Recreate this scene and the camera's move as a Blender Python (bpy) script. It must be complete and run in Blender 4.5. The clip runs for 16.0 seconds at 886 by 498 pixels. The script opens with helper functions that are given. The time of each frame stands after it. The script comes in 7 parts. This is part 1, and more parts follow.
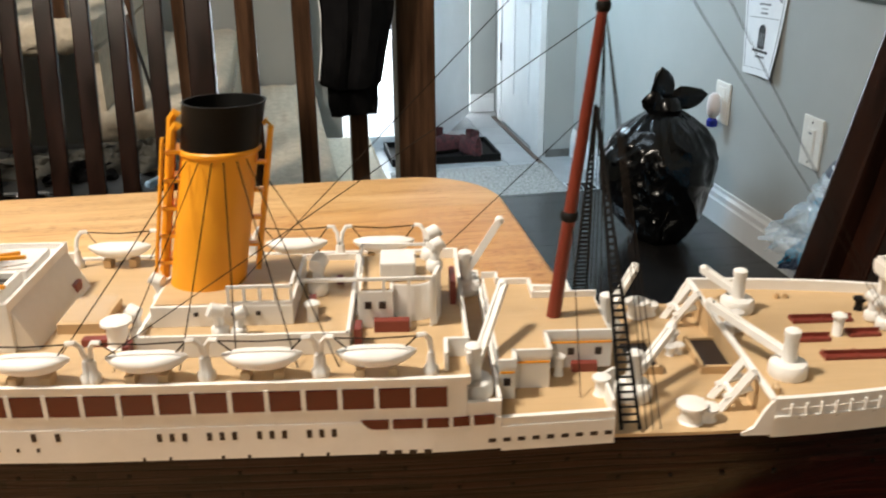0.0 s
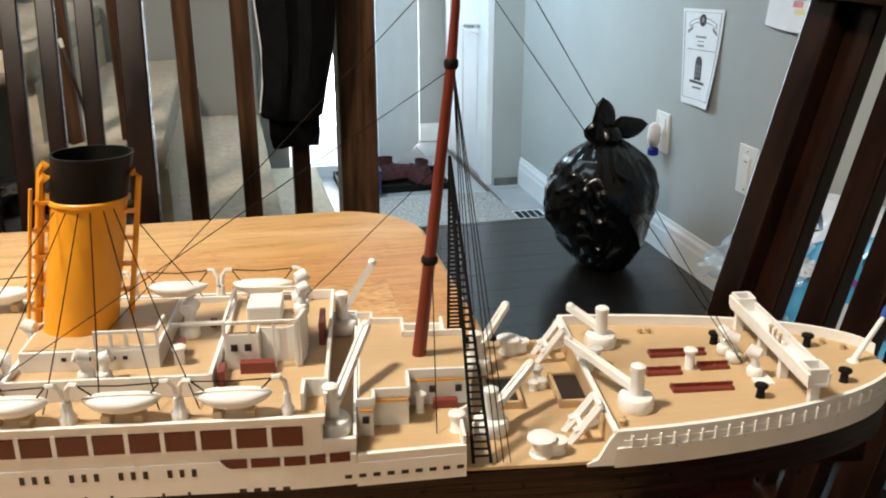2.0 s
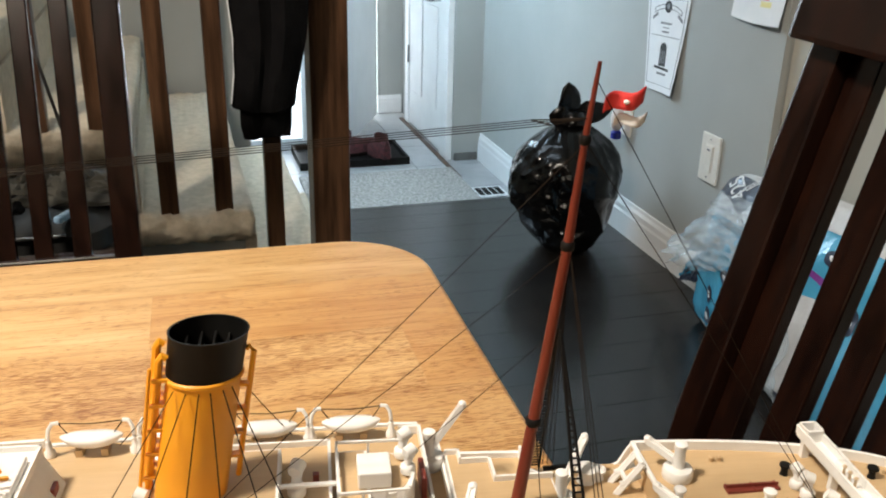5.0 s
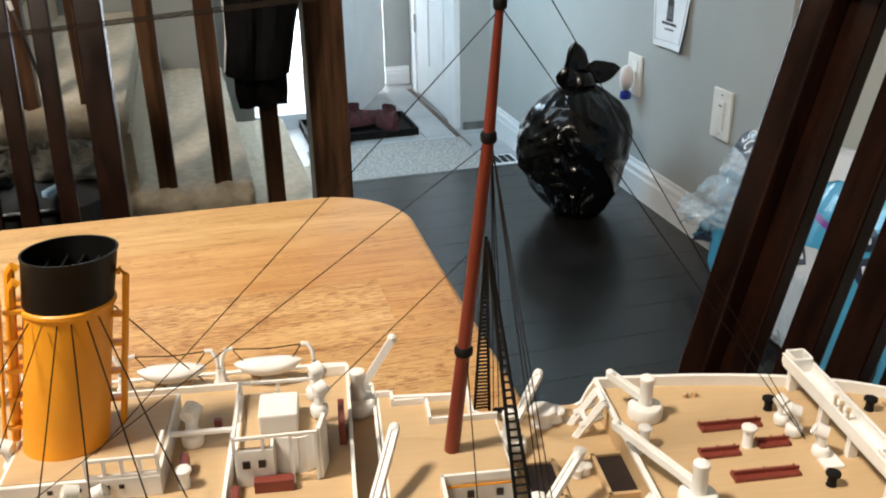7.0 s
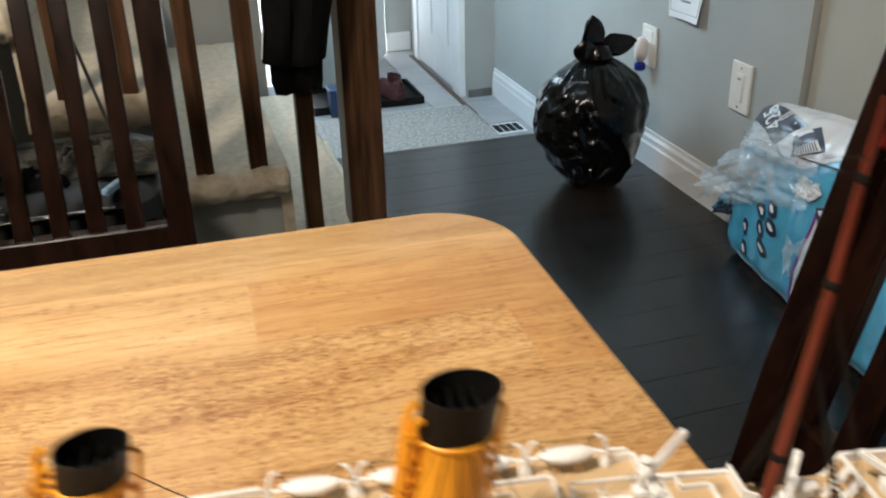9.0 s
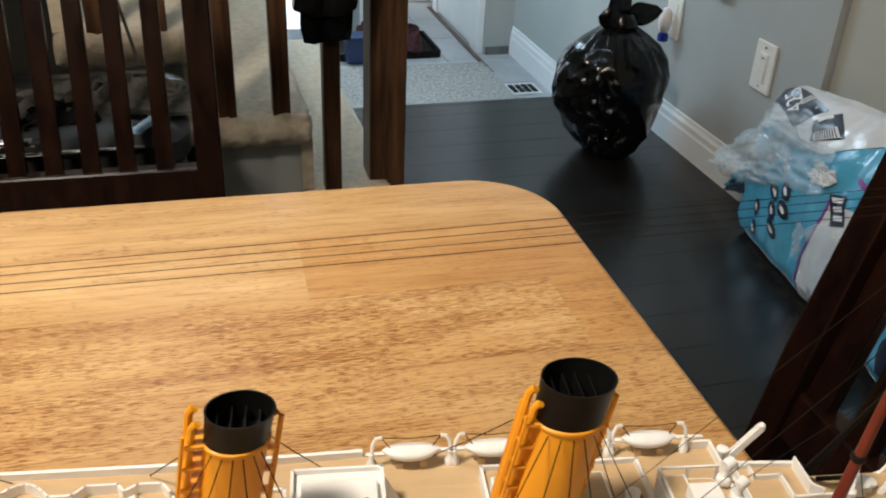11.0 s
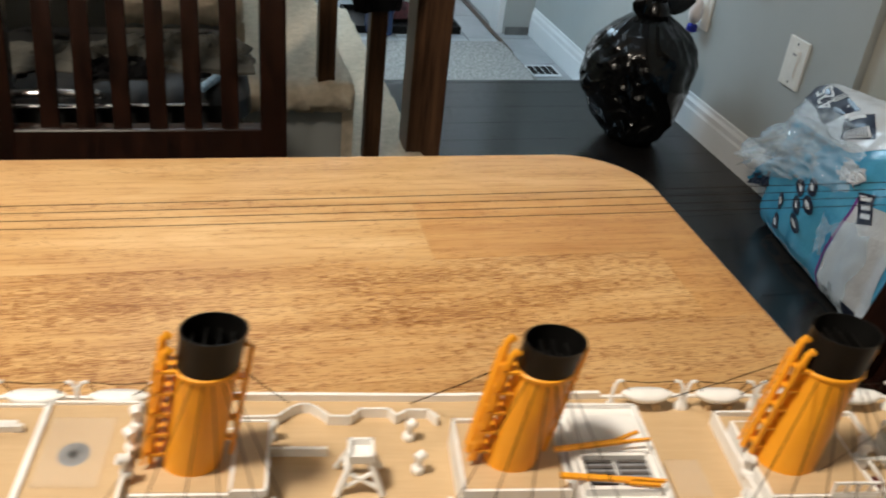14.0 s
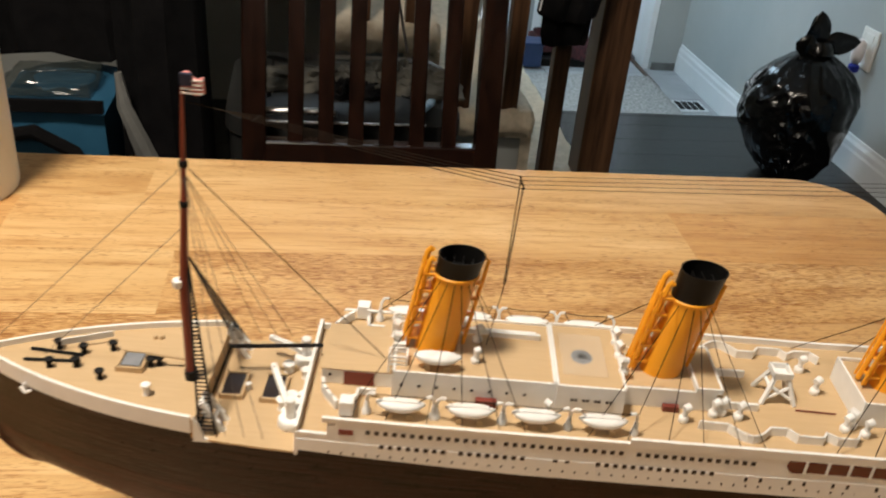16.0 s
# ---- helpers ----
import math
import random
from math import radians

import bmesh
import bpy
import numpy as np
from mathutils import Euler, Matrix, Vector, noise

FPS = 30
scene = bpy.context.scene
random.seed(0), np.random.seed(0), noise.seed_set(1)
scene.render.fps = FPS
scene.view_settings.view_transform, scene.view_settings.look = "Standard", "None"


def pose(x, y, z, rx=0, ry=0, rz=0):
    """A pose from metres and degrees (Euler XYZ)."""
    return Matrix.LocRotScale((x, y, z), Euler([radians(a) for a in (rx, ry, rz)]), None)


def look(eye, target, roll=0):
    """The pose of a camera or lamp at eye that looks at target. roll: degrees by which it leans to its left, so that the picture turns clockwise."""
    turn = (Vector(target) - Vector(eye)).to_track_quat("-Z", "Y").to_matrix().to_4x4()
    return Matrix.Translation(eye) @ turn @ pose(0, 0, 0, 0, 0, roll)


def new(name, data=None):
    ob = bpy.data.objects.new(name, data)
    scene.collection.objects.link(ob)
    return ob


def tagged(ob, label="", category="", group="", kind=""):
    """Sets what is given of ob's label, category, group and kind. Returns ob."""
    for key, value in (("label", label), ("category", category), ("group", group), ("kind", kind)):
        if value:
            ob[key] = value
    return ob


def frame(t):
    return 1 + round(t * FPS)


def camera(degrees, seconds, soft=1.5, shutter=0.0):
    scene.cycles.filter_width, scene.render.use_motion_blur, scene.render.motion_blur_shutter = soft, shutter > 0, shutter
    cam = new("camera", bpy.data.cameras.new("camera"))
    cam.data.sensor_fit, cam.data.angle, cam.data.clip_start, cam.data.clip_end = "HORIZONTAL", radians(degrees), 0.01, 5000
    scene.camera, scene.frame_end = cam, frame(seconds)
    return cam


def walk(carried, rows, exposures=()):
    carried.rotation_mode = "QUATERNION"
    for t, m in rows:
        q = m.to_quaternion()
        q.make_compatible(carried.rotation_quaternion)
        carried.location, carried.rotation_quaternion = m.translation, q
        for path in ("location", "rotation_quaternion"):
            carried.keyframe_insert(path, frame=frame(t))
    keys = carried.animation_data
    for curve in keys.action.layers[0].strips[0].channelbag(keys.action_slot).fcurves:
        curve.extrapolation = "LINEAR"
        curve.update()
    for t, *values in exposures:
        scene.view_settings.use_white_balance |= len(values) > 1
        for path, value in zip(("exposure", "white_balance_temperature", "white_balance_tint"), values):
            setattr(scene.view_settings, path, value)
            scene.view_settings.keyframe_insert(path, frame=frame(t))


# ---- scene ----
cam = camera(52.41, 16.0, soft=2.0, shutter=0.5)
PATH = [
    (0, (0.077, 0.064, 0.988), (0.139, 1.92, 0.247), -0.6),
    (0.5, (0.094, 0.054, 0.995), (0.176, 1.922, 0.284), -0.2),
    (1, (0.105, 0.052, 0.997), (0.246, 1.923, 0.305), -0.2),
    (1.5, (0.105, 0.052, 0.997), (0.256, 1.924, 0.31), -0.2),
    (2, (0.104, 0.052, 0.997), (0.265, 1.924, 0.312), -0.1),
    (2.5, (0.104, 0.052, 0.997), (0.271, 1.924, 0.313), 0.0),
    (3, (0.099, 0.055, 0.998), (0.278, 1.928, 0.321), 0.3),
    (3.3, (0.091, 0.063, 1.008), (0.306, 1.923, 0.297), 0.1),
    (3.5, (0.082, 0.07, 1.026), (0.31, 1.919, 0.298), 0.4),
    (3.7, (0.076, 0.073, 1.038), (0.315, 1.918, 0.302), 0.3),
    (6, (0.055, 0.077, 1.058), (0.341, 1.902, 0.284), 2.1),
    (6.5, (0.077, 0.085, 1.049), (0.31, 1.913, 0.264), 0.9),
    (7, (0.091, 0.101, 1.023), (0.317, 1.915, 0.209), -1.0),
    (7.5, (0.09, 0.099, 1.025), (0.315, 1.91, 0.198), -1.6),
    (8, (0.091, 0.1, 1.026), (0.314, 1.908, 0.193), -2.1),
    (8.5, (0.087, 0.1, 1.034), (0.319, 1.901, 0.190), -2.6),
    (9, (-0.008, 0.109, 1.082), (0.242, 1.881, 0.181), -1.5),
    (9.2, (-0.034, 0.115, 1.097), (0.247, 1.868, 0.178), -0.9),
    (9.5, (-0.057, 0.107, 1.101), (0.227, 1.848, 0.159), -0.5),
    (10, (-0.062, 0.109, 1.1), (0.219, 1.842, 0.142), 2.3),
    (12.5, (-0.024, 0.099, 1.099), (0.211, 1.798, 0.07), 2.6),
    (13, (-0.06, 0.099, 1.098), (0.251, 1.787, 0.071), 5.0),
    (13.5, (-0.11, 0.096, 1.095), (0.199, 1.786, 0.071), 6.2),
    (14, (-0.149, 0.091, 1.096), (0.134, 1.782, 0.067), 6.6),
    (14.5, (-0.203, 0.087, 1.096), (-0.031, 1.784, 0.052), 5.8),
    (15, (-0.244, 0.073, 1.095), (-0.095, 1.774, 0.054), 6.6),
    (15.5, (-0.268, 0.033, 1.112), (-0.229, 1.743, 0.076), 5.3),
    (16, (-0.295, -0.017, 1.12), (-0.254, 1.718, 0.127), 5.5),
]
walk(cam, [(t, look(eye, target, roll)) for t, eye, target, roll in PATH],
     exposures=((0.0, 0.14), (8.5, 0.09), (10.0, -0.25), (12.5, -0.21), (13.0, -0.27), (14.0, -0.33), (16.0, -0.43)))

# ---- room frame: the house stands turned by 8.5 degrees against the table's ship ----
TURN = radians(8.5)
ROOM = Matrix.Rotation(TURN, 4, 'Z')


def room(u, v, z=0.0):
    """A place given along the walls, in the world."""
    return ROOM @ Vector((u, v, z))


# ---- world and lights ----
world = bpy.data.worlds.new("world")
scene.world = world
world.use_nodes = True
bg = world.node_tree.nodes["Background"]
sky = world.node_tree.nodes.new("ShaderNodeTexSky")
sky.sky_type = 'NISHITA'
sky.sun_disc = False
sky.sun_elevation = radians(35)
sky.sun_rotation = radians(20)
world.node_tree.links.new(sky.outputs[0], bg.inputs[0])
bg.inputs[1].default_value = 0.1


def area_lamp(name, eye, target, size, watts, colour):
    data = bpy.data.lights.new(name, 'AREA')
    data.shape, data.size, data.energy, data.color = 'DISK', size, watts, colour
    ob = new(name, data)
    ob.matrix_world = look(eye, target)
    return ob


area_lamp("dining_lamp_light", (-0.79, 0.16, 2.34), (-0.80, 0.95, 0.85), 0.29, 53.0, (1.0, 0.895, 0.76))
# added warm fill from behind the camera, without a known fixture
area_lamp("warm_fill_light", (-0.6, -1.7, 2.3), (-0.2, 0.6, 0.6), 0.5, 11, (1.0, 0.89, 0.73))
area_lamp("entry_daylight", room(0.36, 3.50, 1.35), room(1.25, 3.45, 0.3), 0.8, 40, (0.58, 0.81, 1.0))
# added bluish fill over the stairs; no window stands there
area_lamp("stair_fill_light", room(-0.2, 2.6, 2.38), room(0.0, 2.2, 0.2), 0.5, 5.2, (0.70, 0.86, 1.0))
scene.view_settings.exposure = 0.0


# ---- materials ----
def material(name, colour, rough=0.5, metal=0.0, spec=0.5):
    m = bpy.data.materials.new(name)
    m.use_nodes = True
    p = m.node_tree.nodes["Principled BSDF"]
    p.inputs["Base Color"].default_value = (*colour, 1)
    p.inputs["Roughness"].default_value = rough
    p.inputs["Metallic"].default_value = metal
    p.inputs["Specular IOR Level"].default_value = spec
    return m


def node(m, kind, **values):
    n = m.node_tree.nodes.new(kind)
    for key, value in values.items():
        n.inputs[key.replace("_", " ")].default_value = value
    return n


def link(m, a, out, b, into):
    m.node_tree.links.new(a.outputs[out], b.inputs[into])


def coords(m, scale=(1, 1, 1), turn=0.0, space="Object"):
    c = m.node_tree.nodes.new("ShaderNodeTexCoord")
    mp = m.node_tree.nodes.new("ShaderNodeMapping")
    mp.inputs["Scale"].default_value = scale
    mp.inputs["Rotation"].default_value = (0, 0, turn)
    link(m, c, space, mp, "Vector")
    return mp


def ramp(m, source, out, stops):
    r = m.node_tree.nodes.new("ShaderNodeValToRGB")
    while len(r.color_ramp.elements) < len(stops):
        r.color_ramp.elements.new(0.5)
    for e, (place, colour) in zip(r.color_ramp.elements, stops):
        e.position, e.color = place, (*colour, 1)
    link(m, source, out, r, "Fac")
    return r


def mottled(name, low, high, scale, rough=0.5, bump=0.1, depth=0.001, detail=6.0, stretch=(1, 1, 1), spec=0.5, fine=0.0):
    """A surface whose colour drifts between two tones, with a little relief."""
    m = material(name, high, rough, 0.0, spec)
    p = m.node_tree.nodes["Principled BSDF"]
    mp = coords(m, stretch)
    n = node(m, "ShaderNodeTexNoise", Scale=scale, Detail=detail, Roughness=0.6)
    link(m, mp, "Vector", n, "Vector")
    r = ramp(m, n, "Fac", [(0.3, low), (0.72, high)])
    link(m, r, "Color", p, "Base Color")
    b = node(m, "ShaderNodeBump", Strength=bump, Distance=depth)
    source = n
    if fine:
        source = node(m, "ShaderNodeTexNoise", Scale=fine, Detail=3.0)
        link(m, mp, "Vector", source, "Vector")
    link(m, source, "Fac", b, "Height")
    link(m, b, "Normal", p, "Normal")
    rr = node(m, "ShaderNodeMapRange", To_Min=max(rough - 0.08, 0.02), To_Max=min(rough + 0.1, 1.0))
    link(m, n, "Fac", rr, "Value")
    link(m, rr, "Result", p, "Roughness")
    return m


def table_wood():
    """Light oak staves: each takes its tint and its share of open pores from the object's colour, and its own stretch of grain."""
    m = material("light_oak", (0.55, 0.32, 0.14), 0.38)
    p = m.node_tree.nodes["Principled BSDF"]
    mp = coords(m)
    info = m.node_tree.nodes.new("ShaderNodeObjectInfo")
    far = node(m, "ShaderNodeCombineXYZ")
    for k, amount in enumerate((9.0, 5.0, 0.0)):
        scaled = node(m, "ShaderNodeMath")
        scaled.operation = 'MULTIPLY'
        scaled.inputs[1].default_value = amount
        link(m, info, "Random", scaled, 0)
        link(m, scaled, "Value", far, k)
    shift = node(m, "ShaderNodeVectorMath")
    link(m, mp, "Vector", shift, 0)
    link(m, far, "Vector", shift, 1)

    def stretched(scale, **values):
        """Noise drawn out along the boards."""
        mapped = m.node_tree.nodes.new("ShaderNodeMapping")
        mapped.inputs["Scale"].default_value = (*scale, 1.0)
        link(m, shift, "Vector", mapped, "Vector")
        n = node(m, "ShaderNodeTexNoise", Scale=1.0, **values)
        link(m, mapped, "Vector", n, "Vector")
        return n

    def times(a, out, b, factor=None, amount=1.0):
        mix = m.node_tree.nodes.new("ShaderNodeMix")
        mix.data_type, mix.blend_type = 'RGBA', 'MULTIPLY'
        mix.inputs[0].default_value = amount
        if factor:
            link(m, factor, "Color", mix, 0)
        link(m, a, out, mix, 6)
        if isinstance(b, tuple):
            mix.inputs[7].default_value = (*b, 1)
        else:
            link(m, b, "Color", mix, 7)
        return mix

    def summed(a, aout, b, bout, factor):
        add = node(m, "ShaderNodeMath")
        add.operation = 'MULTIPLY_ADD'
        add.inputs[1].default_value = factor
        link(m, b, bout, add, 0)
        link(m, a, aout, add, 2)
        return add

    grain = stretched((3.4, 62.0), Detail=6.0, Roughness=0.55, Distortion=0.4)
    tone = ramp(m, grain, "Fac", [(0.26, (0.53, 0.315, 0.13)), (0.5, (0.66, 0.43, 0.195)), (0.78, (0.76, 0.545, 0.285))])
    # cathedral figure: contour lines of a slow swell
    swell = stretched((2.1, 10.5), Detail=2.0, Roughness=0.4, Distortion=0.6)
    many = node(m, "ShaderNodeMath")
    many.operation = 'MULTIPLY'
    many.inputs[1].default_value = 15.0
    link(m, swell, "Fac", many, 0)
    band = node(m, "ShaderNodeMath")
    band.operation = 'PINGPONG'
    band.inputs[1].default_value = 0.5
    link(m, many, "Value", band, 0)
    figured = times(tone, "Color", ramp(m, band, "Value", [(0.0, (0.80, 0.68, 0.56)), (0.22, (1, 1, 1))]), amount=0.30)
    # fine dark streaks, then short open pores that gather in patches
    streak = stretched((16.0, 420.0), Detail=3.0, Roughness=0.6, Distortion=0.2)
    streaked = times(figured, 2, (0.72, 0.58, 0.44), ramp(m, streak, "Fac", [(0.52, (0, 0, 0)), (0.70, (1, 1, 1))]))
    pores = stretched((105.0, 1150.0), Detail=2.0, Roughness=0.55)
    patch = stretched((7.0, 30.0), Detail=3.0, Roughness=0.6)
    dense = summed(summed(pores, "Fac", patch, "Fac", 0.50), "Value", info, "Alpha", 0.17)
    dotted = times(streaked, 2, (0.50, 0.36, 0.22), ramp(m, dense, "Value", [(0.925, (0, 0, 0)), (0.99, (1, 1, 1))]))
    blotch = stretched((4.0, 9.0), Detail=3.0, Roughness=0.5)
    blotched = times(dotted, 2, ramp(m, blotch, "Fac", [(0.35, (0.90, 0.84, 0.76)), (0.62, (1, 1, 1))]))
    link(m, times(blotched, 2, info), 2, p, "Base Color")
    b = node(m, "ShaderNodeBump", Strength=0.14, Distance=0.0005)
    b.invert = True
    link(m, dense, "Value", b, "Height")
    link(m, b, "Normal", p, "Normal")
    rr = node(m, "ShaderNodeMapRange", To_Min=0.33, To_Max=0.46)
    link(m, grain, "Fac", rr, "Value")
    link(m, rr, "Result", p, "Roughness")
    return m


def dark_wood(name, low, high, axis=(22.0, 22.0, 1.6), rough=0.3, spec=0.25):
    """Dark-stained chair wood with a faint grain along z."""
    m = mottled(name, low, high, 3.0, rough, 0.08, 0.0006, 6.0, axis, spec=spec)
    return m


def floor_planks():
    """Near-black laminate: long planks with thin joints and a satin gloss."""
    m = material("dark_laminate", (0.03, 0.028, 0.027), 0.3, 0.0, 0.52)
    p = m.node_tree.nodes["Principled BSDF"]
    mp = coords(m)
    n = node(m, "ShaderNodeTexNoise", Scale=2.0, Detail=7.0, Roughness=0.65)
    st = coords(m, (30.0, 2.5, 1.0))
    link(m, st, "Vector", n, "Vector")
    oi = m.node_tree.nodes.new("ShaderNodeObjectInfo")
    add = node(m, "ShaderNodeMath")
    link(m, n, "Fac", add, 0)
    sc = node(m, "ShaderNodeMath")
    sc.operation = 'MULTIPLY'
    link(m, oi, "Random", sc, 0)
    sc.inputs[1].default_value = 0.35
    link(m, sc, "Value", add, 1)
    r = ramp(m, add, "Value", [(0.4, (0.005, 0.0045, 0.0045)), (0.9, (0.015, 0.0135, 0.0125))])
    link(m, r, "Color", p, "Base Color")
    rr = node(m, "ShaderNodeMapRange", To_Min=0.20, To_Max=0.30)
    link(m, n, "Fac", rr, "Value")
    link(m, rr, "Result", p, "Roughness")
    b = node(m, "ShaderNodeBump", Strength=0.03, Distance=0.0004)
    link(m, n, "Fac", b, "Height")
    link(m, b, "Normal", p, "Normal")
    return m


def plated(name, low, high, rough):
    """Moulded hull side: long strakes of plates with fine seams, and a drift of tone along them."""
    m = material(name, high, rough, 0.0, 0.22)
    p = m.node_tree.nodes["Principled BSDF"]
    c = m.node_tree.nodes.new("ShaderNodeTexCoord")
    apart = node(m, "ShaderNodeSeparateXYZ")
    link(m, c, "Object", apart, "Vector")
    flat = node(m, "ShaderNodeCombineXYZ")
    link(m, apart, "X", flat, "X")
    link(m, apart, "Z", flat, "Y")
    brick = node(m, "ShaderNodeTexBrick", Scale=1.0, Mortar_Size=0.00016, Mortar_Smooth=0.3, Brick_Width=0.016, Row_Height=0.0024, Bias=0.0)
    brick.inputs["Color1"].default_value = (0.25, 0.25, 0.25, 1)
    brick.inputs["Color2"].default_value = (0.85, 0.85, 0.85, 1)
    brick.inputs["Mortar"].default_value = (0, 0, 0, 1)
    link(m, flat, "Vector", brick, "Vector")
    mapped = m.node_tree.nodes.new("ShaderNodeMapping")
    mapped.inputs["Scale"].default_value = (26.0, 620.0, 1.0)
    link(m, flat, "Vector", mapped, "Vector")
    n = node(m, "ShaderNodeTexNoise", Scale=1.0, Detail=4.0, Roughness=0.6)
    link(m, mapped, "Vector", n, "Vector")
    add = node(m, "ShaderNodeMath")
    add.operation = 'MULTIPLY_ADD'
    add.inputs[1].default_value = 0.45
    link(m, brick, "Color", add, 0)
    link(m, n, "Fac", add, 2)
    link(m, ramp(m, add, "Value", [(0.50, low), (0.98, high)]), "Color", p, "Base Color")
    b = node(m, "ShaderNodeBump", Strength=0.8, Distance=0.0005)
    link(m, add, "Value", b, "Height")
    link(m, b, "Normal", p, "Normal")
    return m


def glass(name, colour=(1, 1, 1), rough=0.02, alpha=0.25):
    m = material(name, colour, rough)
    m.node_tree.nodes["Principled BSDF"].inputs["Alpha"].default_value = alpha
    return m


def bag_plastic():
    """Black bin-liner film: glossy, creased at two sizes."""
    m = material("black_bin_film", (0.0020, 0.0020, 0.0022), 0.19, 0.0, 0.34)
    p = m.node_tree.nodes["Principled BSDF"]
    mp = coords(m, (1.0, 1.0, 0.30))
    a = node(m, "ShaderNodeTexNoise", Scale=11.0, Detail=2.0, Roughness=0.45, Distortion=0.8)
    c = node(m, "ShaderNodeTexNoise", Scale=28.0, Detail=3.0, Roughness=0.6, Distortion=2.0)
    link(m, mp, "Vector", a, "Vector")
    link(m, mp, "Vector", c, "Vector")
    b1 = node(m, "ShaderNodeBump", Strength=0.25, Distance=0.02)
    b2 = node(m, "ShaderNodeBump", Strength=0.07, Distance=0.006)
    link(m, a, "Fac", b1, "Height")
    link(m, c, "Fac", b2, "Height")
    link(m, b1, "Normal", b2, "Normal")
    link(m, b2, "Normal", p, "Normal")
    return m


def glow(name, colour, strength):
    m = material(name, colour)
    p = m.node_tree.nodes["Principled BSDF"]
    p.inputs["Emission Color"].default_value = (*colour, 1)
    p.inputs["Emission Strength"].default_value = strength
    return m


OAK = table_wood()
CHAIR = dark_wood("espresso_wood", (0.004, 0.0020, 0.0016), (0.019, 0.0062, 0.0034), rough=0.20, spec=0.5)
RAILWOOD = dark_wood("stair_wood", (0.026, 0.013, 0.007), (0.115, 0.058, 0.030), rough=0.34)
PLANK = floor_planks()
WALL = mottled("grey_wall_paint", (0.345, 0.36, 0.345), (0.39, 0.405, 0.39), 3.0, 0.75, 0.06, 0.0008, 4.0, fine=260.0)
WALL_BEIGE = mottled("beige_wall_paint", (0.40, 0.385, 0.33), (0.45, 0.43, 0.375), 3.0, 0.75, 0.06, 0.0008, 4.0, fine=260.0)
CEIL = mottled("ceiling_paint", (0.74, 0.73, 0.71), (0.8, 0.8, 0.78), 5.0, 0.9, 0.1, 0.001, fine=150.0)
TRIM = mottled("white_trim_paint", (0.72, 0.73, 0.73), (0.8, 0.81, 0.81), 6.0, 0.4, 0.03, 0.0005)
CARPET = mottled("beige_carpet", (0.55, 0.47, 0.345), (0.73, 0.63, 0.49), 60.0, 0.95, 0.9, 0.006, 5.0, fine=420.0)
TILE = mottled("grey_tile", (0.27, 0.275, 0.28), (0.40, 0.405, 0.41), 7.0, 0.35, 0.05, 0.0006, 8.0)
RUG = mottled("grey_rug", (0.17, 0.165, 0.155), (0.47, 0.455, 0.43), 75.0, 0.95, 0.8, 0.004, 6.0, fine=300.0)
BIN = bag_plastic()
WHITE = mottled("white_plastic", (0.70, 0.68, 0.63), (0.77, 0.75, 0.70), 90.0, 0.42, 0.05, 0.0002)
SHIPWHITE = mottled("ship_white_plastic", (0.77, 0.755, 0.725), (0.84, 0.825, 0.80), 120.0, 0.45, 0.06, 0.0001, fine=900.0)
DECK = mottled("tan_deck_plastic", (0.50, 0.345, 0.185), (0.55, 0.385, 0.215), 60.0, 0.5, 0.1, 0.0001, 5.0, (1, 12, 1))
HULL = plated("black_hull_plastic", (0.0020, 0.0010, 0.0010), (0.0260, 0.0090, 0.0075), 0.32)
HULLRED = plated("dark_red_hull_plastic", (0.0090, 0.0020, 0.0018), (0.0560, 0.0120, 0.0090), 0.36)
ORANGE = mottled("orange_funnel_plastic", (0.80, 0.32, 0.012), (0.88, 0.37, 0.018), 60.0, 0.42, 0.04, 0.0001)
FBLACK = mottled("black_funnel_plastic", (0.005, 0.0045, 0.004), (0.010, 0.009, 0.0085), 60.0, 0.6, 0.05, 0.0001, spec=0.15)
CAPBLACK = mottled("glossy_black_cap_plastic", (0.002, 0.002, 0.002), (0.005, 0.0045, 0.004), 60.0, 0.45, 0.05, 0.0001, spec=0.22)
RED = mottled("dark_red_plastic", (0.16, 0.028, 0.018), (0.21, 0.04, 0.026), 60.0, 0.45, 0.04, 0.0001)
WINRED = mottled("dark_red_window_plastic", (0.075, 0.012, 0.008), (0.11, 0.017, 0.012), 60.0, 0.22, 0.04, 0.0001)
MASTRED = mottled("red_brown_mast_plastic", (0.135, 0.020, 0.010), (0.18, 0.027, 0.013), 60.0, 0.42, 0.04, 0.0001)
DARK = mottled("dark_window_plastic", (0.012, 0.007, 0.006), (0.024, 0.013, 0.011), 60.0, 0.4, 0.02, 0.0001)
THREAD = mottled("black_thread", (0.010, 0.0065, 0.004), (0.018, 0.012, 0.008), 500.0, 0.9, 0.2, 0.0001, spec=0.15)
GREYTHREAD = mottled("grey_thread", (0.07, 0.06, 0.055), (0.11, 0.10, 0.09), 500.0, 0.9, 0.2, 0.0001)
CLEAR = glass("clear_plastic", (0.85, 0.84, 0.80), 0.12, 0.07)
DULLWRAP = glass("dull_wrapping", (0.045, 0.055, 0.05), 0.15, 0.40)
FILM = glass("clear_film", (0.78, 0.91, 1.0), 0.05, 0.20)
CLOTH = mottled("black_cloth", (0.003, 0.003, 0.0035), (0.008, 0.0075, 0.008), 30.0, 0.92, 0.5, 0.003, spec=0.1, fine=500.0)
BLUEBAG = mottled("blue_bag_fabric", (0.010, 0.070, 0.135), (0.016, 0.095, 0.175), 14.0, 0.6, 0.3, 0.002)
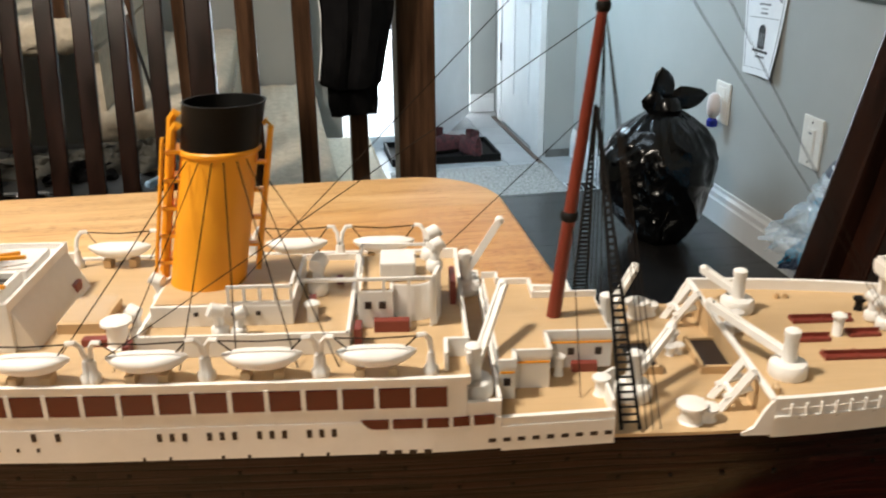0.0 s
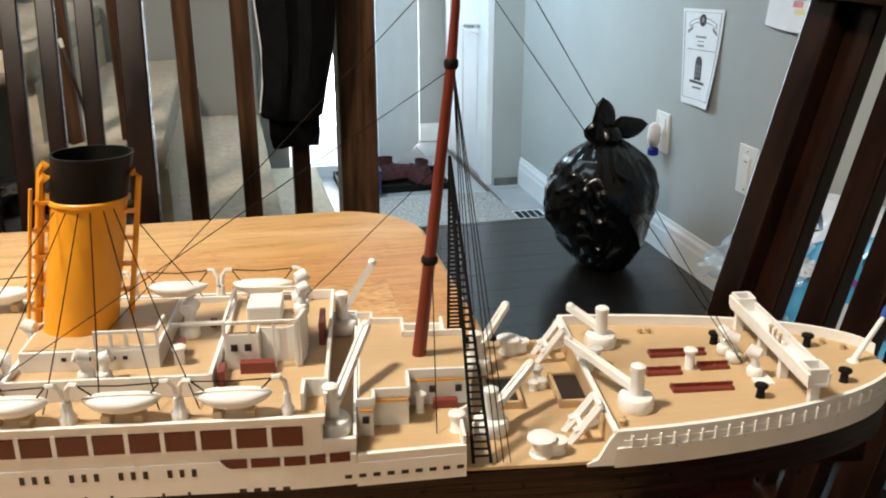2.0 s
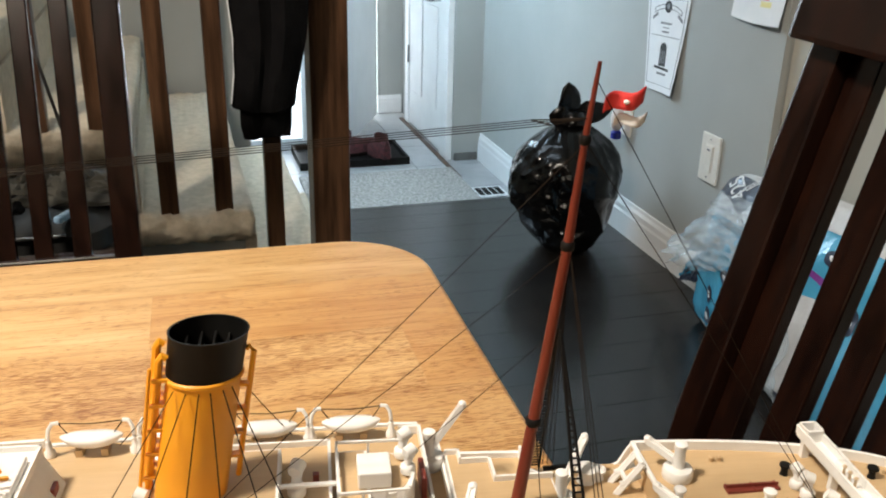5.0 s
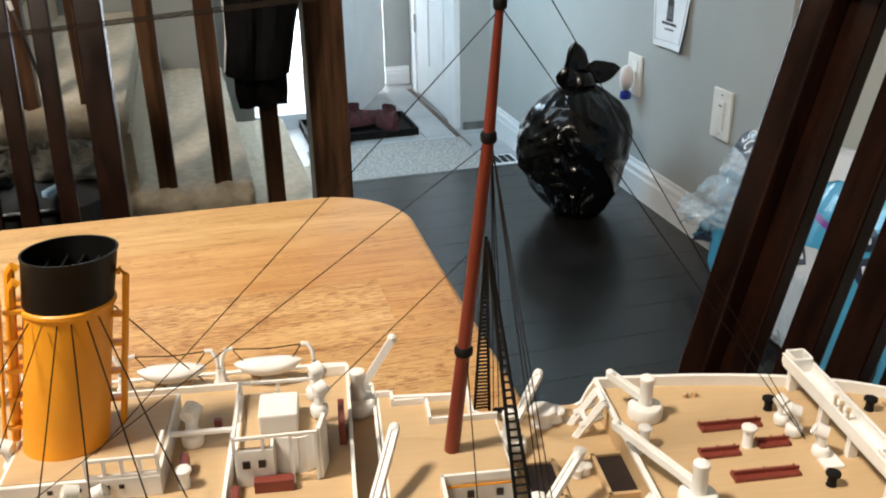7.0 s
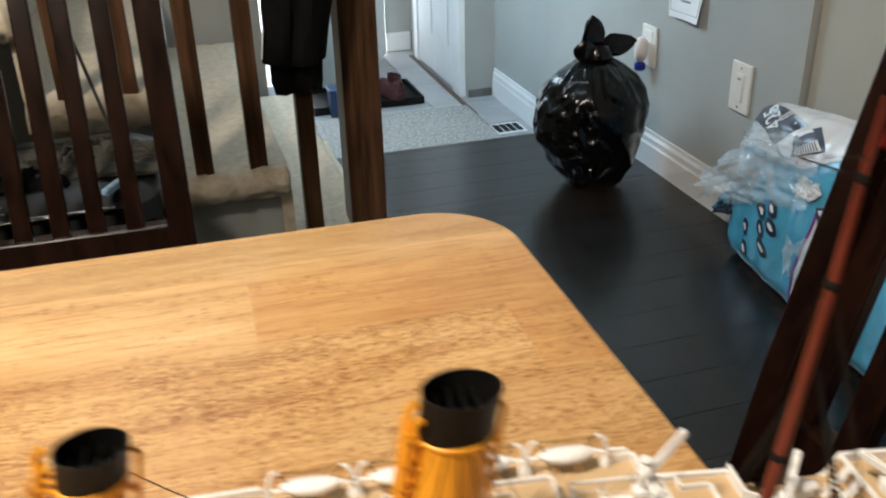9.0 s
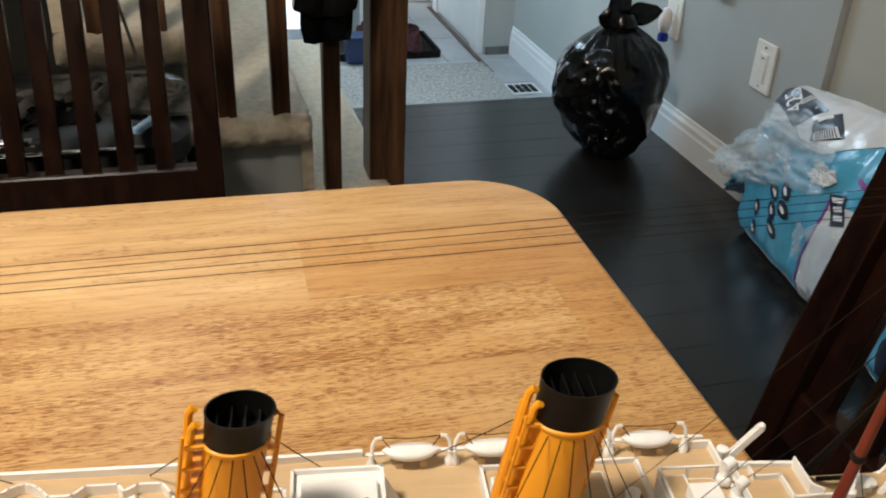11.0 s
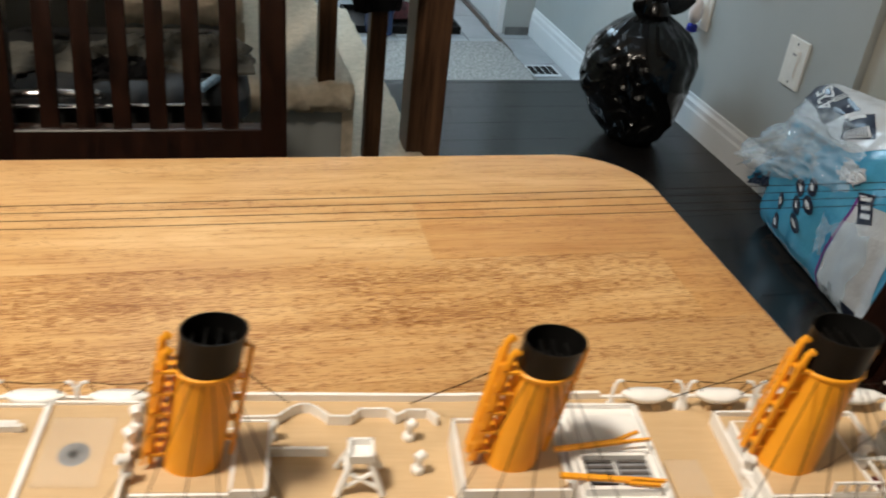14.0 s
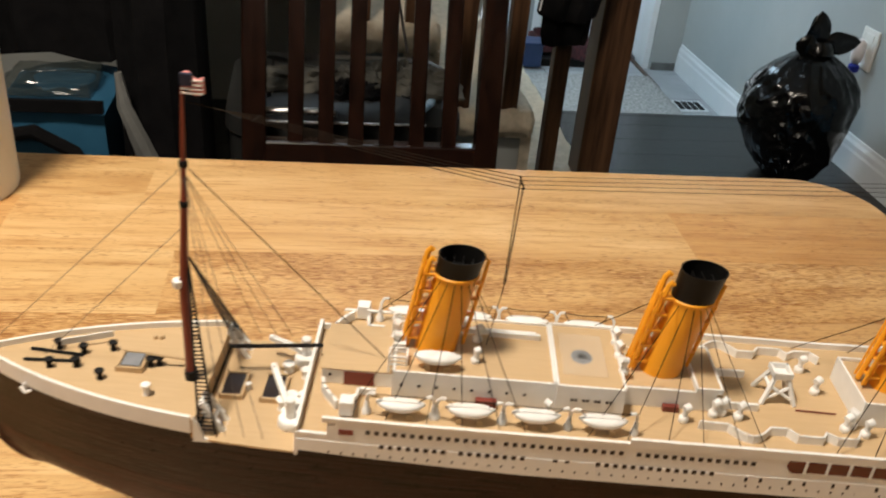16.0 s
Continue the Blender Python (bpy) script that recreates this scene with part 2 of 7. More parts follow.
GREYCLOTH = mottled("grey_cloth", (0.10, 0.10, 0.095), (0.17, 0.17, 0.16), 14.0, 0.9, 0.5, 0.004)
CASEGREY = mottled("dark_grey_case_plastic", (0.010, 0.010, 0.010), (0.020, 0.020, 0.019), 10.0, 0.3, 0.1, 0.001, spec=0.22)
OLIVE = mottled("olive_grey_cloth", (0.03, 0.029, 0.023), (0.085, 0.08, 0.066), 16.0, 0.9, 0.6, 0.005)
BOXBLUE = mottled("dark_blue_box_plastic", (0.012, 0.03, 0.085), (0.02, 0.045, 0.12), 10.0, 0.35)
STEEL = material("brushed_steel", (0.55, 0.55, 0.55), 0.25, 1.0)
BLUECLIP = mottled("pale_blue_plastic", (0.25, 0.42, 0.60), (0.33, 0.50, 0.68), 30.0, 0.25)
FRESH = mottled("pinkish_plastic", (0.66, 0.60, 0.59), (0.74, 0.69, 0.68), 30.0, 0.3)
BLUECLOTH = mottled("blue_flag_cloth", (0.02, 0.06, 0.30), (0.03, 0.09, 0.38), 200.0, 0.8)
PAPER = mottled("printer_paper", (0.72, 0.74, 0.76), (0.78, 0.79, 0.8), 30.0, 0.8, 0.05, 0.0003)
INK = mottled("grey_ink", (0.16, 0.165, 0.18), (0.27, 0.275, 0.29), 80.0, 0.7)
BLUEWRAP = mottled("blue_wrap_film", (0.055, 0.31, 0.49), (0.10, 0.41, 0.60), 8.0, 0.16, 0.9, 0.012, 5.0)
WHITEWRAP = mottled("white_wrap_film", (0.58, 0.59, 0.60), (0.70, 0.71, 0.72), 8.0, 0.20, 0.9, 0.012, 5.0)
NAVY = mottled("navy_print", (0.012, 0.018, 0.04), (0.02, 0.03, 0.06), 20.0, 0.3)
PURPLE = mottled("purple_print", (0.16, 0.035, 0.22), (0.22, 0.05, 0.29), 20.0, 0.3)
DAYLIGHT = glow("daylight_outside", (0.86, 0.94, 1.0), 6.0)


# ---- mesh helpers ----
class Shape:
    """Collects vertices and faces of one part, in the world's metres."""

    def __init__(self):
        self.v, self.f = [], []

    def add(self, verts, faces):
        k = len(self.v)
        self.v += [tuple(p) for p in verts]
        self.f += [tuple(k + i for i in face) for face in faces]
        return self

    def box(self, x0, x1, y0, y1, z0, z1, m=None):
        pts = [Vector((x, y, z)) for z in (z0, z1) for x, y in ((x0, y0), (x1, y0), (x1, y1), (x0, y1))]
        if m:
            pts = [m @ p for p in pts]
        return self.add(pts, [(3, 2, 1, 0), (4, 5, 6, 7), (0, 1, 5, 4), (1, 2, 6, 5), (2, 3, 7, 6), (3, 0, 4, 7)])

    def rings(self, rings, close=True, caps=True):
        """A skin over rings of points with equal counts."""
        n = len(rings[0])
        pts = [p for ring in rings for p in ring]
        faces = []
        for a in range(len(rings) - 1):
            for b in range(n if close else n - 1):
                c = (b + 1) % n
                faces.append((a * n + b, a * n + c, (a + 1) * n + c, (a + 1) * n + b))
        if caps:
            faces.append(tuple(reversed(range(n))))
            faces.append(tuple(range((len(rings) - 1) * n, len(rings) * n)))
        return self.add(pts, faces)

    def tube(self, points, r, n=6, caps=True):
        """A round rod through points; r is one radius or one for each point."""
        points = [Vector(p) for p in points]
        rs = r if isinstance(r, (list, tuple)) else [r] * len(points)
        out = []
        for k, p in enumerate(points):
            d = (points[min(k + 1, len(points) - 1)] - points[max(k - 1, 0)]).normalized()
            side = d.cross(Vector((0, 0, 1)))
            side = side.normalized() if side.length > 1e-4 else Vector((1, 0, 0))
            up = side.cross(d)
            out.append([p + rs[k] * (math.cos(2 * math.pi * i / n) * side + math.sin(2 * math.pi * i / n) * up) for i in range(n)])
        return self.rings(out, True, caps)

    def lathe(self, centre, profile, n=16, squash=1.0, lean=(0, 0), caps=True):
        """A turned body: (radius, height) rows above centre; lean shifts it in x and y for each metre up."""
        c = Vector(centre)
        out = []
        for r, h in profile:
            out.append([c + Vector((r * math.cos(2 * math.pi * i / n) + lean[0] * h, squash * r * math.sin(2 * math.pi * i / n) + lean[1] * h, h)) for i in range(n)])
        return self.rings(out, True, caps)

    def prism(self, outline, z0, z1):
        """An outline in x and y, counter-clockwise, raised from z0 to z1."""
        return self.rings([[Vector((x, y, z0)) for x, y in outline], [Vector((x, y, z1)) for x, y in outline]])

    def wall(self, line, z0, z1, thick):
        """An upright strip along points in x and y."""
        for (ax, ay), (bx, by) in zip(line[:-1], line[1:]):
            d = Vector((bx - ax, by - ay, 0))
            if d.length < 1e-6:
                continue
            s = d.normalized().cross(Vector((0, 0, 1))) * thick / 2
            e = d.normalized() * thick * 0.35
            a, b = Vector((ax, ay, 0)) - e, Vector((bx, by, 0)) + e
            self.rings([[Vector((p.x, p.y, z)) for p in (a + s, b + s, b - s, a - s)] for z in (z0, z1)])
        return self

    def mesh(self, name, mat, smooth=False, bevel=0.0):
        me = bpy.data.meshes.new(name)
        me.from_pydata(self.v, [], self.f)
        bm = bmesh.new()
        bm.from_mesh(me)
        if bevel:
            bmesh.ops.bevel(bm, geom=list(bm.edges), offset=bevel, segments=2, affect='EDGES', profile=0.6)
        bmesh.ops.recalc_face_normals(bm, faces=bm.faces)
        bm.to_mesh(me)
        bm.free()
        me.materials.append(mat)
        if smooth:
            for poly in me.polygons:
                poly.use_smooth = True
            me.set_sharp_from_angle(angle=radians(40))
        return me


BASES = {}


def thing(name, place, label, category, group="", kind=""):
    """A top-level thing: an Empty at its base, to which parts are given."""
    ob = new(name)
    ob.location = place
    ob.empty_display_size = 0.02
    BASES[ob.name] = Matrix.Translation(Vector(place))
    return tagged(ob, label, category, group, kind)


def attach(ob, parent):
    ob.parent = parent
    if parent.name in BASES:
        ob.matrix_parent_inverse = BASES[parent.name].inverted()
    return ob


def part(name, shape, mat, parent, label="", smooth=False, bevel=0.0):
    ob = new(name, shape.mesh(name, mat, smooth, bevel))
    attach(ob, parent)
    return tagged(ob, label)


def repeat(name, mesh, parent, m, label=""):
    """One more object on shared mesh data, placed by m in the world."""
    ob = new(name, mesh)
    attach(ob, parent)
    ob.matrix_basis = m
    return tagged(ob, label)


def solid(name, shape, mat, label, category, group="", kind="", smooth=False, bevel=0.0):
    """A thing of a single mesh, its origin at its base."""
    xs, ys, zs = zip(*shape.v)
    base = Vector(((min(xs) + max(xs)) / 2, (min(ys) + max(ys)) / 2, min(zs)))
    shape.v = [tuple(Vector(p) - base) for p in shape.v]
    ob = new(name, shape.mesh(name, mat, smooth, bevel))
    ob.location = base
    return tagged(ob, label, category, group, kind)


def rounded(x0, x1, y0, y1, r, n=10, seam=()):
    pts = []
    for cx, cy, a0 in ((x1 - r, y1 - r, 0), (x0 + r, y1 - r, 90), (x0 + r, y0 + r, 180), (x1 - r, y0 + r, 270)):
        pts += [(cx + r * math.cos(radians(a0 + 90 * k / n)), cy + r * math.sin(radians(a0 + 90 * k / n))) for k in range(n + 1)]
    return pts


# ---- the house: floor, walls, ceiling ----
def setting(name, shape, mat, label, category, bevel=0.0, smooth=False):
    ob = new(name, shape.mesh(name, mat, smooth, bevel))
    ob.matrix_world = ROOM
    return tagged(ob, label, category, "", "structure")


WALL_U, STEP_V, ENTRY_Z, TOP = 1.43, 2.93, -0.18, 2.45
floor_sheet = setting("floor", Shape().box(-3.2, 1.6, -3.2, STEP_V - 0.02, -0.2, -0.012), PLANK, "dark satin laminate plank floor", "floor")
entry_floor = setting("floor_entry", Shape().box(-3.2, 1.6, STEP_V - 0.02, 6.2, -0.4, ENTRY_Z - 0.006), TILE, "pale grey tiled entry floor, one step lower", "floor")
setting("ceiling", Shape().box(-3.2, 1.6, -3.2, 6.2, TOP, TOP + 0.1), CEIL, "plain white ceiling", "ceiling")
setting("wall_east", Shape().box(WALL_U, WALL_U + 0.12, 1.86, 3.98, ENTRY_Z, TOP), WALL, "grey painted wall", "wall")
setting("wall_east_near", Shape().box(WALL_U + 0.02, WALL_U + 0.14, -3.2, 1.855, -0.1, TOP), WALL_BEIGE, "beige painted wall", "wall")
setting("wall_south", Shape().box(-3.2, 1.6, -3.3, -3.2, -0.1, TOP), WALL_BEIGE, "beige painted wall", "wall")
setting("wall_west", Shape().box(-3.3, -3.2, -3.2, 6.2, ENTRY_Z, TOP), WALL, "grey painted wall", "wall")
setting("wall_entry_return", Shape().box(1.292, WALL_U + 0.05, 3.9805, 4.10, ENTRY_Z, TOP), WALL, "grey painted wall beside the closet door", "wall")
setting("wall_entry_east", Shape().box(1.292, 1.40, 4.105, 4.95, ENTRY_Z, TOP), WALL, "grey painted entry wall", "wall")
setting("wall_entry_north", Shape().box(1.152, 1.40, 4.955, 5.05, ENTRY_Z, TOP), WALL, "grey painted entry wall", "wall")
setting("wall_stair_north", Shape().box(-3.2, 0.2, 3.02, 3.12, ENTRY_Z, TOP), WALL, "grey painted wall behind the stairs", "wall")
north = Shape().box(0.2, 0.32, 4.27, 4.37, ENTRY_Z, TOP).box(0.66, 0.80, 4.27, 4.37, ENTRY_Z, TOP).box(0.32, 0.66, 4.27, 4.37, 1.9, TOP)
setting("wall_north", north, WALL, "grey painted wall round the glazed front door", "wall")
setting("wall_stair_end", Shape().box(0.2, 0.3, 3.125, 4.265, ENTRY_Z, TOP), WALL, "grey painted wall", "wall")
setting("backdrop", Shape().box(-0.6, 2.2, 5.5, 5.52, -0.6, 2.6), DAYLIGHT, "overexposed daylight outside the door", "backdrop")

# the step down to the entry
setting("step_nosing", Shape().box(-1.2, WALL_U - 0.002, STEP_V - 0.018, STEP_V + 0.012, -0.03, -0.001), PLANK, "dark laminate nosing of the step", "step", bevel=0.004)
setting("step_riser", Shape().box(-1.2, WALL_U - 0.002, STEP_V - 0.016, STEP_V, ENTRY_Z, -0.034), TRIM, "white riser of the step", "step")


def baseboard(name, a, b, z, side, high=0.115):
    """Moulded skirting along a wall from a to b in room metres; side points into the room."""
    a, b, s = Vector(a), Vector(b), Vector(side)
    profile = [(0.0, 0.0), (0.014, 0.0), (0.014, 0.62), (0.011, 0.68), (0.011, 0.82), (0.006, 0.9), (0.005, 1.0), (0.0, 1.0)]
    rings = [[Vector((p.x + s.x * d, p.y + s.y * d, z + high * h)) for d, h in profile] for p in (a, b)]
    return setting(name, Shape().rings(rings), TRIM, "white moulded baseboard", "baseboard")


baseboard("baseboard", (WALL_U - 0.001, 1.862), (WALL_U - 0.001, STEP_V), 0.0, (-1, 0))
baseboard("baseboard_near", (WALL_U + 0.019, -3.1), (WALL_U + 0.019, 1.85), 0.0, (-1, 0))
baseboard("baseboard_entry", (WALL_U - 0.001, STEP_V + 0.002), (WALL_U - 0.001, 3.97), ENTRY_Z, (-1, 0), 0.13)
baseboard("baseboard_back", (1.15, 4.954), (1.285, 4.954), ENTRY_Z, (0, -1), 0.1)
setting("trim", Shape().box(1.30, 1.412, 3.968, 3.984, ENTRY_Z, ENTRY_Z + 0.035), GREYCLOTH, "grey strip at the foot of the wall", "trim")

# front door: a frame round a bright pane, and the white leaf standing ajar
door_1 = thing("door_1", room(0.49, 4.3, ENTRY_Z), "glazed front door flooded with daylight", "door", "", "structure")


def in_room(name, shape, mat, parent, label="", bevel=0.0, smooth=False):
    """A part built in room metres."""
    ob = new(name, shape.mesh(name, mat, smooth, bevel))
    attach(ob, parent)
    ob.matrix_basis = ROOM
    return tagged(ob, label)


in_room("door_frame", Shape().box(0.322, 0.345, 4.28, 4.36, ENTRY_Z, 1.898).box(0.635, 0.658, 4.28, 4.36, ENTRY_Z, 1.898).box(0.346, 0.634, 4.28, 4.36, 1.86, 1.898), TRIM, door_1, "white door frame")
in_room("pane", Shape().box(0.346, 0.634, 4.315, 4.321, ENTRY_Z + 0.06, 1.855), glass("door_glass", (1, 1, 1), 0.02, 0.08), door_1, "clear glass pane").visible_shadow = False
in_room("bottom_rail", Shape().box(0.346, 0.634, 4.30, 4.335, ENTRY_Z, ENTRY_Z + 0.058), TRIM, door_1)

leaf_a, leaf_b = Vector((0.765, 4.16, 0)), Vector((1.105, 4.865, 0))
leaf_m = Matrix.Translation((leaf_a.x, leaf_a.y, ENTRY_Z)) @ Matrix.Rotation(math.atan2(leaf_b.y - leaf_a.y, leaf_b.x - leaf_a.x), 4, 'Z')
leaf_len = (leaf_b - leaf_a).length
door_2 = thing("door_2", room(leaf_a.x, leaf_a.y, ENTRY_Z), "white entry door leaf standing ajar, light at its edge", "door", "", "structure")
in_room("leaf", Shape().box(0, leaf_len, -0.02, 0.02, 0.016, 2.03, leaf_m), TRIM, door_2, bevel=0.002)
in_room("sill", Shape().box(0, leaf_len, 0.022, 0.06, 0.001, 0.012, leaf_m), TRIM, door_2, "white threshold", bevel=0.002)

# closet door with lever handle
door_3 = thing("door_3", room(1.28, 4.4, ENTRY_Z), "closed white panel door with a steel lever handle", "door", "", "structure")
in_room("leaf", Shape().box(1.268, 1.291, 4.11, 4.70, ENTRY_Z + 0.01, 1.85), TRIM, door_3, bevel=0.002)
in_room("casing", Shape().box(1.262, 1.2915, 3.99, 4.105, ENTRY_Z, 1.86).box(1.262, 1.2915, 4.705, 4.78, ENTRY_Z, 1.86), TRIM, door_3, "white door casing", bevel=0.003)
for k, (z0, z1) in enumerate(((0.02, 0.50), (0.66, 1.7))):
    for v0, v1 in ((4.17, 4.37), (4.44, 4.64)):
        in_room("panel", Shape().box(1.262, 1.2675, v0, v1, z0, z1), TRIM, door_3, bevel=0.004)
handle = in_room("handle", Shape().tube([(1.266, 4.135, 0.54), (1.235, 4.135, 0.54), (1.222, 4.15, 0.538), (1.222, 4.25, 0.532)], 0.009, 8), STEEL, door_3, "brushed steel lever", smooth=True)
in_room("rose", Shape().tube([(1.267, 4.135, 0.54), (1.258, 4.135, 0.54)], 0.026, 16), STEEL, handle)
in_room("floor_track", Shape().box(1.236, 1.258, 3.72, 4.80, ENTRY_Z + 0.001, ENTRY_Z + 0.007), RAILWOOD, door_3, "dark strip at the foot of the door", bevel=0.002)
in_room("hinge", Shape().tube([(1.262, 4.70, 0.15), (1.262, 4.70, 0.24)], 0.006, 8), STEEL, door_3)

# entry: rug, boot tray with red shoes, floor vent
pile = []
for k in range(91):
    v = 3.02 + 0.83 * k / 90
    edge_v = min(k, 90 - k)
    ring = [Vector((0.55, v, ENTRY_Z + 0.002))]
    for i in range(91):
        u = 0.55 + 0.70 * i / 90
        p = Vector((u, v, 0.0)) * 48.0
        h = 0.012 + 0.0050 * noise.noise(p) + 0.0035 * noise.noise(p * 2.3)
        rag = 0.004 * noise.noise(Vector((u * 40, v * 40, 5.0)))
        ring.append(Vector((u + rag, v + rag, ENTRY_Z + 0.003 + h * min(1.0, 0.35 + min(edge_v, i, 90 - i) / 3))))
    ring.append(Vector((1.25, v, ENTRY_Z + 0.002)))
    pile.append([ROOM @ p for p in ring])
solid("entry_rug", Shape().rings(pile), RUG, "shaggy mottled grey rug on the entry tiles", "rug", smooth=True)
tray = thing("boot_tray", room(0.82, 4.12, ENTRY_Z), "black boot tray on the entry floor", "tray")
tray_s = Shape().box(0.58, 1.075, 3.965, 4.27, ENTRY_Z + 0.002, ENTRY_Z + 0.012)
tray_s.wall([(0.58, 3.965), (1.075, 3.965), (1.075, 4.27), (0.58, 4.27), (0.58, 3.965)], ENTRY_Z + 0.002, ENTRY_Z + 0.035, 0.012)
in_room("tray_body", tray_s, FBLACK, tray)


def shoe(u, v, turn, mat, label):
    m = Matrix.Translation(room(u, v, ENTRY_Z + 0.014)) @ Matrix.Rotation(turn, 4, 'Z')
    t = thing("shoe", m.translation, label, "shoe", "shoes on the tray")
    rings = []
    for k in range(9):
        s = k / 8
        w = 0.030 + 0.012 * math.sin(math.pi * min(s * 1.25, 1.0))
        if k in (0, 8):
            w *= 0.55
        h = 0.088 - 0.050 * max(0, s - 0.35) / 0.65 + 0.006 * math.sin(9 * s)
        rings.append([m @ Vector((s * 0.24 - 0.12, w * math.cos(a), max(0.018, 0.018 + h * max(0.0, math.sin(a))))) for a in [2 * math.pi * i / 12 for i in range(12)]])
    part("upper", Shape().rings(rings), mat, t, smooth=True)
    sole = [(0.115 * math.cos(a) * (1.05), (0.037 - 0.006 * math.cos(a)) * math.sin(a)) for a in [2 * math.pi * i / 16 for i in range(16)]]
    sh = Shape().prism(sole, 0.001, 0.019)
    part("sole", Shape().add([m @ Vector(p) for p in sh.v], sh.f), FBLACK, t, "black rubber sole")
    part("collar", Shape().add([m @ Vector((-0.05 + 0.05 * math.cos(a), 0.028 * math.sin(a), z)) for z in (0.088, 0.118) for a in [2 * math.pi * i / 12 for i in range(12)]], [(i, (i + 1) % 12, 12 + (i + 1) % 12, 12 + i) for i in range(12)]), mat, t)


REDCLOTH = mottled("red_patterned_fabric", (0.010, 0.004, 0.005), (0.115, 0.024, 0.026), 55.0, 0.8, 0.4, 0.003)
shoe(0.84, 4.12, 0.3, REDCLOTH, "dark red patterned shoe on the tray")
shoe(0.95, 4.07, 1.9, REDCLOTH, "dark red patterned shoe on the tray")
blue_box = thing("plastic_box", room(0.695, 3.96, ENTRY_Z + 0.012), "small dark blue plastic box on the entry floor", "box")
in_room("box_body", Shape().prism(rounded(0.64, 0.75, 3.90, 4.0, 0.012, 4), ENTRY_Z + 0.0135, ENTRY_Z + 0.11), BOXBLUE, blue_box, bevel=0.003)
in_room("lid", Shape().prism(rounded(0.636, 0.754, 3.896, 4.004, 0.014, 4), ENTRY_Z + 0.111, ENTRY_Z + 0.125), BOXBLUE, blue_box, "dark blue lid", bevel=0.003)
vent = thing("floor_vent", room(1.31, 3.49, ENTRY_Z), "pale slotted floor register let into the tiles", "vent")
in_room("frame", Shape().box(1.245, 1.378, 3.432, 3.556, ENTRY_Z + 0.001, ENTRY_Z + 0.006), TRIM, vent, bevel=0.002)
slot = Shape().box(-0.0115, 0.0115, -0.021, 0.021, 0.0, 0.002).mesh("slot", FBLACK)
for i in range(4):
    for j in range(2):
        repeat("slot", slot, vent, ROOM @ Matrix.Translation((1.268 + 0.029 * i, 3.470 + 0.048 * j, ENTRY_Z + 0.0062)), "dark slot")

# things on the wall: two sheets of paper, a switch plate and an outlet with a plug-in freshener
poster = thing("poster", room(WALL_U, 2.39, 0.48), "curling white printed sheet taped to the wall", "poster")


def poster_point(a, b, out=0.0):
    """A place on the curling sheet: a across from 0 to 1, b down from 0 to 1."""
    v = 2.512 - 0.232 * a - b * (0.040 - 0.062 * a)
    z = 0.757 + 0.014 * a - b * (0.268 + 0.006 * a)
    bow = 0.003 + 0.005 * b * b + 0.030 * max(0.0, a - 0.4) ** 1.6 * b ** 2
    return Vector((WALL_U - bow - out, v, z))


def sheet_patch(a0, a1, b0, b1, out, na=6, nb=8, at=poster_point, bend=None):
    """A thin patch of a sheet; bend(a, b), from 0 to 1 each, may shape it within the sheet."""
    spots = [(bend(i / na, k / nb) if bend else (a0 + (a1 - a0) * i / na, b0 + (b1 - b0) * k / nb)) for k in range(nb + 1) for i in range(na + 1)]
    pts = [at(a, b, o) for o in (out, out - 0.0006) for a, b in spots]
    n2, w = (na + 1) * (nb + 1), na + 1
    faces = []
    for k in range(nb):
        for i in range(na):
            q = (k * w + i, k * w + i + 1, (k + 1) * w + i + 1, (k + 1) * w + i)
            faces += [q, tuple(n2 + t_ for t_ in reversed(q))]
    for i in range(na):
        for k in (0, nb):
            faces.append((k * w + i, k * w + i + 1, n2 + k * w + i + 1, n2 + k * w + i))
    for k in range(nb):
        for i in (0, na):
            faces.append((k * w + i, (k + 1) * w + i, n2 + (k + 1) * w + i, n2 + k * w + i))
    return Shape().add(pts, faces)


in_room("sheet", sheet_patch(0, 1, 0, 1, 0.001, 10, 14), PAPER, poster, smooth=True)
# an emblem with a banner, lines of small print, a dark upright figure on a base, a caption
for a0, a1, b0, b1 in ((0.36, 0.64, 0.275, 0.295), (0.42, 0.58, 0.325, 0.335), (0.41, 0.59, 0.365, 0.383), (0.14, 0.90, 0.415, 0.422), (0.36, 0.66, 0.80, 0.822)):
    in_room("print", sheet_patch(a0, a1, b0, b1, 0.0018, 4, 2), INK, poster, "grey printing")
for a0, a1, b0, b1 in ((0.05, 0.95, 0.035, 0.039), (0.05, 0.95, 0.930, 0.934), (0.05, 0.062, 0.039, 0.930), (0.938, 0.95, 0.039, 0.930)):
    in_room("print_border", sheet_patch(a0, a1, b0, b1, 0.0018, 6, 6), INK, poster, "thin printed border")
BLACKINK = mottled("black_ink", (0.018, 0.019, 0.022), (0.045, 0.046, 0.05), 90.0, 0.7)


def oval(ca, cb, ra, rb):
    """A round printed spot as a bend of a patch."""
    return lambda a, b: (ca + ra * (2 * a - 1) * math.sqrt(max(0.02, 1 - (2 * b - 1) ** 2)), cb + rb * (2 * b - 1))


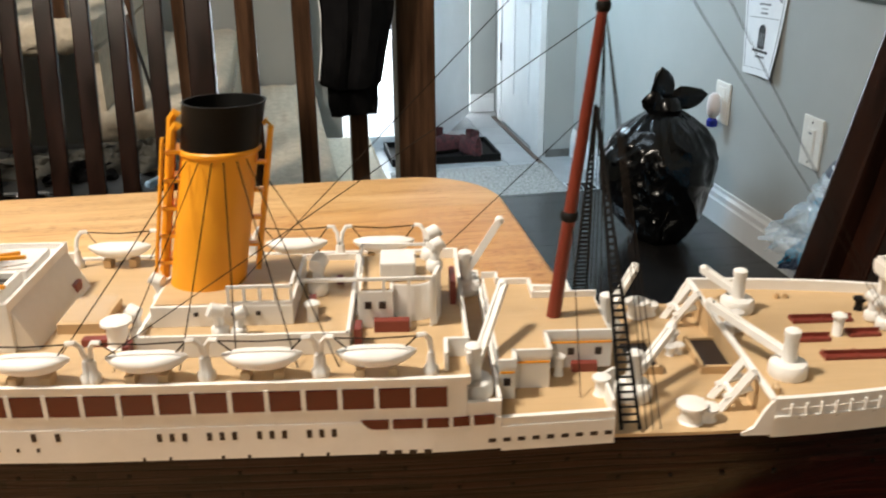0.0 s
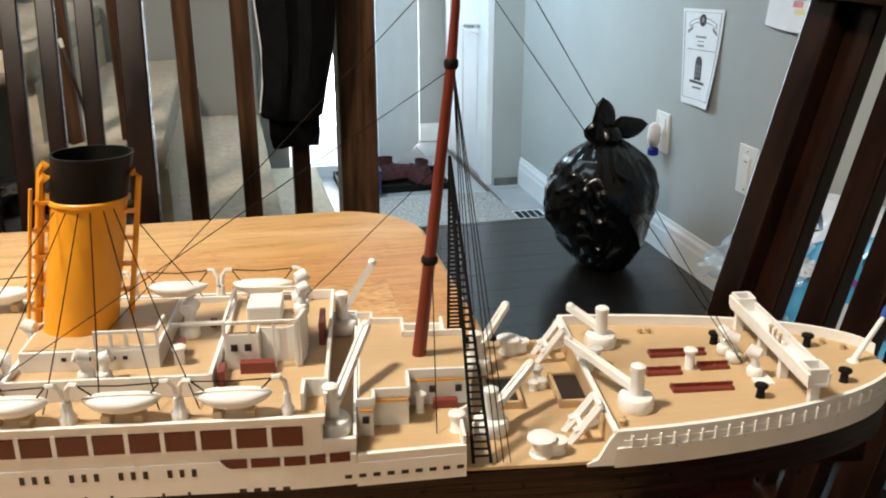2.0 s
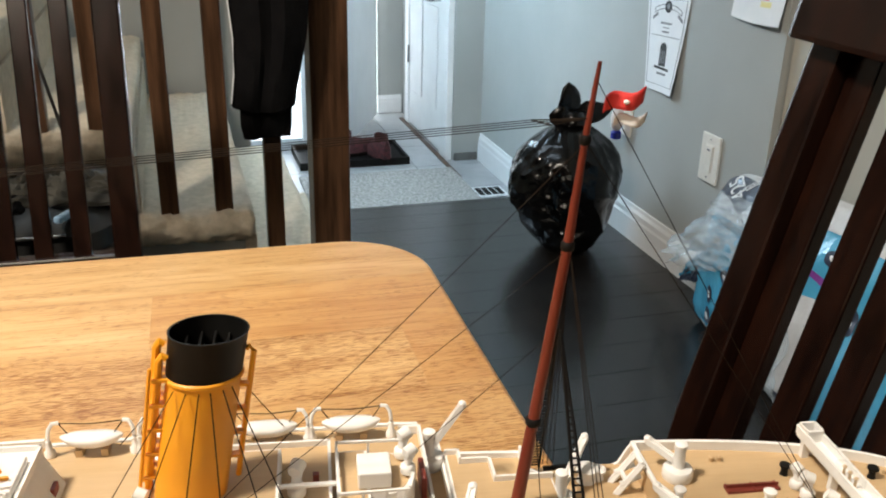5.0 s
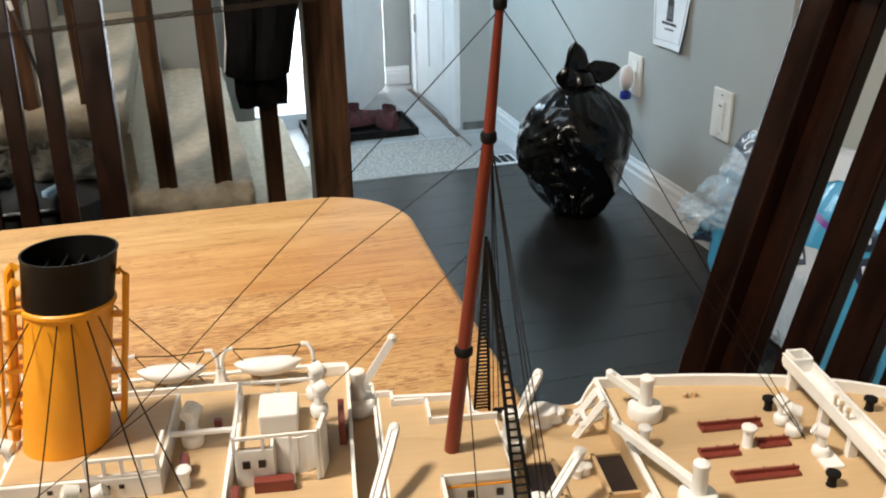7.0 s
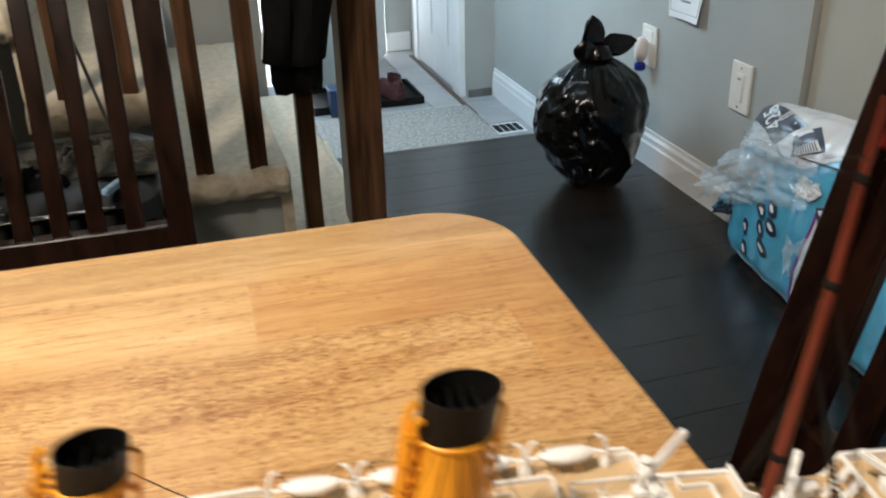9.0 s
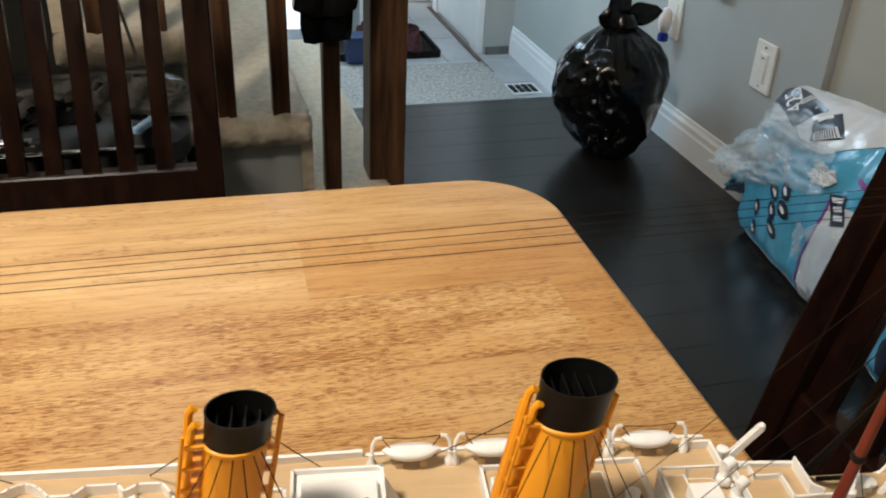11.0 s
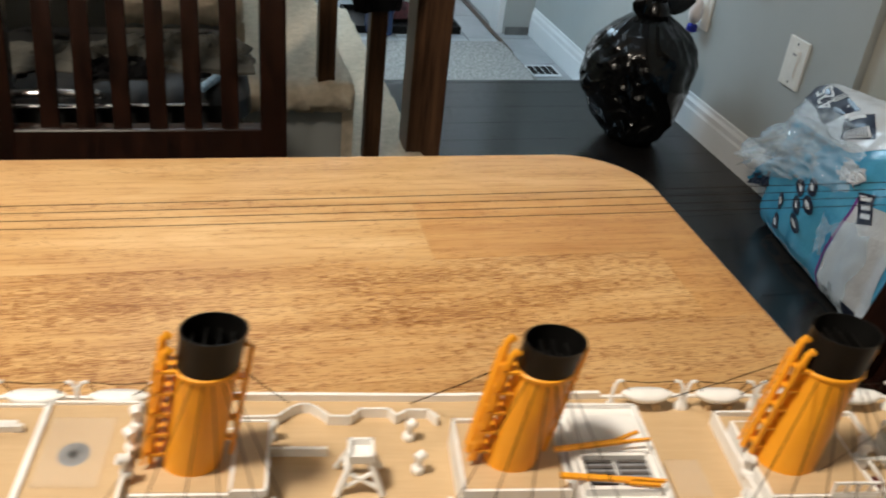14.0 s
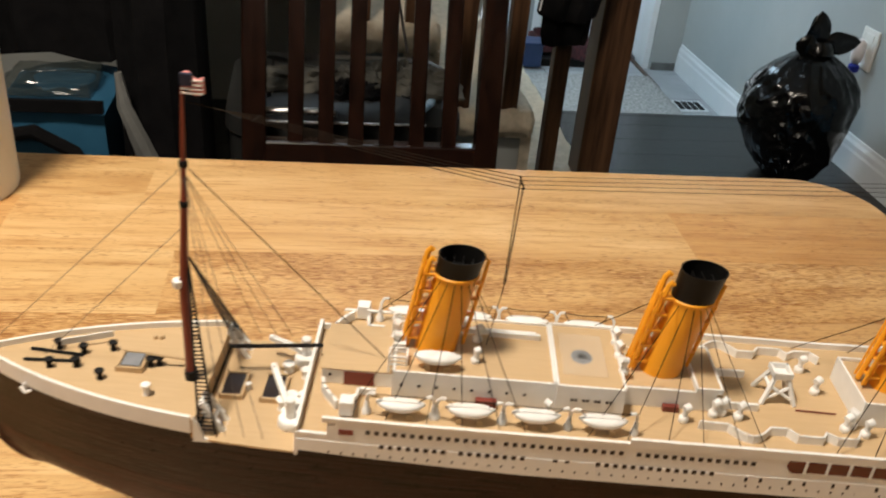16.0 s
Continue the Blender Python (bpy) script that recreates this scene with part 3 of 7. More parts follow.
for side in (-1, 1):
    def arm(a, b, side=side, slim=0.0):
        return (0.52 + side * (0.05 + 0.29 * a), 0.115 + 0.055 * a * a + (0.050 - slim) * (b - 0.5))
    in_room("print_banner", sheet_patch(0, 1, 0, 1, 0.0018, 8, 2, bend=arm), INK, poster, "grey printed banner")
    in_room("print_banner", sheet_patch(0, 1, 0, 1, 0.0022, 8, 2, bend=lambda a, b, side=side: arm(a * 0.94, b, side, 0.017)), PAPER, poster, "pale inside of the banner")
    in_room("print_banner", sheet_patch(0, 1, 0, 1, 0.0018, 4, 2, bend=lambda a, b, side=side: (0.52 + side * (0.25 + 0.13 * a), 0.178 + 0.05 * a + 0.034 * b)), INK, poster, "grey printed banner end")
in_room("print_emblem", sheet_patch(0, 1, 0, 1, 0.0024, 6, 10, bend=oval(0.52, 0.115, 0.085, 0.062)), BLACKINK, poster, "dark oval emblem")
in_room("print_emblem", sheet_patch(0, 1, 0, 1, 0.0028, 6, 8, bend=oval(0.52, 0.110, 0.035, 0.030)), INK, poster, "grey middle of the emblem")
in_room("print_figure", sheet_patch(0, 1, 0, 1, 0.0021, 4, 10, bend=lambda a, b: (0.50 + (0.085 + 0.02 * b) * (2 * a - 1) * math.sqrt(min(1.0, 0.12 + 6 * b)), 0.485 + 0.245 * b)), BLACKINK, poster, "dark upright printed shape")
for k in range(3):
    in_room("print_figure", sheet_patch(0.430 + 0.052 * k, 0.452 + 0.052 * k, 0.57, 0.70, 0.0025, 2, 4), INK, poster, "grey upright stripe")
in_room("print_figure", sheet_patch(0, 1, 0, 1, 0.0021, 6, 2, bend=lambda a, b: (0.27 + 0.46 * a, 0.735 + 0.012 * a + 0.026 * b)), BLACKINK, poster, "dark printed base")
notice = thing("wall_notice", room(WALL_U, 2.01, 0.76), "white sheet with a small coloured print curling off the wall", "paper")


def notice_point(a, b, out=0.0):
    """A place on the second sheet, whose lower edge stands off the wall."""
    return Vector((WALL_U - 0.003 - 0.016 * b ** 3 * (0.4 + 0.6 * a) - out, 2.078 - 0.206 * a - 0.004 * math.sin(3 * b), 1.03 - 0.276 * b - 0.005 * math.sin(math.pi * a) * b))


in_room("sheet", sheet_patch(0, 1, 0, 1, 0.001, 10, 14, at=notice_point), PAPER, notice, smooth=True)
PINKINK = mottled("pink_ink", (0.60, 0.16, 0.20), (0.72, 0.34, 0.34), 60.0, 0.8)
GREENINK = mottled("green_ink", (0.14, 0.42, 0.24), (0.24, 0.50, 0.32), 60.0, 0.8)
YELLOWINK = mottled("yellow_ink", (0.70, 0.62, 0.25), (0.78, 0.72, 0.42), 60.0, 0.8)
for a0, a1, b0, b1, mat, label in ((0.55, 0.74, 0.690, 0.740, GREENINK, "green printed bar"), (0.51, 0.70, 0.750, 0.800, PINKINK, "pink printed bar"), (0.56, 0.76, 0.810, 0.855, YELLOWINK, "yellow printed bar")):
    in_room("print", sheet_patch(a0, a1, b0, b1, 0.0018, 4, 4, at=notice_point), mat, notice, label)

switch = thing("switch_plate", room(WALL_U, 2.09, 0.31), "white wall plate with a rocker switch", "wall plate")
in_room("plate", Shape().box(WALL_U - 0.008, WALL_U - 0.0005, 2.046, 2.132, 0.311, 0.442), WHITE, switch, bevel=0.003)
in_room("rocker_frame", Shape().box(WALL_U - 0.0098, WALL_U - 0.0082, 2.070, 2.108, 0.338, 0.415), WHITE, switch, "white rocker surround", bevel=0.0012)
in_room("rocker", Shape().box(WALL_U - 0.0118, WALL_U - 0.0100, 2.0735, 2.1045, 0.342, 0.411), WHITE, switch, "white rocker switch", bevel=0.0014)
for z in (0.325, 0.428):
    in_room("screw", Shape().tube([(WALL_U - 0.0080, 2.089, z), (WALL_U - 0.0092, 2.089, z)], 0.0028, 10), STEEL, switch, "small steel screw")
in_room("print", Shape().box(WALL_U - 0.0124, WALL_U - 0.0119, 2.082, 2.096, 0.398, 0.403), INK, switch, "grey lettering")
outlet = thing("wall_outlet", room(WALL_U, 2.58, 0.31), "white plastic wall outlet with two sockets", "outlet")
in_room("plate", Shape().box(WALL_U - 0.008, WALL_U - 0.0005, 2.535, 2.622, 0.312, 0.437), WHITE, outlet, bevel=0.003)
in_room("socket", Shape().box(WALL_U - 0.010, WALL_U - 0.0085, 2.555, 2.602, 0.385, 0.422), WHITE, outlet, bevel=0.002)
fresh = thing("air_freshener", room(WALL_U - 0.04, 2.58, 0.30), "white plug-in air freshener with a blue bottle", "freshener")
fm = ROOM @ Matrix.Translation((WALL_U - 0.034, 2.575, 0.335))
part("body", Shape().add([fm @ Vector(p) for p in Shape().lathe((0, 0, 0), [(0.011, -0.005), (0.018, 0.005), (0.021, 0.03), (0.018, 0.06), (0.008, 0.070)], 16).v], Shape().lathe((0, 0, 0), [(0.011, -0.005), (0.018, 0.005), (0.021, 0.03), (0.018, 0.06), (0.008, 0.070)], 16).f), FRESH, fresh, "pinkish translucent body", smooth=True)
BLUELIQ = material("blue_scent_bottle", (0.03, 0.04, 0.35), 0.15)
part("bottle", Shape().add([fm @ Vector(p) for p in Shape().lathe((0, 0, -0.035), [(0.010, 0), (0.017, 0.004), (0.017, 0.022), (0.009, 0.029)], 14).v], Shape().lathe((0, 0, -0.035), [(0.010, 0), (0.017, 0.004), (0.017, 0.022), (0.009, 0.029)], 14).f), BLUELIQ, fresh, "blue scent bottle", smooth=True)

# ---- stairs: carpeted treads rising away from the entry, with dark balusters and newel ----
stairs = thing("staircase", room(0.0, 2.4, 0.0), "beige carpeted stairs with dark wooden balusters", "stairs", "", "structure")
TREADS = [(0.357, 0.463, 0.055), (0.202, 0.377, 0.228), (-0.023, 0.202, 0.411), (-0.248, -0.023, 0.592), (-0.473, -0.248, 0.772), (-0.698, -0.473, 0.952), (-0.923, -0.698, 1.132)]


def carpet_tread(u0, u1, z):
    """A step wrapped in thick looped carpet, its nosing and its open end rounded and lumpy."""
    prof = [(2.98, z - 0.066), (2.2, z - 0.066), (1.93, z - 0.066)]
    for a in range(17):
        t_ = math.pi * a / 16 + math.pi / 2
        prof.append((1.873 + 0.033 * math.cos(t_), z - 0.033 - 0.033 * math.sin(t_)))
    prof += [(1.873 + 1.107 * (k / 34) ** 1.7, z) for k in range(1, 35)]
    rings, n = [], 44
    for i in range(n + 1):
        u = u0 - 0.02 + (u1 + 0.02 - u0) * i / n
        e = 0.018 * max(0.0, 1 - min(i, n - i) / 3.0) ** 2
        ring = []
        for v, zz in prof:
            p = Vector((u, v, zz)) * 62.0
            h = 0.0046 * noise.noise(p) + 0.0024 * noise.noise(p * 2.1 + Vector((3, 1, 7)))
            low = zz < z - 0.05
            ring.append(Vector((u + 0.6 * h, v + e - (h if v < 1.90 else 0.0), zz + (e * 0.5 - h if low else -e * 0.5 + h))))
        rings.append(ring)
    return Shape().rings(rings)


for u0, u1, z in TREADS:
    in_room("tread", carpet_tread(u0, u1, z), CARPET, stairs, "beige carpeted tread", smooth=True)
    in_room("riser", Shape().box(u1 - 0.02, u1 + 0.004, 1.88, 2.975, max(z - 0.18, 0.0), max(z - 0.064, 0.001)), CARPET, stairs)
in_room("stringer", Shape().box(-0.035, 0.36, 1.885, 1.92, 0.0, 0.175).box(-0.035, 0.185, 1.885, 1.92, 0.1755, 0.352), WALL, stairs, "grey painted stair side")
def square_post(u, v, z0, z1, w, name, label=""):
    in_room(name, Shape().box(u - w / 2, u + w / 2, v - w / 2, v + w / 2, z0, z1), RAILWOOD, stairs, label, bevel=0.004)


for u0, u1, z in TREADS[1:5]:
    for f in (0.26, 0.74):
        if u1 < 0.3 or f < 0.5:
            square_post(u0 + (u1 - u0) * f, 1.885, z - 0.004, z + 0.80, 0.036, "baluster")
square_post(0.374, 1.944, 0.0, 1.25, 0.080, "newel_post", "thick dark newel post")
in_room("handrail", Shape().tube([(0.385, 1.885, 1.1), (-0.5, 1.885, 1.62)], 0.03, 8), RAILWOOD, stairs, "dark wooden handrail", smooth=True)

# black coat hung over the rail
coat = thing("coat", room(0.25, 1.9, 0.56), "long black coat hung over the stair rail", "coat")


def drape(u0, u1, v, z0, z1, flare, seed, thick=0.05):
    """Hanging cloth: a closed, folded skin that widens towards its hem."""
    rnd = random.Random(seed)
    ph = [rnd.uniform(0, 6.28) for _ in range(3)]
    rings, n = [], 28
    for k in range(15):
        f = k / 14
        z = z1 + (z0 - z1) * f
        cu, hw = (u0 + u1) / 2 + 0.006 * math.sin(5 * f + ph[0]), (u1 - u0) / 2 * (0.72 + flare * f ** 0.8)
        ring = []
        for i in range(n):
            a = 2 * math.pi * i / n
            fold = 1 + 0.10 * f * math.sin(5 * a + ph[1]) + 0.05 * math.sin(9 * a + ph[2] + 3 * f)
            ring.append(Vector((cu + hw * math.cos(a) * fold, v + thick * math.sin(a) * fold, z + (0.012 * math.sin(3 * a + ph[0]) if k == 14 else 0))))
        rings.append(ring)
    return Shape().rings(rings)


def coat_skin(levels, v, seed, thick=0.05):
    """Hanging cloth: a closed, softly folded skin through (height, edge, edge) levels, with a rounded hem."""
    rnd = random.Random(seed)
    ph = [rnd.uniform(0, 6.28) for _ in range(3)]
    rings, n, rows_n = [], 40, 26
    for k in range(rows_n):
        f = k / (rows_n - 1) * (len(levels) - 1)
        i = min(int(f), len(levels) - 2)
        g = f - i
        z, a0, a1 = (levels[i][j] * (1 - g) + levels[i + 1][j] * g for j in range(3))
        end = 0.55 if k == rows_n - 1 else 0.9 if k == rows_n - 2 else 1.0
        ring = []
        for q in range(n):
            a = 2 * math.pi * q / n
            fold = 1 + 0.05 * math.sin(7 * a + ph[1]) + 0.03 * math.sin(11 * a + ph[2] + 0.12 * k)
            ring.append(Vector(((a0 + a1) / 2 + (a1 - a0) / 2 * math.cos(a) * (1 + 0.3 * (fold - 1)), v + thick * end * math.sin(a) * (1 + 3.0 * (fold - 1)), z + 0.004 * math.sin(2 * a + ph[0]) * (k > rows_n - 4))))
        rings.append(ring)
    return Shape().rings(rings)


in_room("body", coat_skin([(1.28, 0.190, 0.335), (0.95, 0.176, 0.330), (0.86, 0.174, 0.327), (0.77, 0.180, 0.320), (0.70, 0.178, 0.304), (0.64, 0.169, 0.293), (0.628, 0.172, 0.289)], 1.84, 3), CLOTH, coat, smooth=True)
in_room("lining", coat_skin([(0.80, 0.195, 0.290), (0.66, 0.186, 0.289), (0.59, 0.185, 0.286), (0.570, 0.190, 0.282)], 1.845, 5, 0.035), CLOTH, coat, smooth=True)

in_room("piping", Shape().tube([(0.186, 1.822, 1.25), (0.174, 1.818, 0.95), (0.171, 1.818, 0.86), (0.178, 1.818, 0.77), (0.176, 1.818, 0.70), (0.168, 1.816, 0.645)], 0.0017, 6), PAPER, coat, "thin white piping", smooth=True)

# ---- bin bag ----
bag = thing("bin_bag", room(1.175, 2.42, 0.0), "full black plastic bin bag tied in a knot", "bin bag")
BC = Vector((1.172, 2.45, 0.0))
BAG_PROFILE = [(0.0, 0.055), (0.004, 0.080), (0.03, 0.110), (0.09, 0.144), (0.15, 0.159), (0.205, 0.164), (0.26, 0.163), (0.31, 0.144), (0.35, 0.111), (0.375, 0.078), (0.392, 0.047), (0.402, 0.03)]


def bag_body():
    """Film pulled over rubbish: ridged, slanting creases that gather at the knot."""
    n, rows_n = 150, 110
    rings = []
    for k in range(rows_n):
        f = k / (rows_n - 1) * (len(BAG_PROFILE) - 1)
        i = min(int(f), len(BAG_PROFILE) - 2)
        g = f - i
        z, r = (BAG_PROFILE[i][j] * (1 - g) + BAG_PROFILE[i + 1][j] * g for j in (0, 1))
        ring = []
        for j in range(n):
            a = 2 * math.pi * j / n
            c, s_ = math.cos(a), math.sin(a)
            q = Vector((c * 1.5 + 0.6 * z / 0.2, s_ * 1.5, z / 0.2 * 0.75))
            big = noise.noise(q)
            ridge = 1 - abs(noise.noise(Vector((c * 2.6 + z * 8, s_ * 2.6 - z * 5, z * 9.0 + 7.0)))) * 2.2
            fold = 1 - abs(noise.noise(Vector((c * 5 - z * 12, s_ * 5 + z * 9, z * 24.0)))) * 2.4
            gather = max(0.0, (z - 0.30) / 0.12)
            pleat = noise.noise(Vector((c * 6, s_ * 6, 3.0))) * gather
            # a gathered seam of short level wrinkles down the front, and slanting pulls beside it
            seam = math.exp(-((a - 4.30 + 0.5 * (z - 0.15)) / 0.28) ** 2) * max(0.0, min(1.0, z / 0.03, (0.30 - z) / 0.05))
            level = 0.5 - abs(noise.noise(Vector((a * 3.0, 11.0, z * 23.0 + 0.8 * math.sin(a * 9))))) * 2
            pull = math.exp(-((a - 3.30) / 0.50) ** 2) * max(0.0, min(1.0, z / 0.06, (0.36 - z) / 0.06))
            slant = 0.5 - abs(noise.noise(Vector((a * 1.6 + z * 13.0, 23.0, z * 15.0 - a * 4.0)))) * 2
            d = 0.016 * big + 0.008 * max(ridge, 0) + 0.0016 * max(fold, 0) + 0.008 * pleat * min(1, r / 0.1) + 0.023 * seam * level + 0.017 * pull * slant
            # it slumps away from the stairs and stands on a narrow foot
            rr = (r + d * min(1.0, r / 0.12)) * (1 - 0.40 * max(0.0, 1 - z / 0.17) * max(0.0, -c))
            ring.append(Vector((BC.x + 0.02 * (z / 0.4) - 0.01 + 0.012 * max(0.0, 1 - z / 0.20) + rr * c, BC.y + rr * s_ * 0.92, max(0.0005, z + (0.006 * big if 0.01 < z < 0.40 else 0)))))
        rings.append(ring)
    return Shape().rings(rings)


in_room("bag_body", bag_body(), BIN, bag, smooth=True)


def petal(base, way, long_, wide, curl):
    """A limp lobe of film that stands out of the knot."""
    rings = []
    way = Vector(way).normalized()
    side = way.cross(Vector((0, 1, 0))).normalized()
    front = side.cross(way)
    for k in range(8):
        f = k / 7
        w = wide * (0.25 + 1.25 * math.sin(math.pi * (0.10 + 0.86 * f)) ** 0.8) * (0.10 if k == 7 else 1 - 0.35 * f)
        c = Vector(base) + way * long_ * f + front * curl * f * f
        rings.append([c + side * w * math.cos(a) * (1 + 0.12 * math.sin(3 * a + k)) + front * 0.26 * w * math.sin(a) for a in [2 * math.pi * i / 14 for i in range(14)]])
    return Shape().rings(rings)


KN = Vector((1.180, 2.44, 0.400))
in_room("knot", Shape().lathe((KN.x, KN.y, KN.z), [(0.03, -0.02), (0.046, 0.0), (0.042, 0.02), (0.03, 0.035)], 14), BIN, bag, "tight knot", smooth=True)
in_room("ear", petal((KN.x - 0.01, KN.y, KN.z + 0.015), (-0.12, 0, 1), 0.105, 0.028, 0.0), BIN, bag, "standing loop of film", smooth=True)
in_room("ear", petal((KN.x + 0.015, KN.y, KN.z + 0.02), (1, 0.1, 0.16), 0.105, 0.027, -0.02), BIN, bag, smooth=True)
in_room("ear", petal((KN.x - 0.02, KN.y - 0.01, KN.z + 0.012), (-1, 0, 0.22), 0.058, 0.027, 0.01), BIN, bag, smooth=True)

# ---- torn pack of paper rolls ----
def puffed(u0, u1, v0, v1, z0, z1, seed, push=0.012, cuts=9):
    """A soft box: film stretched over its contents, dented and puffed."""
    rnd = random.Random(seed)
    off = Vector((rnd.uniform(0, 9), rnd.uniform(0, 9), rnd.uniform(0, 9)))
    b = bmesh.new()
    bmesh.ops.create_cube(b, size=2.0)
    bmesh.ops.subdivide_edges(b, edges=list(b.edges), cuts=cuts, use_grid_fill=True)
    for w in b.verts:
        p = w.co.copy()
        q = Vector([math.copysign(abs(c) ** 0.93, c) for c in p])
        rr = max(abs(p.x), abs(p.y), abs(p.z))
        q = q.lerp(p.normalized() * rr * 1.25, 0.16)
        nn = noise.noise(p * 1.7 + off) * push + noise.noise(p * 5 + off) * push * 0.5
        w.co = Vector(((u0 + u1) / 2 + (u1 - u0) / 2 * q.x, (v0 + v1) / 2 + (v1 - v0) / 2 * q.y, max(z0, (z0 + z1) / 2 + (z1 - z0) / 2 * q.z))) + p.normalized() * nn
        w.co.z = max(w.co.z, z0)
    s = Shape()
    b.verts.index_update()
    s.add([w.co.copy() for w in b.verts], [tuple(w.index for w in f.verts) for f in b.faces])
    b.free()
    return s


def lettering(text, size, m, mat, parent, label):
    cu = bpy.data.curves.new("lettering", 'FONT')
    cu.body, cu.size, cu.extrude, cu.align_x, cu.align_y = text, size, 0.0004, 'CENTER', 'CENTER'
    tmp = bpy.data.objects.new("lettering", cu)
    scene.collection.objects.link(tmp)
    me_ = bpy.data.meshes.new_from_object(tmp.evaluated_get(bpy.context.evaluated_depsgraph_get()))
    bpy.data.objects.remove(tmp)
    me_.materials.clear()
    me_.materials.append(mat)
    o = new("lettering", me_)
    attach(o, parent)
    o.matrix_basis = m
    return tagged(o, label)


pack = thing("paper_roll_pack", room(1.36, 1.55, 0.0), "torn blue and white plastic pack of paper rolls", "pack")
PACK_PROFILE = [(1.418, 0.001), (1.338, 0.001), (1.318, 0.012), (1.306, 0.05), (1.303, 0.12), (1.306, 0.19), (1.316, 0.255), (1.336, 0.315), (1.362, 0.362), (1.392, 0.392), (1.418, 0.398)]


def pack_film(v, s, out=0.0):
    """The stretched film: v along the wall, s from 0 at its foot over the front to 1 at the wall."""
    f = min(max(s, 0.0), 1.0) * (len(PACK_PROFILE) - 1)
    v -= 0.056 * max(0.0, (v - 1.80) / 0.14) * max(0.0, 1 - 1.3 * s)
    i = min(int(f), len(PACK_PROFILE) - 2)
    g = f - i
    u, z = (PACK_PROFILE[i][j] * (1 - g) + PACK_PROFILE[i + 1][j] * g for j in (0, 1))
    end = max(0.0, (v - 1.86) / 0.075) ** 2 if v > 1.86 else 0.0
    slant = 0.16 * (1.86 - v)
    front = (1.418 - u) / 0.115
    u = u - slant * min(1.0, front) + 0.03 * end * front
    z = z * (1 + 0.30 * min(1.86 - v, 0.45)) * (1 - 0.06 * end)
    bulge = 0.010 * abs(math.sin(math.pi * (v - 1.86) / 0.115)) * (1 if 0.02 < z else 0)
    w = noise.noise(Vector((v * 9, s * 5, 1.0))) * 0.010 + (0.35 - abs(noise.noise(Vector((v * 20 + s * 9, s * 13, 4.0))))) * 0.007
    if s < 0.12:
        w = 0
    k = out + bulge + w
    return Vector((u - k * 0.8, v, max(0.001, z + k * 0.5 * min(1, s))))


def film_patch(cells, out, nv=18, ns=10):
    """A printed field on the film between two edges; cells(a, b) gives v and s for a, b from 0 to 1."""
    pts, n2 = [], (nv + 1) * (ns + 1)
    for o in (out, out - 0.0012):
        for i in range(nv + 1):
            for j in range(ns + 1):
                pts.append(pack_film(*cells(i / nv, j / ns), o))
    faces = []
    for i in range(nv):
        for j in range(ns):
            a = i * (ns + 1) + j
            q = (a, a + 1, a + ns + 2, a + ns + 1)
            faces.append(q)
            faces.append(tuple(n2 + t_ for t_ in reversed(q)))
    for i in range(nv):
        for j in (0, ns):
            a, b = i * (ns + 1) + j, (i + 1) * (ns + 1) + j
            faces.append((a, b, n2 + b, n2 + a))
    for j in range(ns):
        for i in (0, nv):
            a, b = i * (ns + 1) + j, i * (ns + 1) + j + 1
            faces.append((a, b, n2 + b, n2 + a))
    return Shape().add(pts, faces)


body_rings = [[pack_film(1.10 + 0.84 * i / 70, j / 40) for j in range(41)] for i in range(71)]
in_room("wrap", Shape().rings(body_rings), BLUEWRAP, pack, "glossy blue printed film", smooth=True)


def quad(p, q, r_, t_):
    """A patch between four corners given as v, s."""
    return lambda a, b: tuple((p[i] * (1 - a) + q[i] * a) * (1 - b) + (t_[i] * (1 - a) + r_[i] * a) * b for i in (0, 1))


def top_edge(v):
    """Where the white top of the film meets the blue front."""
    return 0.80 - 0.12 * min(1.0, max(0.0, (v - 1.51) / 0.14))


in_room("white_field", film_patch(lambda a, b: (1.12 + 0.815 * a, top_edge(1.12 + 0.815 * a) * (1 - b) + 0.998 * b), 0.003, 50, 16), WHITEWRAP, pack, "white printed film over the top", smooth=True)
in_room("white_field", film_patch(lambda a, b: (1.12 + 0.755 * a, 0.13 + 0.11 * b), 0.003, 50, 4), WHITEWRAP, pack, "white lower band of the film", smooth=True)
in_room("white_field", film_patch(lambda a, b: (1.335 + 0.03 * math.sin(3 * b) + (0.215 - 0.03 * math.sin(3 * b) + 0.012 * math.sin(5 * b)) * a, 0.206 + (0.42 - 0.05 * a) * b), 0.003, 16, 16), WHITEWRAP, pack, "white clear-fronted field of the film", smooth=True)
in_room("purple_stripe", film_patch(lambda a, b: (1.551 + 0.016 * math.sin(5 * a) + 0.008 * b, 0.206 + 0.38 * a), 0.0036, 20, 2), PURPLE, pack, "purple curved stripe", smooth=True)
in_room("purple_stripe", film_patch(lambda a, b: (1.335 + 0.16 * a, 0.628 + 0.04 * a + 0.018 * b), 0.0036, 12, 2), PURPLE, pack, "purple curved stripe", smooth=True)
in_room("print_stripe", film_patch(lambda a, b: (1.19 + 0.012 * math.sin(14 * a) + 0.035 * b, 0.30 + 0.44 * a), 0.0036, 24, 3), NAVY, pack, "wavy navy printed stripe", smooth=True)
in_room("print_panel", film_patch(quad((1.94, 0.80), (1.925, 0.955), (1.735, 0.85), (1.785, 0.715)), 0.0046), NAVY, pack, "navy printed panel", smooth=True)
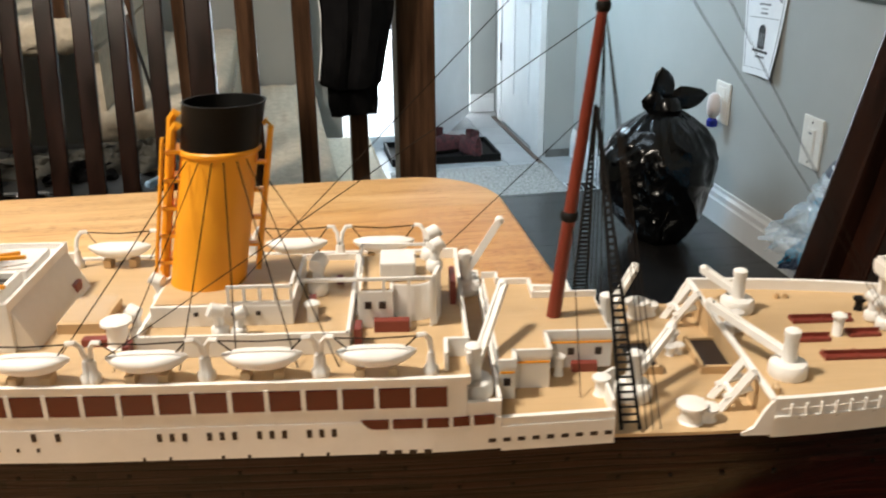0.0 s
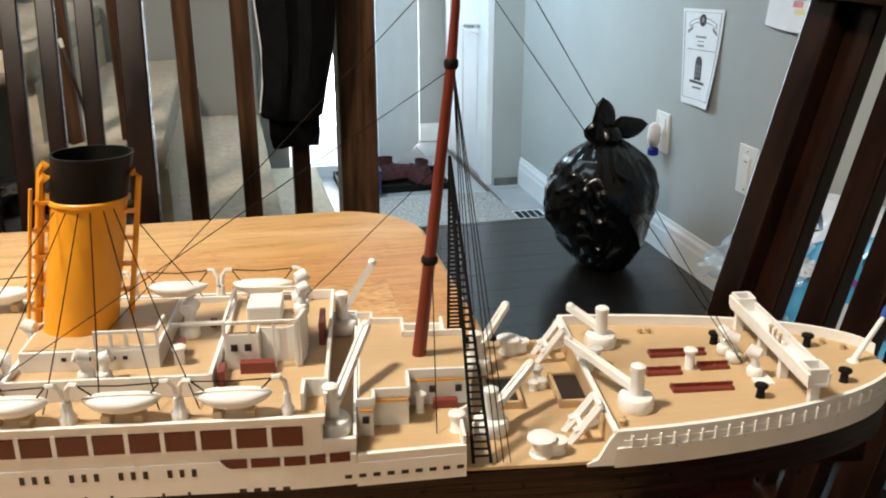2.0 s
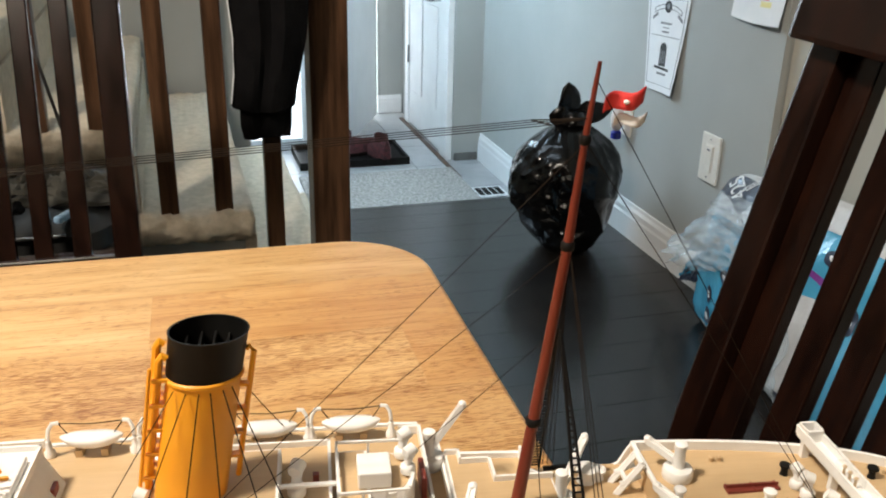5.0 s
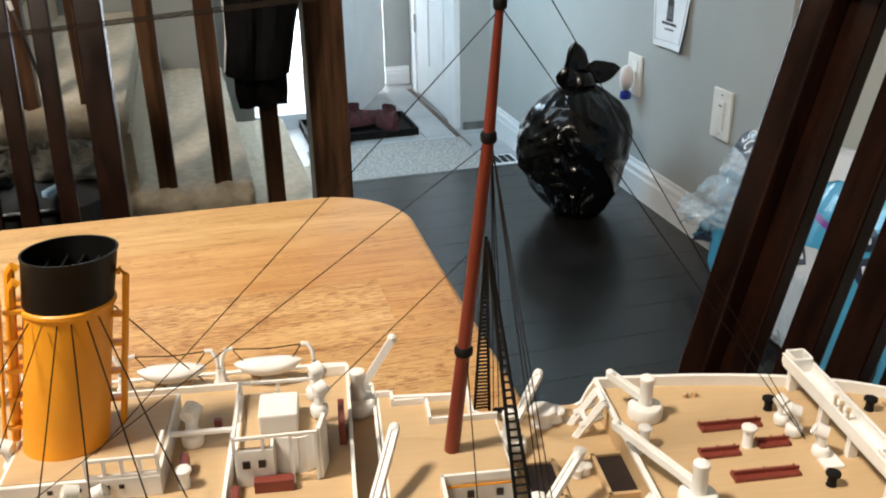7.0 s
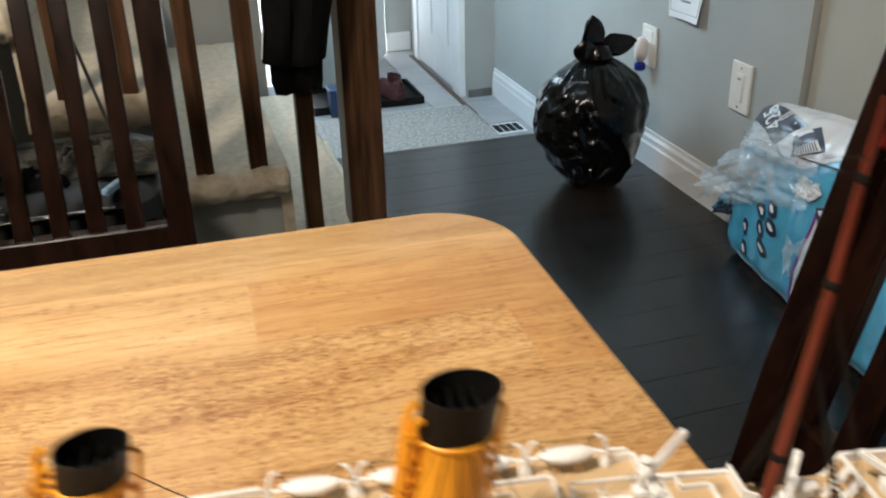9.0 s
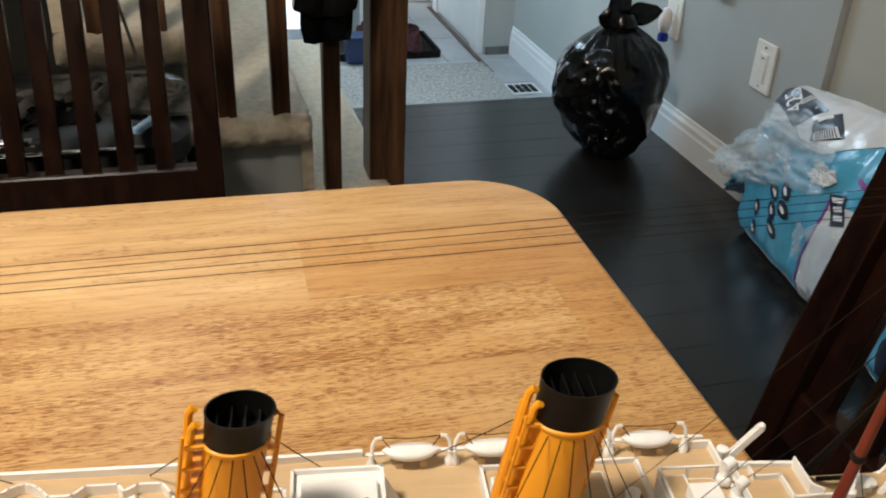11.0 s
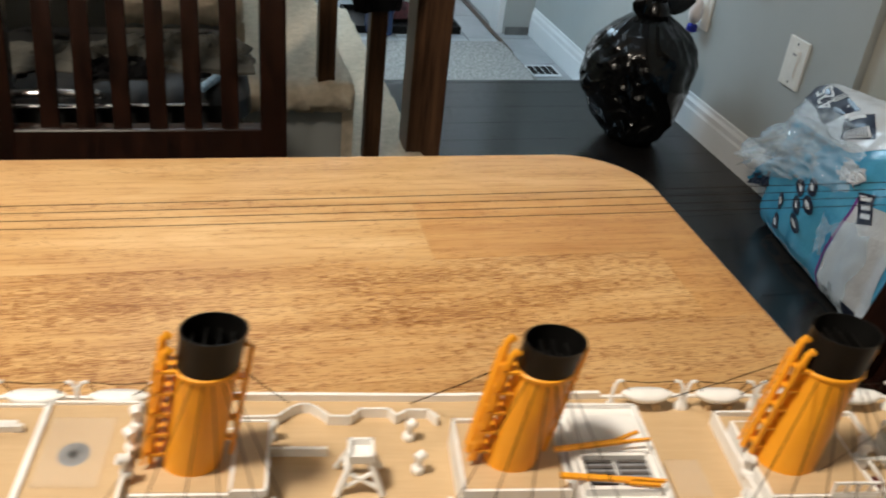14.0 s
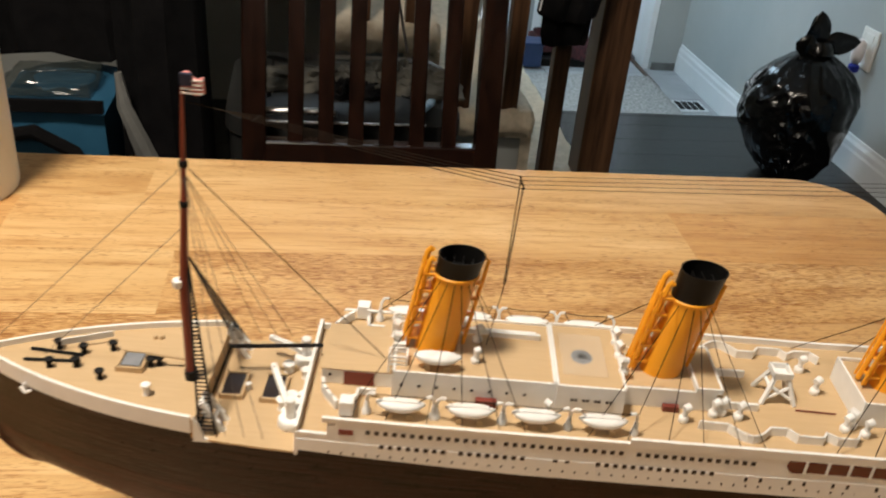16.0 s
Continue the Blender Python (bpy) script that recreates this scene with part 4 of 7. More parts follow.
in_room("print_panel", film_patch(quad((1.745, 0.775), (1.685, 0.86), (1.620, 0.765), (1.700, 0.700)), 0.0050), NAVY, pack, "navy printed panel", smooth=True)
in_room("barcode", film_patch(quad((1.707, 0.735), (1.660, 0.795), (1.632, 0.765), (1.690, 0.710)), 0.0066, 8, 4), PAPER, pack, "white bar code field", smooth=True)
for k in range(9):
    f0, f1 = 0.06 + 0.1 * k, 0.10 + 0.1 * k
    ends = [(1.704 - 0.046 * f, 0.735 + 0.058 * f) for f in (f0, f1)] + [(1.690 - 0.056 * f, 0.714 + 0.052 * f) for f in (f1, f0)]
    in_room("barcode_line", film_patch(quad(*ends), 0.0080, 2, 3), NAVY, pack)
in_room("print_bar", film_patch(quad((1.735, 0.79), (1.700, 0.835), (1.690, 0.825), (1.725, 0.778)), 0.0066, 4, 2), PAPER, pack, "white printed bar", smooth=True)
for k in range(3):
    in_room("print_bar", film_patch(quad((1.842 - 0.010 * k, 0.835 - 0.004 * k), (1.822 - 0.010 * k, 0.895 - 0.004 * k), (1.818 - 0.010 * k, 0.893 - 0.004 * k), (1.838 - 0.010 * k, 0.833 - 0.004 * k)), 0.0062, 4, 2), PAPER, pack, "small white printed line", smooth=True)


def on_film(text, size, v, s, turn, mat, label, out=0.008):
    """Lettering that lies on the film at v, s, turned in its plane."""
    p = pack_film(v, s, out)
    dv = (pack_film(v + 0.03, s, out) - pack_film(v - 0.03, s, out)).normalized()
    ds = (pack_film(v, s + 0.04, out) - pack_film(v, s - 0.04, out)).normalized()
    x_axis = -dv
    z_axis = x_axis.cross(ds).normalized()
    y_axis = z_axis.cross(x_axis)
    m = Matrix((x_axis, y_axis, z_axis)).transposed().to_4x4()
    lettering(text, size, ROOM @ Matrix.Translation(p) @ m @ Matrix.Rotation(turn, 4, 'Z'), mat, pack, label)


on_film("425", 0.060, 1.842, 0.828, 2.62, PAPER, "white figures", 0.019)
# outlined printing on the blue front, as bars that stand on end
for v, s, dv, ds in ((1.748, 0.485, 0.022, 0.026), (1.733, 0.430, 0.024, 0.026), (1.712, 0.375, 0.026, 0.028), (1.695, 0.520, 0.022, 0.028), (1.683, 0.462, 0.022, 0.026), (1.808, 0.395, 0.014, 0.030), (1.795, 0.320, 0.014, 0.030), (1.415, 0.725, 0.022, 0.026), (1.372, 0.712, 0.022, 0.028), (1.330, 0.692, 0.022, 0.028), (1.295, 0.62, 0.024, 0.034)):
    for name, mat, label, k, out in (("print_bar", NAVY, "dark printed lettering", 1.0, 0.0036), ("print_bar_fill", PAPER, "white inside of the lettering", 0.40, 0.0052)):
        in_room(name, film_patch(lambda a, b: (v + k * dv * (2 * a - 1) * math.sqrt(max(0.08, 1 - abs(2 * b - 1) ** 3)) + 0.3 * dv * (2 * b - 1), s + k * ds * (2 * b - 1)), out, 5, 8), mat, pack, label, smooth=True)
in_room("print_panel", film_patch(quad((1.548, 0.600), (1.500, 0.622), (1.455, 0.548), (1.505, 0.520)), 0.0044), NAVY, pack, "navy printed panel", smooth=True)
for k in range(3):
    in_room("print_bar", film_patch(quad(*[(x - 0.014 * k, y - 0.021 * k) for x, y in ((1.537, 0.596), (1.505, 0.611), (1.497, 0.599), (1.529, 0.584))]), 0.0060, 4, 2), PAPER, pack, "white printed bar", smooth=True)
in_room("print_panel", film_patch(lambda a, b: (1.40 + 0.05 * a, 0.24 + 0.07 * b), 0.0044), NAVY, pack, "dark blue printed spot", smooth=True)
in_room("print_bar", film_patch(lambda a, b: (1.49 + 0.022 * a + 0.006 * b, 0.27 + 0.05 * b), 0.0044, 4, 4), INK, pack, "grey printed mark", smooth=True)


def crumpled(corner, along, across, seed, deep=0.03, n=26):
    """A crushed sheet of film: sharp ridges in random directions."""
    c, p, q = Vector(corner), Vector(along), Vector(across)
    nn = p.cross(q).normalized()
    off = Vector((seed * 1.7, seed * 0.9, seed))
    pts = []
    for o in (0.0, 0.0008):
        for i in range(n + 1):
            for j in range(n + 1):
                a, b = i / n, j / n
                w = Vector((a * 3.2, b * 3.2, 0)) + off
                h = (0.6 - abs(noise.noise(w)) * 2) + 0.5 * (0.5 - abs(noise.noise(w * 2.3)) * 2)
                hump = math.sin(math.pi * a) ** 0.5 * math.sin(math.pi * b) ** 0.5 if 0 < i < n and 0 < j < n else 0
                edge_w = noise.noise(w * 1.4 + Vector((5, 0, 0)))
                pts.append(c + p * (a + 0.14 * edge_w) + q * (b + 0.14 * noise.noise(w * 1.2 + Vector((0, 8, 0)))) + nn * (deep * h + deep * 1.2 * hump + o))
    faces = []
    n2 = (n + 1) ** 2
    for i in range(n):
        for j in range(n):
            a = i * (n + 1) + j
            qd = (a, a + 1, a + n + 2, a + n + 1)
            faces.append(qd)
            faces.append(tuple(n2 + t_ for t_ in reversed(qd)))
    for i in range(n):
        for a, b in ((i, i + 1), (n * (n + 1) + i, n * (n + 1) + i + 1), (i * (n + 1), (i + 1) * (n + 1)), (i * (n + 1) + n, (i + 1) * (n + 1) + n)):
            faces.append((a, b, n2 + b, n2 + a))
    return Shape().add(pts, faces)


in_room("torn_film", crumpled((1.405, 1.76, 0.345), (-0.03, 0.26, -0.13), (-0.11, -0.03, -0.06), 3, 0.024), FILM, pack, "crumpled clear film")
in_room("torn_film", crumpled((1.372, 1.74, 0.27), (-0.02, 0.30, -0.10), (-0.07, 0.0, -0.07), 8, 0.022), FILM, pack, "crumpled clear film")
in_room("torn_film", crumpled((1.33, 1.66, 0.285), (-0.03, 0.22, -0.03), (-0.02, 0.0, -0.08), 14, 0.016), FILM, pack, "crumpled clear film")
in_room("torn_film", crumpled((1.375, 1.80, 0.25), (0.0, 0.20, -0.12), (-0.05, 0.0, -0.06), 21, 0.014), BLUEWRAP, pack, "crumpled blue film")
in_room("torn_film", crumpled((1.352, 1.86, 0.175), (0.0, 0.12, -0.05), (-0.04, 0.0, -0.05), 25, 0.010), NAVY, pack, "torn navy printed edge")


def film_scrap(v, s, dv, ds, seed, deep, n=26):
    """Loose film that clings to the pack's front in sharp creases, with a ragged edge."""
    pts = []
    for o in (0.004, 0.0032):
        for i in range(n + 1):
            for j in range(n + 1):
                a, b = i / n, j / n
                w = Vector((a * 3.0 + seed, b * 3.0 + seed * 0.7, seed * 1.3))
                h = abs(noise.noise(w)) * 1.6 + abs(noise.noise(w * 2.4)) * 0.8
                rag = noise.noise(w * 1.5 + Vector((7, 0, 0)))
                pts.append(pack_film(v + dv * (a + 0.22 * rag * abs(2 * a - 1)), s + ds * (b + 0.22 * noise.noise(w * 1.5 + Vector((0, 9, 0))) * abs(2 * b - 1)), o + deep * h))
    faces, n2 = [], (n + 1) ** 2
    for i in range(n):
        for j in range(n):
            c = i * (n + 1) + j
            qd = (c, c + 1, c + n + 2, c + n + 1)
            faces.append(qd)
            faces.append(tuple(n2 + t_ for t_ in reversed(qd)))
    return Shape().add(pts, faces)


for v, s_, dv, ds, seed, deep, mat, label in ((1.60, 0.56, 0.30, 0.16, 13, 0.020, FILM, "crumpled clear film"), (1.44, 0.24, 0.11, 0.28, 17, 0.010, FILM, "crumpled clear film"), (1.57, 0.36, 0.05, 0.12, 5, 0.010, FILM, "crumpled clear film"),
                                              (1.555, 0.605, 0.085, 0.060, 19, 0.012, WHITEWRAP, "crumpled pale label"), (1.69, 0.66, 0.24, 0.12, 23, 0.020, FILM, "crumpled clear film")):
    in_room("torn_film", film_scrap(v, s_, dv, ds, seed, deep), mat, pack, label)
in_room("torn_label", crumpled((1.298, 1.62, 0.285), (0.0, 0.06, -0.01), (-0.02, 0.0, -0.045), 31, 0.004, 10), WHITEWRAP, pack, "torn white label")

# ---- table ----
table = thing("dining_table", (-0.55, 0.38, 0.0), "light oak dining table with rounded corners", "table")
TM = Matrix.Translation((0.143, 0.848, 0.75)) @ Matrix.Rotation(radians(7.0), 4, 'Z')
TL, TW, TR = 1.65, 0.98, 0.075


def clipped(poly, axis, bound, keep_above):
    """A convex outline cut along one coordinate."""
    out = []
    for a, b in zip(poly, poly[1:] + poly[:1]):
        ina, inb = (a[axis] >= bound) == keep_above, (b[axis] >= bound) == keep_above
        if ina:
            out.append(a)
        if ina != inb:
            f = (bound - a[axis]) / (b[axis] - a[axis])
            out.append(tuple(a[k] + (b[k] - a[k]) * f for k in (0, 1)))
    return out


def stave(poly, x0, x1, y0, y1):
    """One glued stave: its top edge just broken, rounded over where it is the table's rim."""
    rings = []
    for inset, z in ((0.0055, -0.030), (0.001, -0.027), (0.0, -0.022), (0.0, -0.0055), (0.0014, -0.0022), (0.0040, -0.0004), (0.0056, 0.0)):
        ring = []
        for x, y in poly:
            cx, cy = min(max(x, -TL + TR), -TR), min(max(y, -TW + TR), -TR)
            d = Vector((x - cx, y - cy))
            on_rim = abs(d.length - TR) < 2e-4 or x > -1e-5 or x < -TL + 1e-5 or y > -1e-5 or y < -TW + 1e-5
            if on_rim and d.length > 1e-6:
                n_ = d.normalized()
                if abs(x - x0) < 1e-5 or abs(x - x1) < 1e-5:
                    n_ = Vector((0, math.copysign(1, n_.y))) if abs(n_.y) > 0.5 else n_
                ring.append(Vector((x - n_.x * inset, y - n_.y * inset, z)))
            else:
                ring.append(Vector((x, y, z)))
        rings.append(ring)
    return Shape().rings(rings)


TABLE_EDGE = rounded(-TL, 0.0, -TW, 0.0, TR, 12)
staves = random.Random(12)
TINTS = [(1.0, 0.98, 0.94, 0.45), (0.97, 0.90, 0.82, 0.8), (0.93, 0.81, 0.67, 0.35), (1.0, 0.95, 0.88, 1.0), (0.94, 0.83, 0.70, 0.6), (1.03, 1.0, 0.96, 0.3)]
ROWS = {0: ((-0.70, -1.2), (5, 0, 1)), 1: ((-0.228, -0.80), (2, 5, 4)), 2: ((-0.05, -0.66), (4, 3, 0)), 3: ((-0.42, -1.0), (1, 3, 5)), 4: ((-0.14, -0.74), (2, 0, 3))}
rows_y = [-0.0885 * k for k in range(12)] + [-TW]
for k, (y1, y0) in enumerate(zip(rows_y[:-1], rows_y[1:])):
    joints, tints = ROWS.get(k, ((-staves.uniform(0.2, 0.5), -staves.uniform(0.8, 1.3)), [staves.randrange(6) for _ in range(3)]))
    xs_ = [0.0, *joints, -TL]
    for x1, x0, tint in zip(xs_[:-1], xs_[1:], tints):
        poly = clipped(clipped(clipped(clipped(TABLE_EDGE, 0, x0 + 0.00005, True), 0, x1 - 0.00005, False), 1, y0 + 0.00008, True), 1, y1 - 0.00008, False)
        o = repeat("stave", stave(poly, x0 + 0.00005, x1 - 0.00005, y0 + 0.00008, y1 - 0.00008).mesh("stave", OAK, True), table, TM)
        o.color = TINTS[tint]
leg = Shape().box(-0.035, 0.035, -0.035, 0.035, -0.75, -0.031).mesh("leg", OAK, False, 0.004)
for lx in (-0.13, -TL + 0.13):
    for ly in (-0.13, -TW + 0.13):
        repeat("leg", leg, table, TM @ Matrix.Translation((lx, ly, 0)))
for x0, x1, y0, y1 in ((-TL + 0.16, -0.16, -0.14, -0.12), (-TL + 0.16, -0.16, -TW + 0.12, -TW + 0.14), (-0.14, -0.12, -TW + 0.16, -0.16), (-TL + 0.12, -TL + 0.14, -TW + 0.16, -0.16)):
    repeat("apron", Shape().box(x0, x1, y0, y1, -0.11, -0.031).mesh("apron", OAK, False, 0.002), table, TM)

# ---- chairs ----
def chair(seat_place, turn, lean, label, back_x, slats, rail, rail_h, top, post_w, post_d, slat_w, rail_over=0.006, rail_deep=0.030):
    """A dining chair built round its back: x runs along the back, y away from the sitter, z up from the floor.
    back_x: the outer edges of the posts; slats: their middles."""
    m = Matrix.Translation(seat_place) @ Matrix.Rotation(turn, 4, 'Z')
    t = thing("dining_chair", seat_place, label, "chair", "dining chairs")

    def bent(x0, x1, z0, z1, d, y=0.0):
        s = Shape()
        rr = []
        for k in range(6):
            z = z0 + (z1 - z0) * k / 5
            yy = y + lean * (z - 0.45) if z > 0.45 else y
            rr.append([m @ Vector((x, yy + dy, z)) for x, dy in ((x0, -d / 2), (x1, -d / 2), (x1, d / 2), (x0, d / 2))])
        return s.rings(rr)

    a, b = back_x
    part("back_post", bent(a, a + post_w, 0.0, top, post_d), CHAIR, t, bevel=0.003)
    part("back_post", bent(b - post_w, b, 0.0, top, post_d), CHAIR, t, bevel=0.003)
    for x in slats:
        part("slat", bent(x - slat_w / 2, x + slat_w / 2, rail + rail_h - 0.004, top - 0.055, 0.014), CHAIR, t, bevel=0.002)
    part("lower_rail", bent(a + post_w - 0.004, b - post_w + 0.004, rail, rail + rail_h, 0.024), CHAIR, t, bevel=0.003)
    part("top_rail", bent(a - rail_over, b + rail_over, top - 0.06, top + 0.02, rail_deep, 0.015 - rail_deep / 2), CHAIR, t, bevel=0.006)
    depth = 0.43
    seat = Shape()
    seat.rings([[m @ Vector((x, y, z)) for x, y in rounded(a + 0.01 + o, b - 0.01 - o, -depth + o, -0.02 - o, 0.03, 4)] for z, o in ((0.435, 0.004), (0.44, 0.0), (0.462, 0.0), (0.472, 0.012))])
    part("seat", seat, CLOTH, t, "dark seat pad", smooth=True)
    for x in (a + 0.01, b - 0.01 - 0.04):
        part("front_leg", Shape().box(x, x + 0.04, -depth + 0.01, -depth + 0.05, 0.0, 0.434, m), CHAIR, t, bevel=0.003)
    part("front_apron", Shape().box(a + 0.052, b - 0.052, -depth + 0.02, -depth + 0.04, 0.36, 0.433, m), CHAIR, t, bevel=0.002)
    for x in (a + 0.012, b - 0.032):
        part("side_apron", Shape().box(x, x + 0.02, -depth + 0.052, -0.02, 0.36, 0.433, m), CHAIR, t, bevel=0.002)
    return t


# behind the table: the back faces away from it
chair((-0.382, 1.264, 0.0), radians(7), 0.229, "dark espresso wooden dining chair with a slatted back, pulled out", (-0.205, 0.192),
      [-0.1245, -0.0785, -0.032, 0.0160, 0.063, 0.1135], 0.51, 0.045, 1.02, 0.036, 0.034, 0.024)
# at the table's end: its back leans away from the table
chair((0.401, 0.562, 0.0), radians(-82), 0.235, "dark espresso wooden dining chair at the table's end", (-0.205, 0.23),
      [-0.1525, -0.093, -0.045, 0.003, 0.051, 0.099, 0.147], 0.52, 0.05, 1.0, 0.036, 0.042, 0.031, 0.012, 0.055)

# clutter behind the far chair
case = thing("storage_case", room(-0.23, 1.54, 0.0), "dark grey lidded plastic case with a bright rim", "case")
in_room("case_body", Shape().prism(rounded(-0.425, -0.050, 1.405, 1.685, 0.045, 6), 0.0, 0.522), CASEGREY, case, smooth=True)
lid_rim = [rounded(-0.432 + o, -0.038 - o, 1.396 + o, 1.70 - o, 0.060 - o, 8) for o in (0.010, 0.0, 0.002, 0.030, 0.075)]
in_room("lid", Shape().rings([[Vector((u, v, z + 0.05 * (v - 1.396))) for u, v in loop] for loop, z in zip(lid_rim, (0.524, 0.527, 0.555, 0.569, 0.575))]), CASEGREY, case, "dark smoky lid", smooth=True)
in_room("rim", Shape().tube([Vector((u, v, 0.559 + 0.05 * (v - 1.396))) for u, v in ((-0.375, 1.3935), (-0.2, 1.3930), (-0.105, 1.3935))], 0.0030, 8), STEEL, case, "bright metal edge", smooth=True)
in_room("handle", Shape().tube([(-0.378, 1.402, 0.570), (-0.374, 1.386, 0.580), (-0.31, 1.383, 0.582), (-0.256, 1.386, 0.580), (-0.252, 1.402, 0.570)], 0.0065, 10), STEEL, case, "shiny carrying handle", smooth=True)
in_room("clip", Shape().box(-0.006, 0.006, -0.028, 0.028, 0.0, 0.010, Matrix.Translation((-0.102, 1.425, 0.576)) @ Matrix.Rotation(-0.5, 4, 'Z')), BLUECLIP, case, "pale blue plastic clip", bevel=0.003)
in_room("front_plate", Shape().box(-0.262, -0.195, 1.3935, 1.4035, 0.496, 0.520), WHITE, case, "white front plate", bevel=0.002)
in_room("knob", Shape().lathe((-0.205, 1.398, 0.4870), [(0.014, 0.0), (0.016, 0.004), (0.012, 0.009), (0.004, 0.0105)], 14), WHITE, case, "white round knob", smooth=True)
clothes = thing("folded_clothes", room(-0.20, 1.53, 0.572), "crumpled olive grey clothes lying on the case", "clothes")


def heap(u0, u1, v0, v1, z0, tall, seed):
    """Cloth thrown in a heap: a closed skin with sharp slanting folds."""
    nu, nv, top = 56, 26, []
    for j in range(nv + 1):
        b = j / nv
        up, down = [], []
        for i in range(nu + 1):
            a = i / nu
            w = Vector((a * 9.0 + b * 2.6 + seed, b * 3.4 - a * 1.4, seed * 0.7))
            ridge = 0.55 - abs(noise.noise(w)) * 1.7 + 0.30 * (0.5 - abs(noise.noise(w * 2.2)) * 2)
            dome = (math.sin(math.pi * min(max(a, 0.0), 1.0)) ** 0.45) * (math.sin(math.pi * (0.06 + 0.88 * b)) ** 0.55)
            rag = 0.018 * noise.noise(Vector((a * 6, b * 6, seed + 4.0)))
            u, v = u0 + (u1 - u0) * a + rag, v0 + (v1 - v0) * b + 1.2 * rag
            floor_z = z0 + 0.05 * (v - 1.396)
            up.append(Vector((u, v, floor_z + 0.003 + tall * dome * max(0.08, 0.45 + 0.95 * ridge))))
            down.append(Vector((u, v, floor_z)))
        top.append(up + down[::-1])
    return Shape().rings(top)


in_room("garment", heap(-0.40, -0.03, 1.475, 1.585, 0.571, 0.020, 3.0), OLIVE, clothes, smooth=True)
in_room("garment", heap(-0.26, -0.045, 1.50, 1.60, 0.572, 0.029, 8.0), OLIVE, clothes, "olive grey upper garment", smooth=True)
in_room("lining", heap(-0.27, -0.17, 1.455, 1.52, 0.572, 0.020, 12.0), CLOTH, clothes, "black lining", smooth=True)
rod = thing("thin_rod", room(-0.112, 1.673, 0.59), "thin grey rod with a white tip leaning on the stairs", "rod")
in_room("shaft", Shape().tube([(-0.112, 1.673, 0.591), (-0.1565, 1.698, 0.795)], [0.0030, 0.0026], 8), GREYTHREAD, rod, "grey shaft", smooth=True)
in_room("tip", Shape().tube([(-0.1567, 1.6981, 0.796), (-0.160, 1.70, 0.811)], 0.0036, 8), WHITE, rod, "white tip", smooth=True)
blue = thing("blue_tote", room(-0.70, 1.5, 0.0), "blue fabric tote with black trim", "tote bag")
in_room("tote_body", puffed(-0.80, -0.62, 1.45, 1.70, 0.0, 0.545, 41, 0.008), BLUEBAG, blue, smooth=True)
in_room("trim_band", Shape().box(-0.80, -0.62, 1.436, 1.444, 0.545, 0.565), CLOTH, blue, "black trim")
in_room("carry_strap", Shape().tube([(-0.79, 1.437, 0.50), (-0.73, 1.43, 0.515), (-0.67, 1.43, 0.48), (-0.64, 1.43, 0.42), (-0.63, 1.437, 0.3)], 0.012, 8), CLOTH, blue, "black strap", smooth=True)
jars = puffed(-0.79, -0.65, 1.49, 1.60, 0.55, 0.575, 47, 0.006, 8)
solid("clear_wrapping", Shape().add([ROOM @ Vector(p) for p in jars.v], jars.f), DULLWRAP, "crumpled clear wrapping lying on the blue tote", "wrapping")
jacket = thing("draped_jacket", room(-0.53, 1.52, 0.0), "black jacket with a pale edge hanging to the floor", "jacket")
in_room("jacket_body", drape(-0.63, -0.44, 1.56, 0.0, 1.15, 0.1, 11, 0.07), CLOTH, jacket, smooth=True)
in_room("jacket_body", drape(-0.86, -0.60, 1.66, 0.58, 1.2, 0.1, 14, 0.06), CLOTH, jacket, smooth=True)
in_room("pale_edge", Shape().tube([(-0.598, 1.468, 0.605), (-0.592, 1.462, 0.55), (-0.572, 1.46, 0.49), (-0.55, 1.462, 0.42)], [0.006, 0.012, 0.016, 0.02], 8), GREYCLOTH, jacket, "pale fleece edge", smooth=True)
towel = thing("paper_towel_roll", (-0.703, 0.665, 0.75), "white paper towel roll standing on the table", "paper roll")
part("roll", Shape().lathe((-0.703, 0.665, 0.7505), [(0.055, 0.0), (0.056, 0.004), (0.056, 0.24), (0.054, 0.245), (0.02, 0.245), (0.02, 0.24)], 28), PAPER, towel, smooth=True)

# ---- the model ship: bow towards -x, its middle line at y = SY ----
SY = 0.308
XB, XS, HB = -0.491, 0.2730, 0.0405
KEEL, BAND = 0.778, 0.8505
ship = thing("model_ship", (-0.1, SY, 0.7515), "large plastic ocean liner model with four orange funnels", "ship model")
BOAT_Z, FC_Z, POOP_Z, WELL_Z = 0.8722, 0.8605, 0.8578, 0.8520


